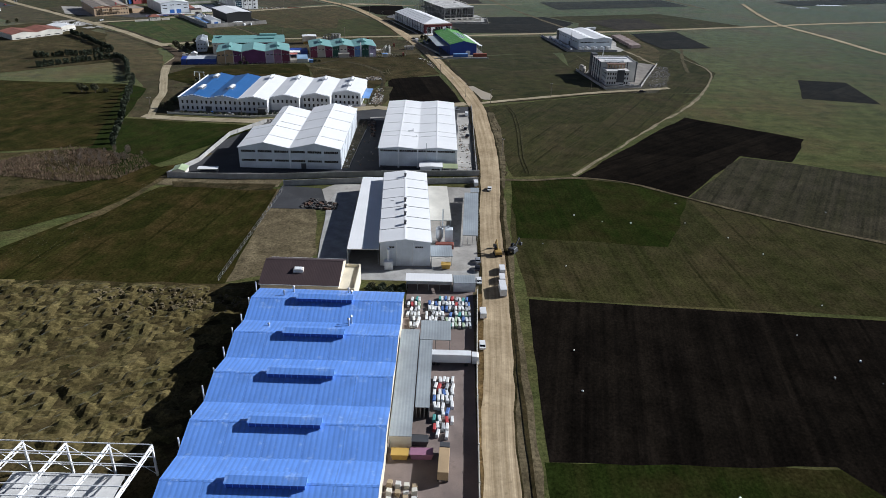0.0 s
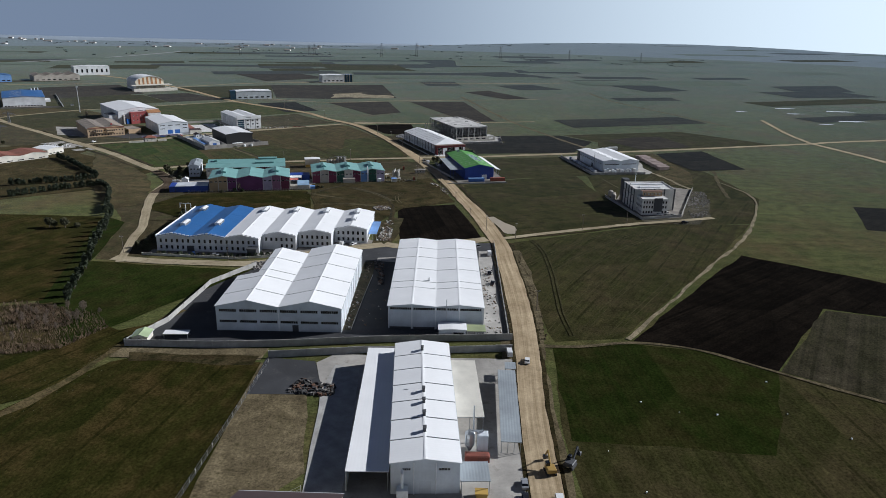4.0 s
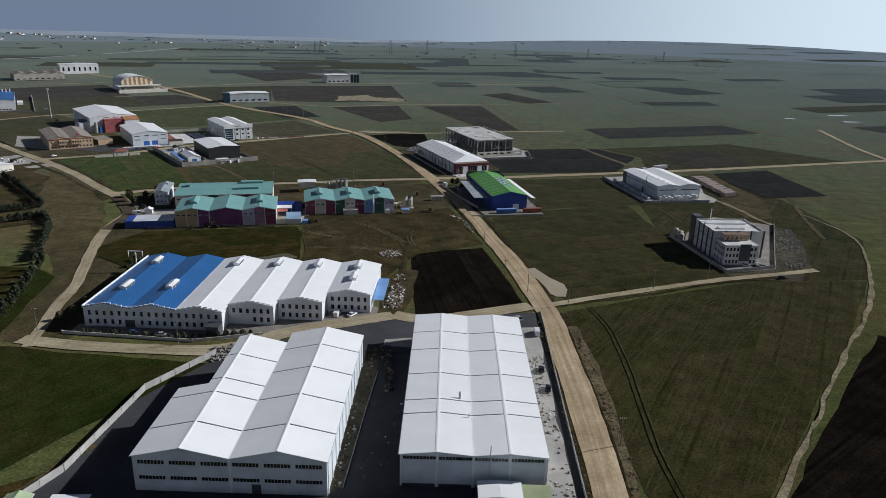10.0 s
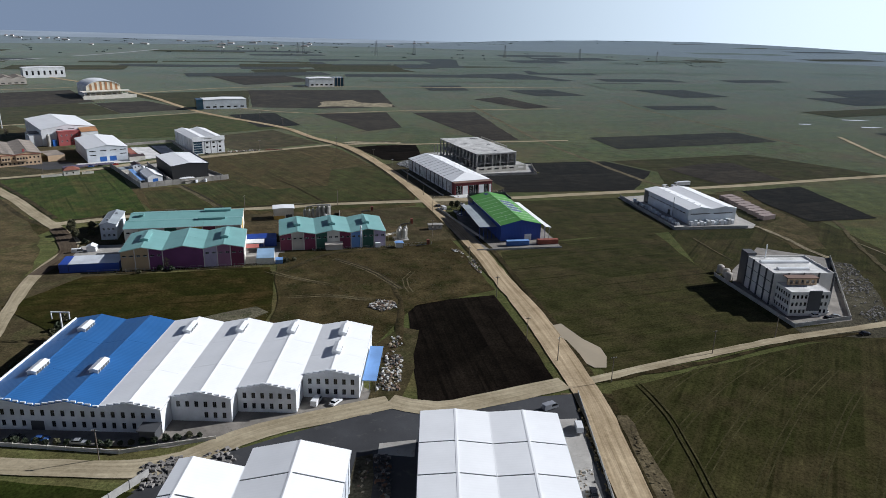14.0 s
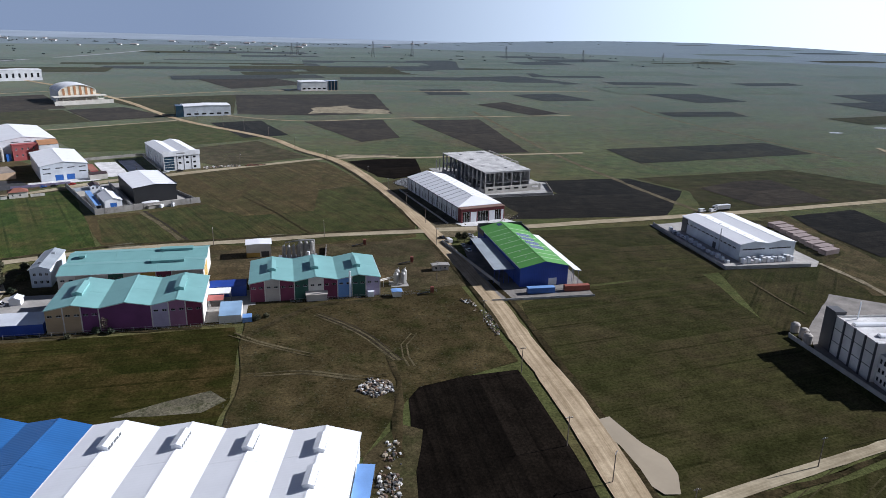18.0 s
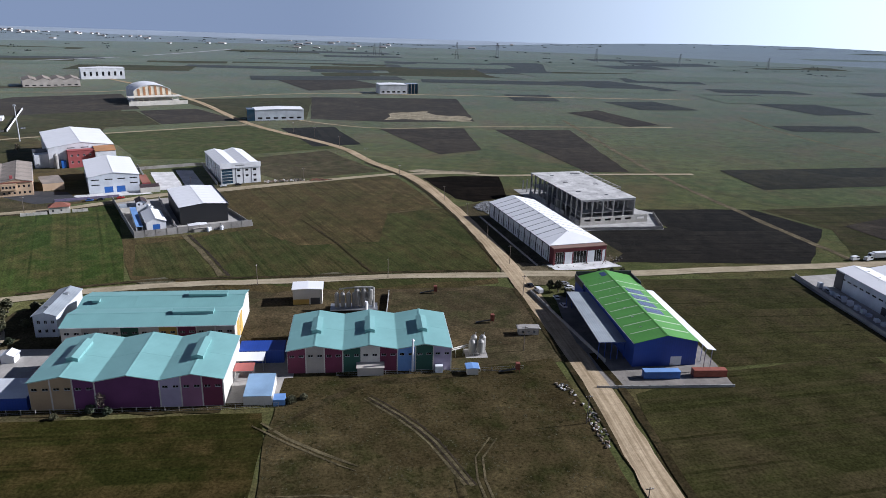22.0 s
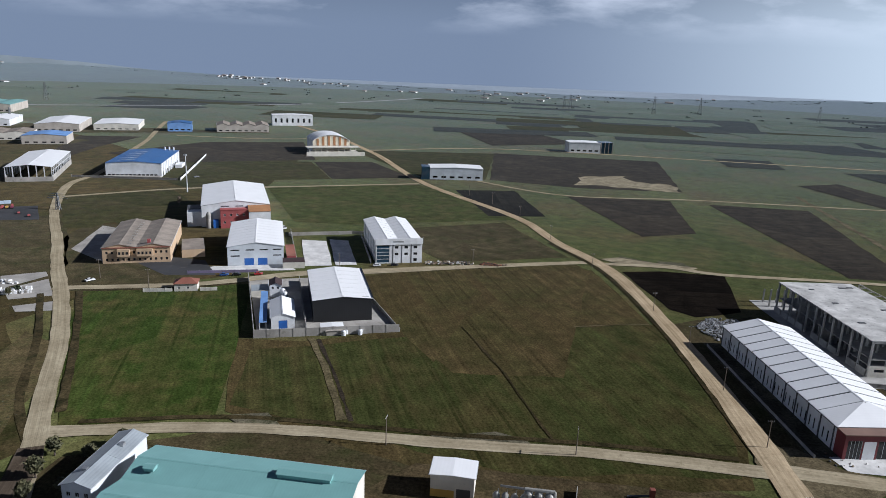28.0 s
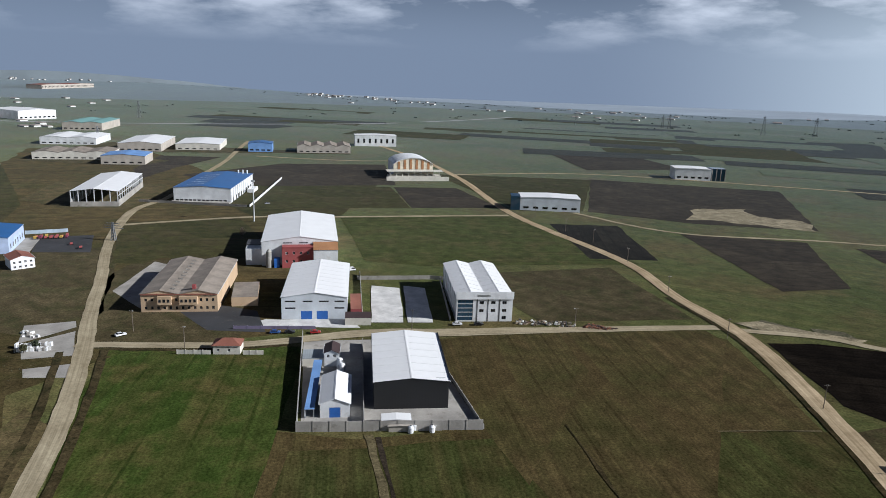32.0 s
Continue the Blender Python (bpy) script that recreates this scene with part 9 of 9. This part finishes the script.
rt = random.Random(3)
for i in range(17):
    t = i / 16
    tree("cypress", -215 + 45 * t + rt.uniform(-0.8, 0.8), 476 - 137 * t + rt.uniform(-1, 1), rt.uniform(1.0, 1.35), "row of evergreens")
def hedge_line(pts, step, kind, s0, s1, grp):
    for p in spline([(*p, 0) for p in pts], step):
        tree(kind, p.x + rt.uniform(-0.7, 0.7), p.y + rt.uniform(-0.7, 0.7), rt.uniform(s0, s1), grp)
for line in ([(-318, 541), (-302, 548), (-283, 558), (-271, 568)], [(-273, 574), (-293, 595), (-312, 615), (-338, 639)], [(-299, 511), (-279, 531), (-258, 547)], [(-257, 548), (-242, 528), (-221, 480)]):
    hedge_line(line, 2.3, "hedge", 0.85, 1.15, "tree hedge")
for x, y, k, s in ((-228, 446, "round", 1.3), (-233, 444, "round", 1.1), (-237, 446, "round", 1.3), (-222, 448, "bush", 1.8), (-212, 458, "bush", 1.6),
                   (-220, 582, "round", 1.2), (-226, 590, "round", 1.4), (-231, 600, "round", 1.2), (-216, 590, "bush", 2), (-214, 598, "bush", 2.4), (-222, 604, "bush", 2.2), (-210, 606, "round", 1.0), (-218, 612, "round", 1.1), (-206, 612, "bush", 1.8), (-212, 576, "bush", 1.6),
                   (-157.5, 542.5, "bare", 1.2), (-160, 541, "bush", 1.6), (-155, 541.5, "bush", 1.4), (-168, 536, "bush", 1.2), (-105, 556, "bush", 1.6), (-102, 559, "bush", 1.2),
                   (-22, 663, "round", 1.1), (-25.5, 664, "round", 0.9), (-18, 661, "bush", 1.6), (-22, 668, "bush", 1.4), (-19, 657, "bush", 1.5),
                   (-431, 872, "bare", 1.6), (9, 695, "bush", 1.2), (4, 694, "bush", 1.0), (-2, 691, "bush", 1.1),
                   (-168, 452, "round", 0.9), (-170, 445, "bush", 2), (-168, 438, "bush", 2), (-170, 430, "bush", 2.2), (-171, 422, "bush", 2), (-168, 460, "bush", 2.2), (-170, 468, "round", 0.9), (-172, 476, "bush", 2), (-174, 484, "bush", 2), (-173, 415, "round", 0.8),
                   (-362, 690, "bush", 1.8), (-360, 684, "round", 0.8), (-415, 690, "round", 0.9), (-420, 684, "bush", 2), (-338, 845, "bush", 1.2)):
    tree(k, x, y, s)
for i in range(22):
    x = -158 + i * 2.9
    tree("bush", x, 404.6 + (0 if x < -116 else (x + 116) * 0.28) + rt.uniform(-0.4, 0.4), rt.uniform(0.7, 1.3), "shrubs along the front wall")
for i in range(16):
    tree("bush", -26.5 + i * 0.9, 198 + (i % 4) * 2.6, rt.uniform(1.0, 1.5), "dark shrubbery in the yard")
for i in range(34):
    tree("bare", -195 + rt.uniform(0, 45), 302 + rt.uniform(0, 32), rt.uniform(0.5, 1.0), "bare thicket")


def scatter(name, label, mat, region, n, s0, s1, seed, category, kind_shape="tuft", z=0.15, avoid=None):
    """n small tufts or stones over a polygon, one mesh."""
    q, g2 = random.Random(seed), Geo()
    xs, ys = [p[0] for p in region], [p[1] for p in region]
    def inside(x, y):
        c = False
        for (x0, y0), (x1, y1) in zip(region, region[1:] + region[:1]):
            if (y0 > y) != (y1 > y) and x < (x1 - x0) * (y - y0) / (y1 - y0) + x0:
                c = not c
        return c
    made = 0
    while made < n:
        x, y = q.uniform(min(xs), max(xs)), q.uniform(min(ys), max(ys))
        if not inside(x, y):
            continue
        if noise.noise((x * 0.05, y * 0.05, seed)) < -0.1 and q.random() < 0.7:
            continue
        made += 1
        s = q.uniform(s0, s1)
        if kind_shape == "tuft":
            for _ in range(3):
                a, L = q.uniform(0, 6.28), s * q.uniform(0.5, 1.0)
                dx, dy = math.cos(a), math.sin(a)
                wd = 0.1 if name == "reeds" else 0.5
                g2.add([(x - dy * s * wd, y + dx * s * wd, z - 0.05), (x + dy * s * wd, y - dx * s * wd, z - 0.05), (x + dx * L * (0.3 if name == "reeds" else 1), y + dy * L * (0.3 if name == "reeds" else 1), z + L * (1.0 if name == "reeds" else 0.3))], [(0, 1, 2)])
        else:
            a = q.uniform(0, 3.14)
            c, d = math.cos(a) * s, math.sin(a) * s
            e, f = -d * q.uniform(0.4, 0.9), c * q.uniform(0.4, 0.9)
            hh = s * q.uniform(0.4, 1.0)
            k = 0.7
            g2.hexa([(x - c - e, y - d - f, z - 0.1), (x + c - e, y + d - f, z - 0.1), (x + c + e, y + d + f, z - 0.1), (x - c + e, y - d + f, z - 0.1),
                     (x - (c + e) * k, y - (d + f) * k, z + hh), (x + (c - e) * k, y + (d - f) * k, z + hh * 0.8), (x + (c + e) * k, y + (d + f) * k, z + hh * 0.9), (x - (c - e) * k, y - (d - f) * k, z + hh)])
    return solo(name, g2, mat, label, category, kind="stuff")


REED = material("dry reeds", (0.13, 0.09, 0.06), 0.95, vary=0.35, coarse=0.2, col2=(0.2, 0.14, 0.09))
SCRAP = material("dull mixed scrap", (0.13, 0.14, 0.155), 0.7, vary=0.5, coarse=0.5, fine=1.0, col2=(0.3, 0.3, 0.3))
def mingled(name, colours):
    """Loose pieces, each of one of the colours."""
    m = bpy.data.materials.new(name)
    m.use_nodes = True
    nt = m.node_tree
    b = nt.nodes["Principled BSDF"]
    gm = nt.nodes.new("ShaderNodeNewGeometry")
    rp = nt.nodes.new("ShaderNodeValToRGB")
    rp.color_ramp.interpolation = "CONSTANT"
    while len(rp.color_ramp.elements) < len(colours):
        rp.color_ramp.elements.new(0.5)
    for k, c in enumerate(colours):
        rp.color_ramp.elements[k].position, rp.color_ramp.elements[k].color = k / len(colours), (*c, 1)
    nt.links.new(gm.outputs["Random Per Island"], rp.inputs[0])
    co = nt.nodes.new("ShaderNodeTexCoord")
    nt.links.new(mixed(nt, 0.6, rp.outputs[0], ramp(nt, noise_tex(nt, co.outputs["Object"], 1.4, 5, 0.7), (0.6, 0.58, 0.55), (1.2, 1.2, 1.2)), "MULTIPLY"), b.inputs["Base Color"])
    b.inputs["Roughness"].default_value = 0.9
    return m


JUNK = mingled("mixed building waste", [(0.46, 0.45, 0.42), (0.2, 0.16, 0.11), (0.09, 0.08, 0.07), (0.3, 0.25, 0.18), (0.62, 0.61, 0.58), (0.05, 0.05, 0.05), (0.14, 0.09, 0.06)])
DARKJUNK = mingled("dark scrap", [(0.03, 0.03, 0.032), (0.07, 0.065, 0.06), (0.02, 0.02, 0.02), (0.16, 0.15, 0.14), (0.05, 0.04, 0.035), (0.1, 0.05, 0.03)])
scatter("weeds", "dry weeds on the rough plot", TUFT, [(-95, 470), (-54, 470), (-40, 508), (-6, 528), (-26, 600), (-56, 586), (-112, 570)], 2600, 0.2, 0.5, 1, "weeds", z=0.2)
scatter("weeds", "dry weeds in the muddy yard", TUFT, [(-124, 585), (-60, 600), (-30, 612), (-36, 655), (-60, 660), (-138, 640)], 250, 0.15, 0.4, 3, "weeds", z=0.3)
scatter("weeds", "weeds on the scrubland beside the lane", TUFT, [(-246, 602), (-334, 664), (-345, 690), (-480, 600), (-330, 480), (-250, 540)], 1600, 0.3, 0.7, 4, "weeds", z=0.3)
scatter("reeds", "reddish brown dry reeds in the hollow", REED, [(-192, 340), (-152, 330), (-142, 317), (-150, 298), (-165, 292), (-230, 300)], 7000, 0.6, 1.5, 5, "reeds", z=0.25)
scatter("weeds", "weeds along the field edge", TUFT, [(-137, 222), (-126, 292), (-121, 300), (-133, 300), (-178, 210), (-172, 200)], 300, 0.12, 0.35, 6, "weeds", z=0.3)
scatter("weeds", "weeds round the western works", TUFT, [(-380, 770), (-440, 790), (-480, 830), (-440, 860), (-390, 820), (-330, 800), (-320, 770), (-345, 720)], 500, 0.2, 0.5, 8, "weeds", z=0.3)
scatter("rubble", "heap of broken concrete, boards and stones", JUNK, [(-50, 438), (-42.5, 438), (-43, 462), (-44, 478), (-48, 478)], 330, 0.15, 0.75, 9, "rubble", "stone", 0.3)
scatter("rubble", "heap of mixed rubble on the plot", JUNK, [(-60, 505), (-54, 501), (-48, 505), (-50, 511), (-57, 513)], 300, 0.15, 0.7, 10, "rubble", "stone", 0.35)
scatter("scrap", "heap of pale metal scrap by the striped hall", SCRAP, [(-70, 792), (-60, 780), (-48, 796), (-52, 812), (-66, 806)], 520, 0.2, 0.65, 11, "scrap", "stone", 0.4)
scatter("rubble", "stones and broken slabs beside the warehouse", JUNK, [(6.5, 322), (12.5, 322), (12, 405), (7.5, 405)], 150, 0.15, 0.5, 12, "rubble", "stone", 0.25)
scatter("rubble", "spoil and stones round the concrete factory", RUBBLE, [(144, 500), (158, 511), (172, 545), (178, 577), (168, 580), (156, 552)], 420, 0.15, 0.6, 13, "rubble", "stone", 0.2)
scatter("rubble", "building waste before the striped hall", JUNK, [(-28, 690), (8, 706), (14, 716), (4, 718), (-28, 699)], 140, 0.12, 0.4, 14, "rubble", "stone", 0.3)
scatter("litter", "pale scraps of litter on the fields", WHITE_P, [(30, 60), (240, 60), (230, 300), (100, 300), (30, 300)], 46, 0.15, 0.4, 15, "litter", "stone", 0.3)
scatter("rubble", "rubble and clods beside the lane", RUBBLE, [(-104, 386), (-84, 398), (-84, 406), (-108, 396)], 160, 0.3, 0.9, 16, "rubble", "stone", 0.3)
scatter("rubble", "waste along the road shoulder", JUNK, [(-26, 582), (-17, 564), (-12.6, 548), (-10.4, 550), (-13.6, 566), (-22.6, 583)], 130, 0.12, 0.5, 17, "rubble", "stone", 0.4)
scatter("clods", "broken clods on the dug ground", BARE, [(-118, 200), (-64, 203), (-64, 190), (-100, 182)], 200, 0.3, 0.8, 18, "clods", "stone", 0.4)
scatter("scrap", "dark heap of scrap machinery on the asphalt", DARKJUNK, [(-62, 272), (-46, 270), (-46, 277), (-58, 281)], 190, 0.2, 0.9, 19, "scrap", "stone", 0.3)

scatter("scrap", "long dark heap of scrap between the warehouses", DARKJUNK, [(-47.0, 404), (-42.6, 403), (-39.6, 372), (-41.6, 371), (-43.8, 386)], 240, 0.25, 0.9, 21, "scrap", "stone", 0.2)
scatter("scrap", "odds and ends along the warehouse wall", JUNK, [(-50.0, 322), (-47.6, 322), (-47.6, 402), (-50.0, 402)], 70, 0.15, 0.6, 22, "scrap", "stone", 0.2)
scatter("litter", "pale scraps on the asphalt yard", JUNK, [(-45, 322), (-35, 324), (-35, 366), (-45, 366)], 26, 0.15, 0.45, 23, "litter", "stone", 0.2)
scatter("stones", "dark stones and clods along the road bank", BARE, [(27.4, 316), (30.2, 318), (31, 366), (30.4, 394), (27.6, 425), (26.6, 405), (28, 360)], 170, 0.15, 0.5, 24, "stones", "stone", 0.25)
scatter("clods", "clods along the road shoulder", BARE, [(14.9, 322), (16.6, 322), (15.8, 385), (14.6, 430), (13.6, 430)], 120, 0.15, 0.5, 25, "clods", "stone", 0.3)

scatter("scrap", "low rusty stack of steel beside the lane", mingled("rusty steel", [(0.12, 0.05, 0.03), (0.2, 0.08, 0.04), (0.06, 0.04, 0.03)]), [(-186, 836), (-174, 840), (-173, 844), (-186, 841)], 150, 0.3, 0.9, 26, "scrap", "stone", 0.3)
scatter("rubble", "broken concrete and earth beside the lane", JUNK, [(-214, 822), (-190, 834), (-192, 840), (-216, 828)], 110, 0.25, 0.8, 27, "rubble", "stone", 0.3)

# dug-over ground with mounds
g = Geo()
NX, NY = 92, 104
for j in range(NY):
    for i in range(NX):
        x, y = -152 + i * 0.98, 122 + j * 0.8
        e = min(1.0, i / 8, (NX - 1 - i) / 6, j / 6, (NY - 1 - j) / 6)
        a = noise.noise((x * 0.2, y * 0.24, 1.0))
        b = noise.noise((x * 0.5, y * 0.55, 7.0))
        lane = min(1.0, abs(y - (160 + 0.28 * (x + 100))) / 8.0)
        zz = max(-0.1, 0.4 + 1.7 * a + 1.0 * b) * e * (0.15 + 0.85 * lane)
        g.v.append((x, y, 0.16 + max(0.0, zz)))
for j in range(NY - 1):
    for i in range(NX - 1):
        g.f.append((j * NX + i, j * NX + i + 1, (j + 1) * NX + i + 1, (j + 1) * NX + i))
solo("earth_mounds", g, soil("heaped earth", (0.085, 0.068, 0.033), (0.15, 0.12, 0.062), (0.07, 0.062, 0.03), 0.1, 0.5, 0.05, weeds=(0.07, 0.06, 0.03)), "heaps of dumped brown earth with dry grass", "earth mounds", kind="stuff")

# ---- poles and pylons ----
def pole(x, y, hh=8.5, turn=0, z=0.1):
    ob = thing("utility_pole", "weathered wooden utility pole with crossarm", "utility pole", pose(x, y, z, 0, 0, turn), "utility poles")
    part("post", Geo().tube((0, 0, 0), (0, 0, hh), 0.17, 0.11, 8), WOOD, ob)
    part("crossarm", Geo().box(-1.0, -0.08, hh - 0.6, 1.0, 0.08, hh - 0.45), WOOD, ob)
    for k in (-0.9, -0.3, 0.3, 0.9):
        part("insulator", Geo().tube((k, 0, hh - 0.45), (k, 0, hh - 0.2), 0.06, n=6), WHITE_P, ob)
for x, y, a in ((29, 346, 0), (28, 448, 20), (12, 462, 60), (2.7, 478, 15), (-6, 520, 15), (-17, 560, 15), (-44, 694, 20), (-57, 730, 20), (-71, 767, 22), (-89, 805, 25), (-128, 860, 35), (-165, 915, 40), (-200, 965, 42), (-234, 1004, 45), (-262, 1027, 45), (-300, 1062, 45),
                (-37, 655, 20), (-97, 664, 100), (-150, 645, 100), (-314, 721, 35), (-250, 790, 35), (-190, 834, 35), (70, 471, 20), (100, 487, 20), (-36, 604, 20), (-346, 722, 30), (-176, 405, 0), (-120, 398, 0)):
    pole(x, y, 9.5, a)
STEEL_D = material("grey lattice steel", (0.25, 0.26, 0.27), 0.6, 0.3)
def pylon(x, y, hh, turn=0.0):
    ob = thing("power_pylon", "tall grey lattice power pylon on the plain", "pylon", pose(x, y, land_height(math.hypot(x - OX, y - OY), math.degrees(math.atan2(x - OX, y - OY))), 0, 0, turn), "power pylons")
    w0, w1 = hh * 0.1, hh * 0.02
    for sx in (-1, 1):
        for sy in (-1, 1):
            part("leg", Geo().tube((sx * w0, sy * w0, 0), (sx * w1, sy * w1, hh), 0.3, 0.2, 4), STEEL_D, ob)
    for k in range(6):
        z0, z1 = hh * k / 6, hh * (k + 1) / 6
        a, b = w0 + (w1 - w0) * k / 6, w0 + (w1 - w0) * (k + 1) / 6
        for s in (-1, 1):
            part("brace", Geo().tube((-a, s * a, z0), (b, s * b, z1), 0.16, n=4), STEEL_D, ob)
            part("brace", Geo().tube((s * a, -a, z0), (s * b, b, z1), 0.16, n=4), STEEL_D, ob)
    for z, L in ((hh * 0.7, 7), (hh * 0.82, 5.5), (hh * 0.94, 4)):
        part("arm", Geo().tube((-L, 0, z), (L, 0, z), 0.25, n=4), STEEL_D, ob)
for x, y, hh in ((-234, 2257, 42), (-132, 2330, 42), (130, 2330, 36), (340, 2300, 32), (-440, 2270, 34), (-640, 2180, 34), (-460, 2290, 30), (560, 2300, 30), (-1330, 1500, 34), (-1010, 1180, 20), (-488, 818, 12)):
    pylon(x, y, hh, 20)

# ---- far settlement, one mesh of small houses ----
q, gh, gr = random.Random(21), Geo(), Geo()
def hill_top(az):
    """Skyline of the hazy hills behind the plain."""
    k = min(1.0, max(0.0, (-az - 30) / 26))
    base = -72 + 118 * k * k * (3 - 2 * k) if az < -30 else -72
    return base + 7 * noise.noise((az * 0.21, 1, 0)) + 3 * noise.noise((az * 0.9, 2, 0))
HILL_R = 4420
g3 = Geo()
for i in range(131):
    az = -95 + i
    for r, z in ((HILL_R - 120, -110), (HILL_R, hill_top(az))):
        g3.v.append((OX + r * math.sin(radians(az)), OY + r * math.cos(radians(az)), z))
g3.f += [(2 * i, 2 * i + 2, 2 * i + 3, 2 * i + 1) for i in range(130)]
# distance haze is put into the blue grey base colour of the hills
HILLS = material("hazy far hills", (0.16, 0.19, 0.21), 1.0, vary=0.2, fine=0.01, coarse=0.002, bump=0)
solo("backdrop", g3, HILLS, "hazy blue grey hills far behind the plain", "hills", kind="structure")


def far_house(x, y, a, b, hh):
    r, az = math.hypot(x - OX, y - OY), math.degrees(math.atan2(x - OX, y - OY))
    z = land_height(r, az) - 1
    if r > 4200:
        k = (r - HILL_R + 120) / 120
        z = -110 + (hill_top(az) + 110) * k - 2
    hh *= 0.6
    gh.box(x - a, y - b, z, x + a, y + b, z + hh)
    gr.add([(x - a - 1, y - b - 1, z + hh), (x + a + 1, y - b - 1, z + hh), (x + a + 1, y + b + 1, z + hh), (x - a - 1, y + b + 1, z + hh), (x - a * 0.6, y, z + hh + 1.6), (x + a * 0.6, y, z + hh + 1.6)], [(3, 2, 1, 0), (0, 1, 5, 4), (1, 2, 5), (2, 3, 4, 5), (3, 0, 4)])
for _ in range(430):
    az = q.gauss(-52, 9)
    r = HILL_R - q.uniform(28, 78) if az < -38 else crest(az) * q.uniform(0.92, 0.985)
    far_house(OX + r * math.sin(radians(az)), OY + r * math.cos(radians(az)), q.uniform(3, 8), q.uniform(3, 6), q.uniform(5, 11))
for _ in range(26):
    az = q.uniform(-36, 2)
    r = crest(az) * q.uniform(0.8, 0.98)
    far_house(OX + r * math.sin(radians(az)), OY + r * math.cos(radians(az)), q.uniform(4, 12), q.uniform(4, 9), q.uniform(4, 9))
for _ in range(40):
    az, r = q.uniform(-62, -50), q.uniform(1500, 2500)
    far_house(OX + r * math.sin(radians(az)), OY + r * math.cos(radians(az)), q.uniform(5, 14), q.uniform(4, 9), q.uniform(4, 8))
town = solo("far_town", gh, material("far house walls", (0.62, 0.62, 0.6), 0.9), "pale houses of a distant town on the hills", "town", kind="stuff")
solo("far_town_roofs", gr, material("far house roofs", (0.24, 0.2, 0.18), 0.9, col2=(0.32, 0.29, 0.27)), "tiled roofs of the distant town", "town", kind="stuff")
gq = Geo()
q = random.Random(22)
for _ in range(220):
    az = q.uniform(-60, 24)
    r = q.choice((q.uniform(1900, 2400), crest(az) * q.uniform(0.86, 0.97), crest(az) * q.uniform(0.95, 0.985)))
    x, y = OX + r * math.sin(radians(az)), OY + r * math.cos(radians(az))
    z = land_height(r, az)
    s = q.uniform(3, 8)
    for _ in range(3):
        dx, dy, dz = q.uniform(-s, s) * 2, q.uniform(-s, s), q.uniform(-0.6, s * 0.12)
        gq.add([(x + dx - 3, y + dy, z + dz), (x + dx + 3, y + dy - 1, z + dz), (x + dx, y + dy + 1, z + dz + 2.6), (x + dx, y + dy + 3, z + dz - 1)], [(0, 1, 2), (1, 3, 2), (3, 0, 2)])
# foliage lightened and greyed: the haze is put into its base colour
solo("far_woods", gq, material("haze paled foliage", (0.12, 0.14, 0.135), 0.9), "haze-paled clumps of trees on the horizon", "woods", kind="stuff")
ribbon([(-1700, 1050), (-1300, 1330), (-1000, 1700), (-900, 2000), (-860, 2300)], 12, material("asphalt highway", (0.36, 0.36, 0.37), 0.9), "road", "distant asphalt highway", z=0.6, category="road")
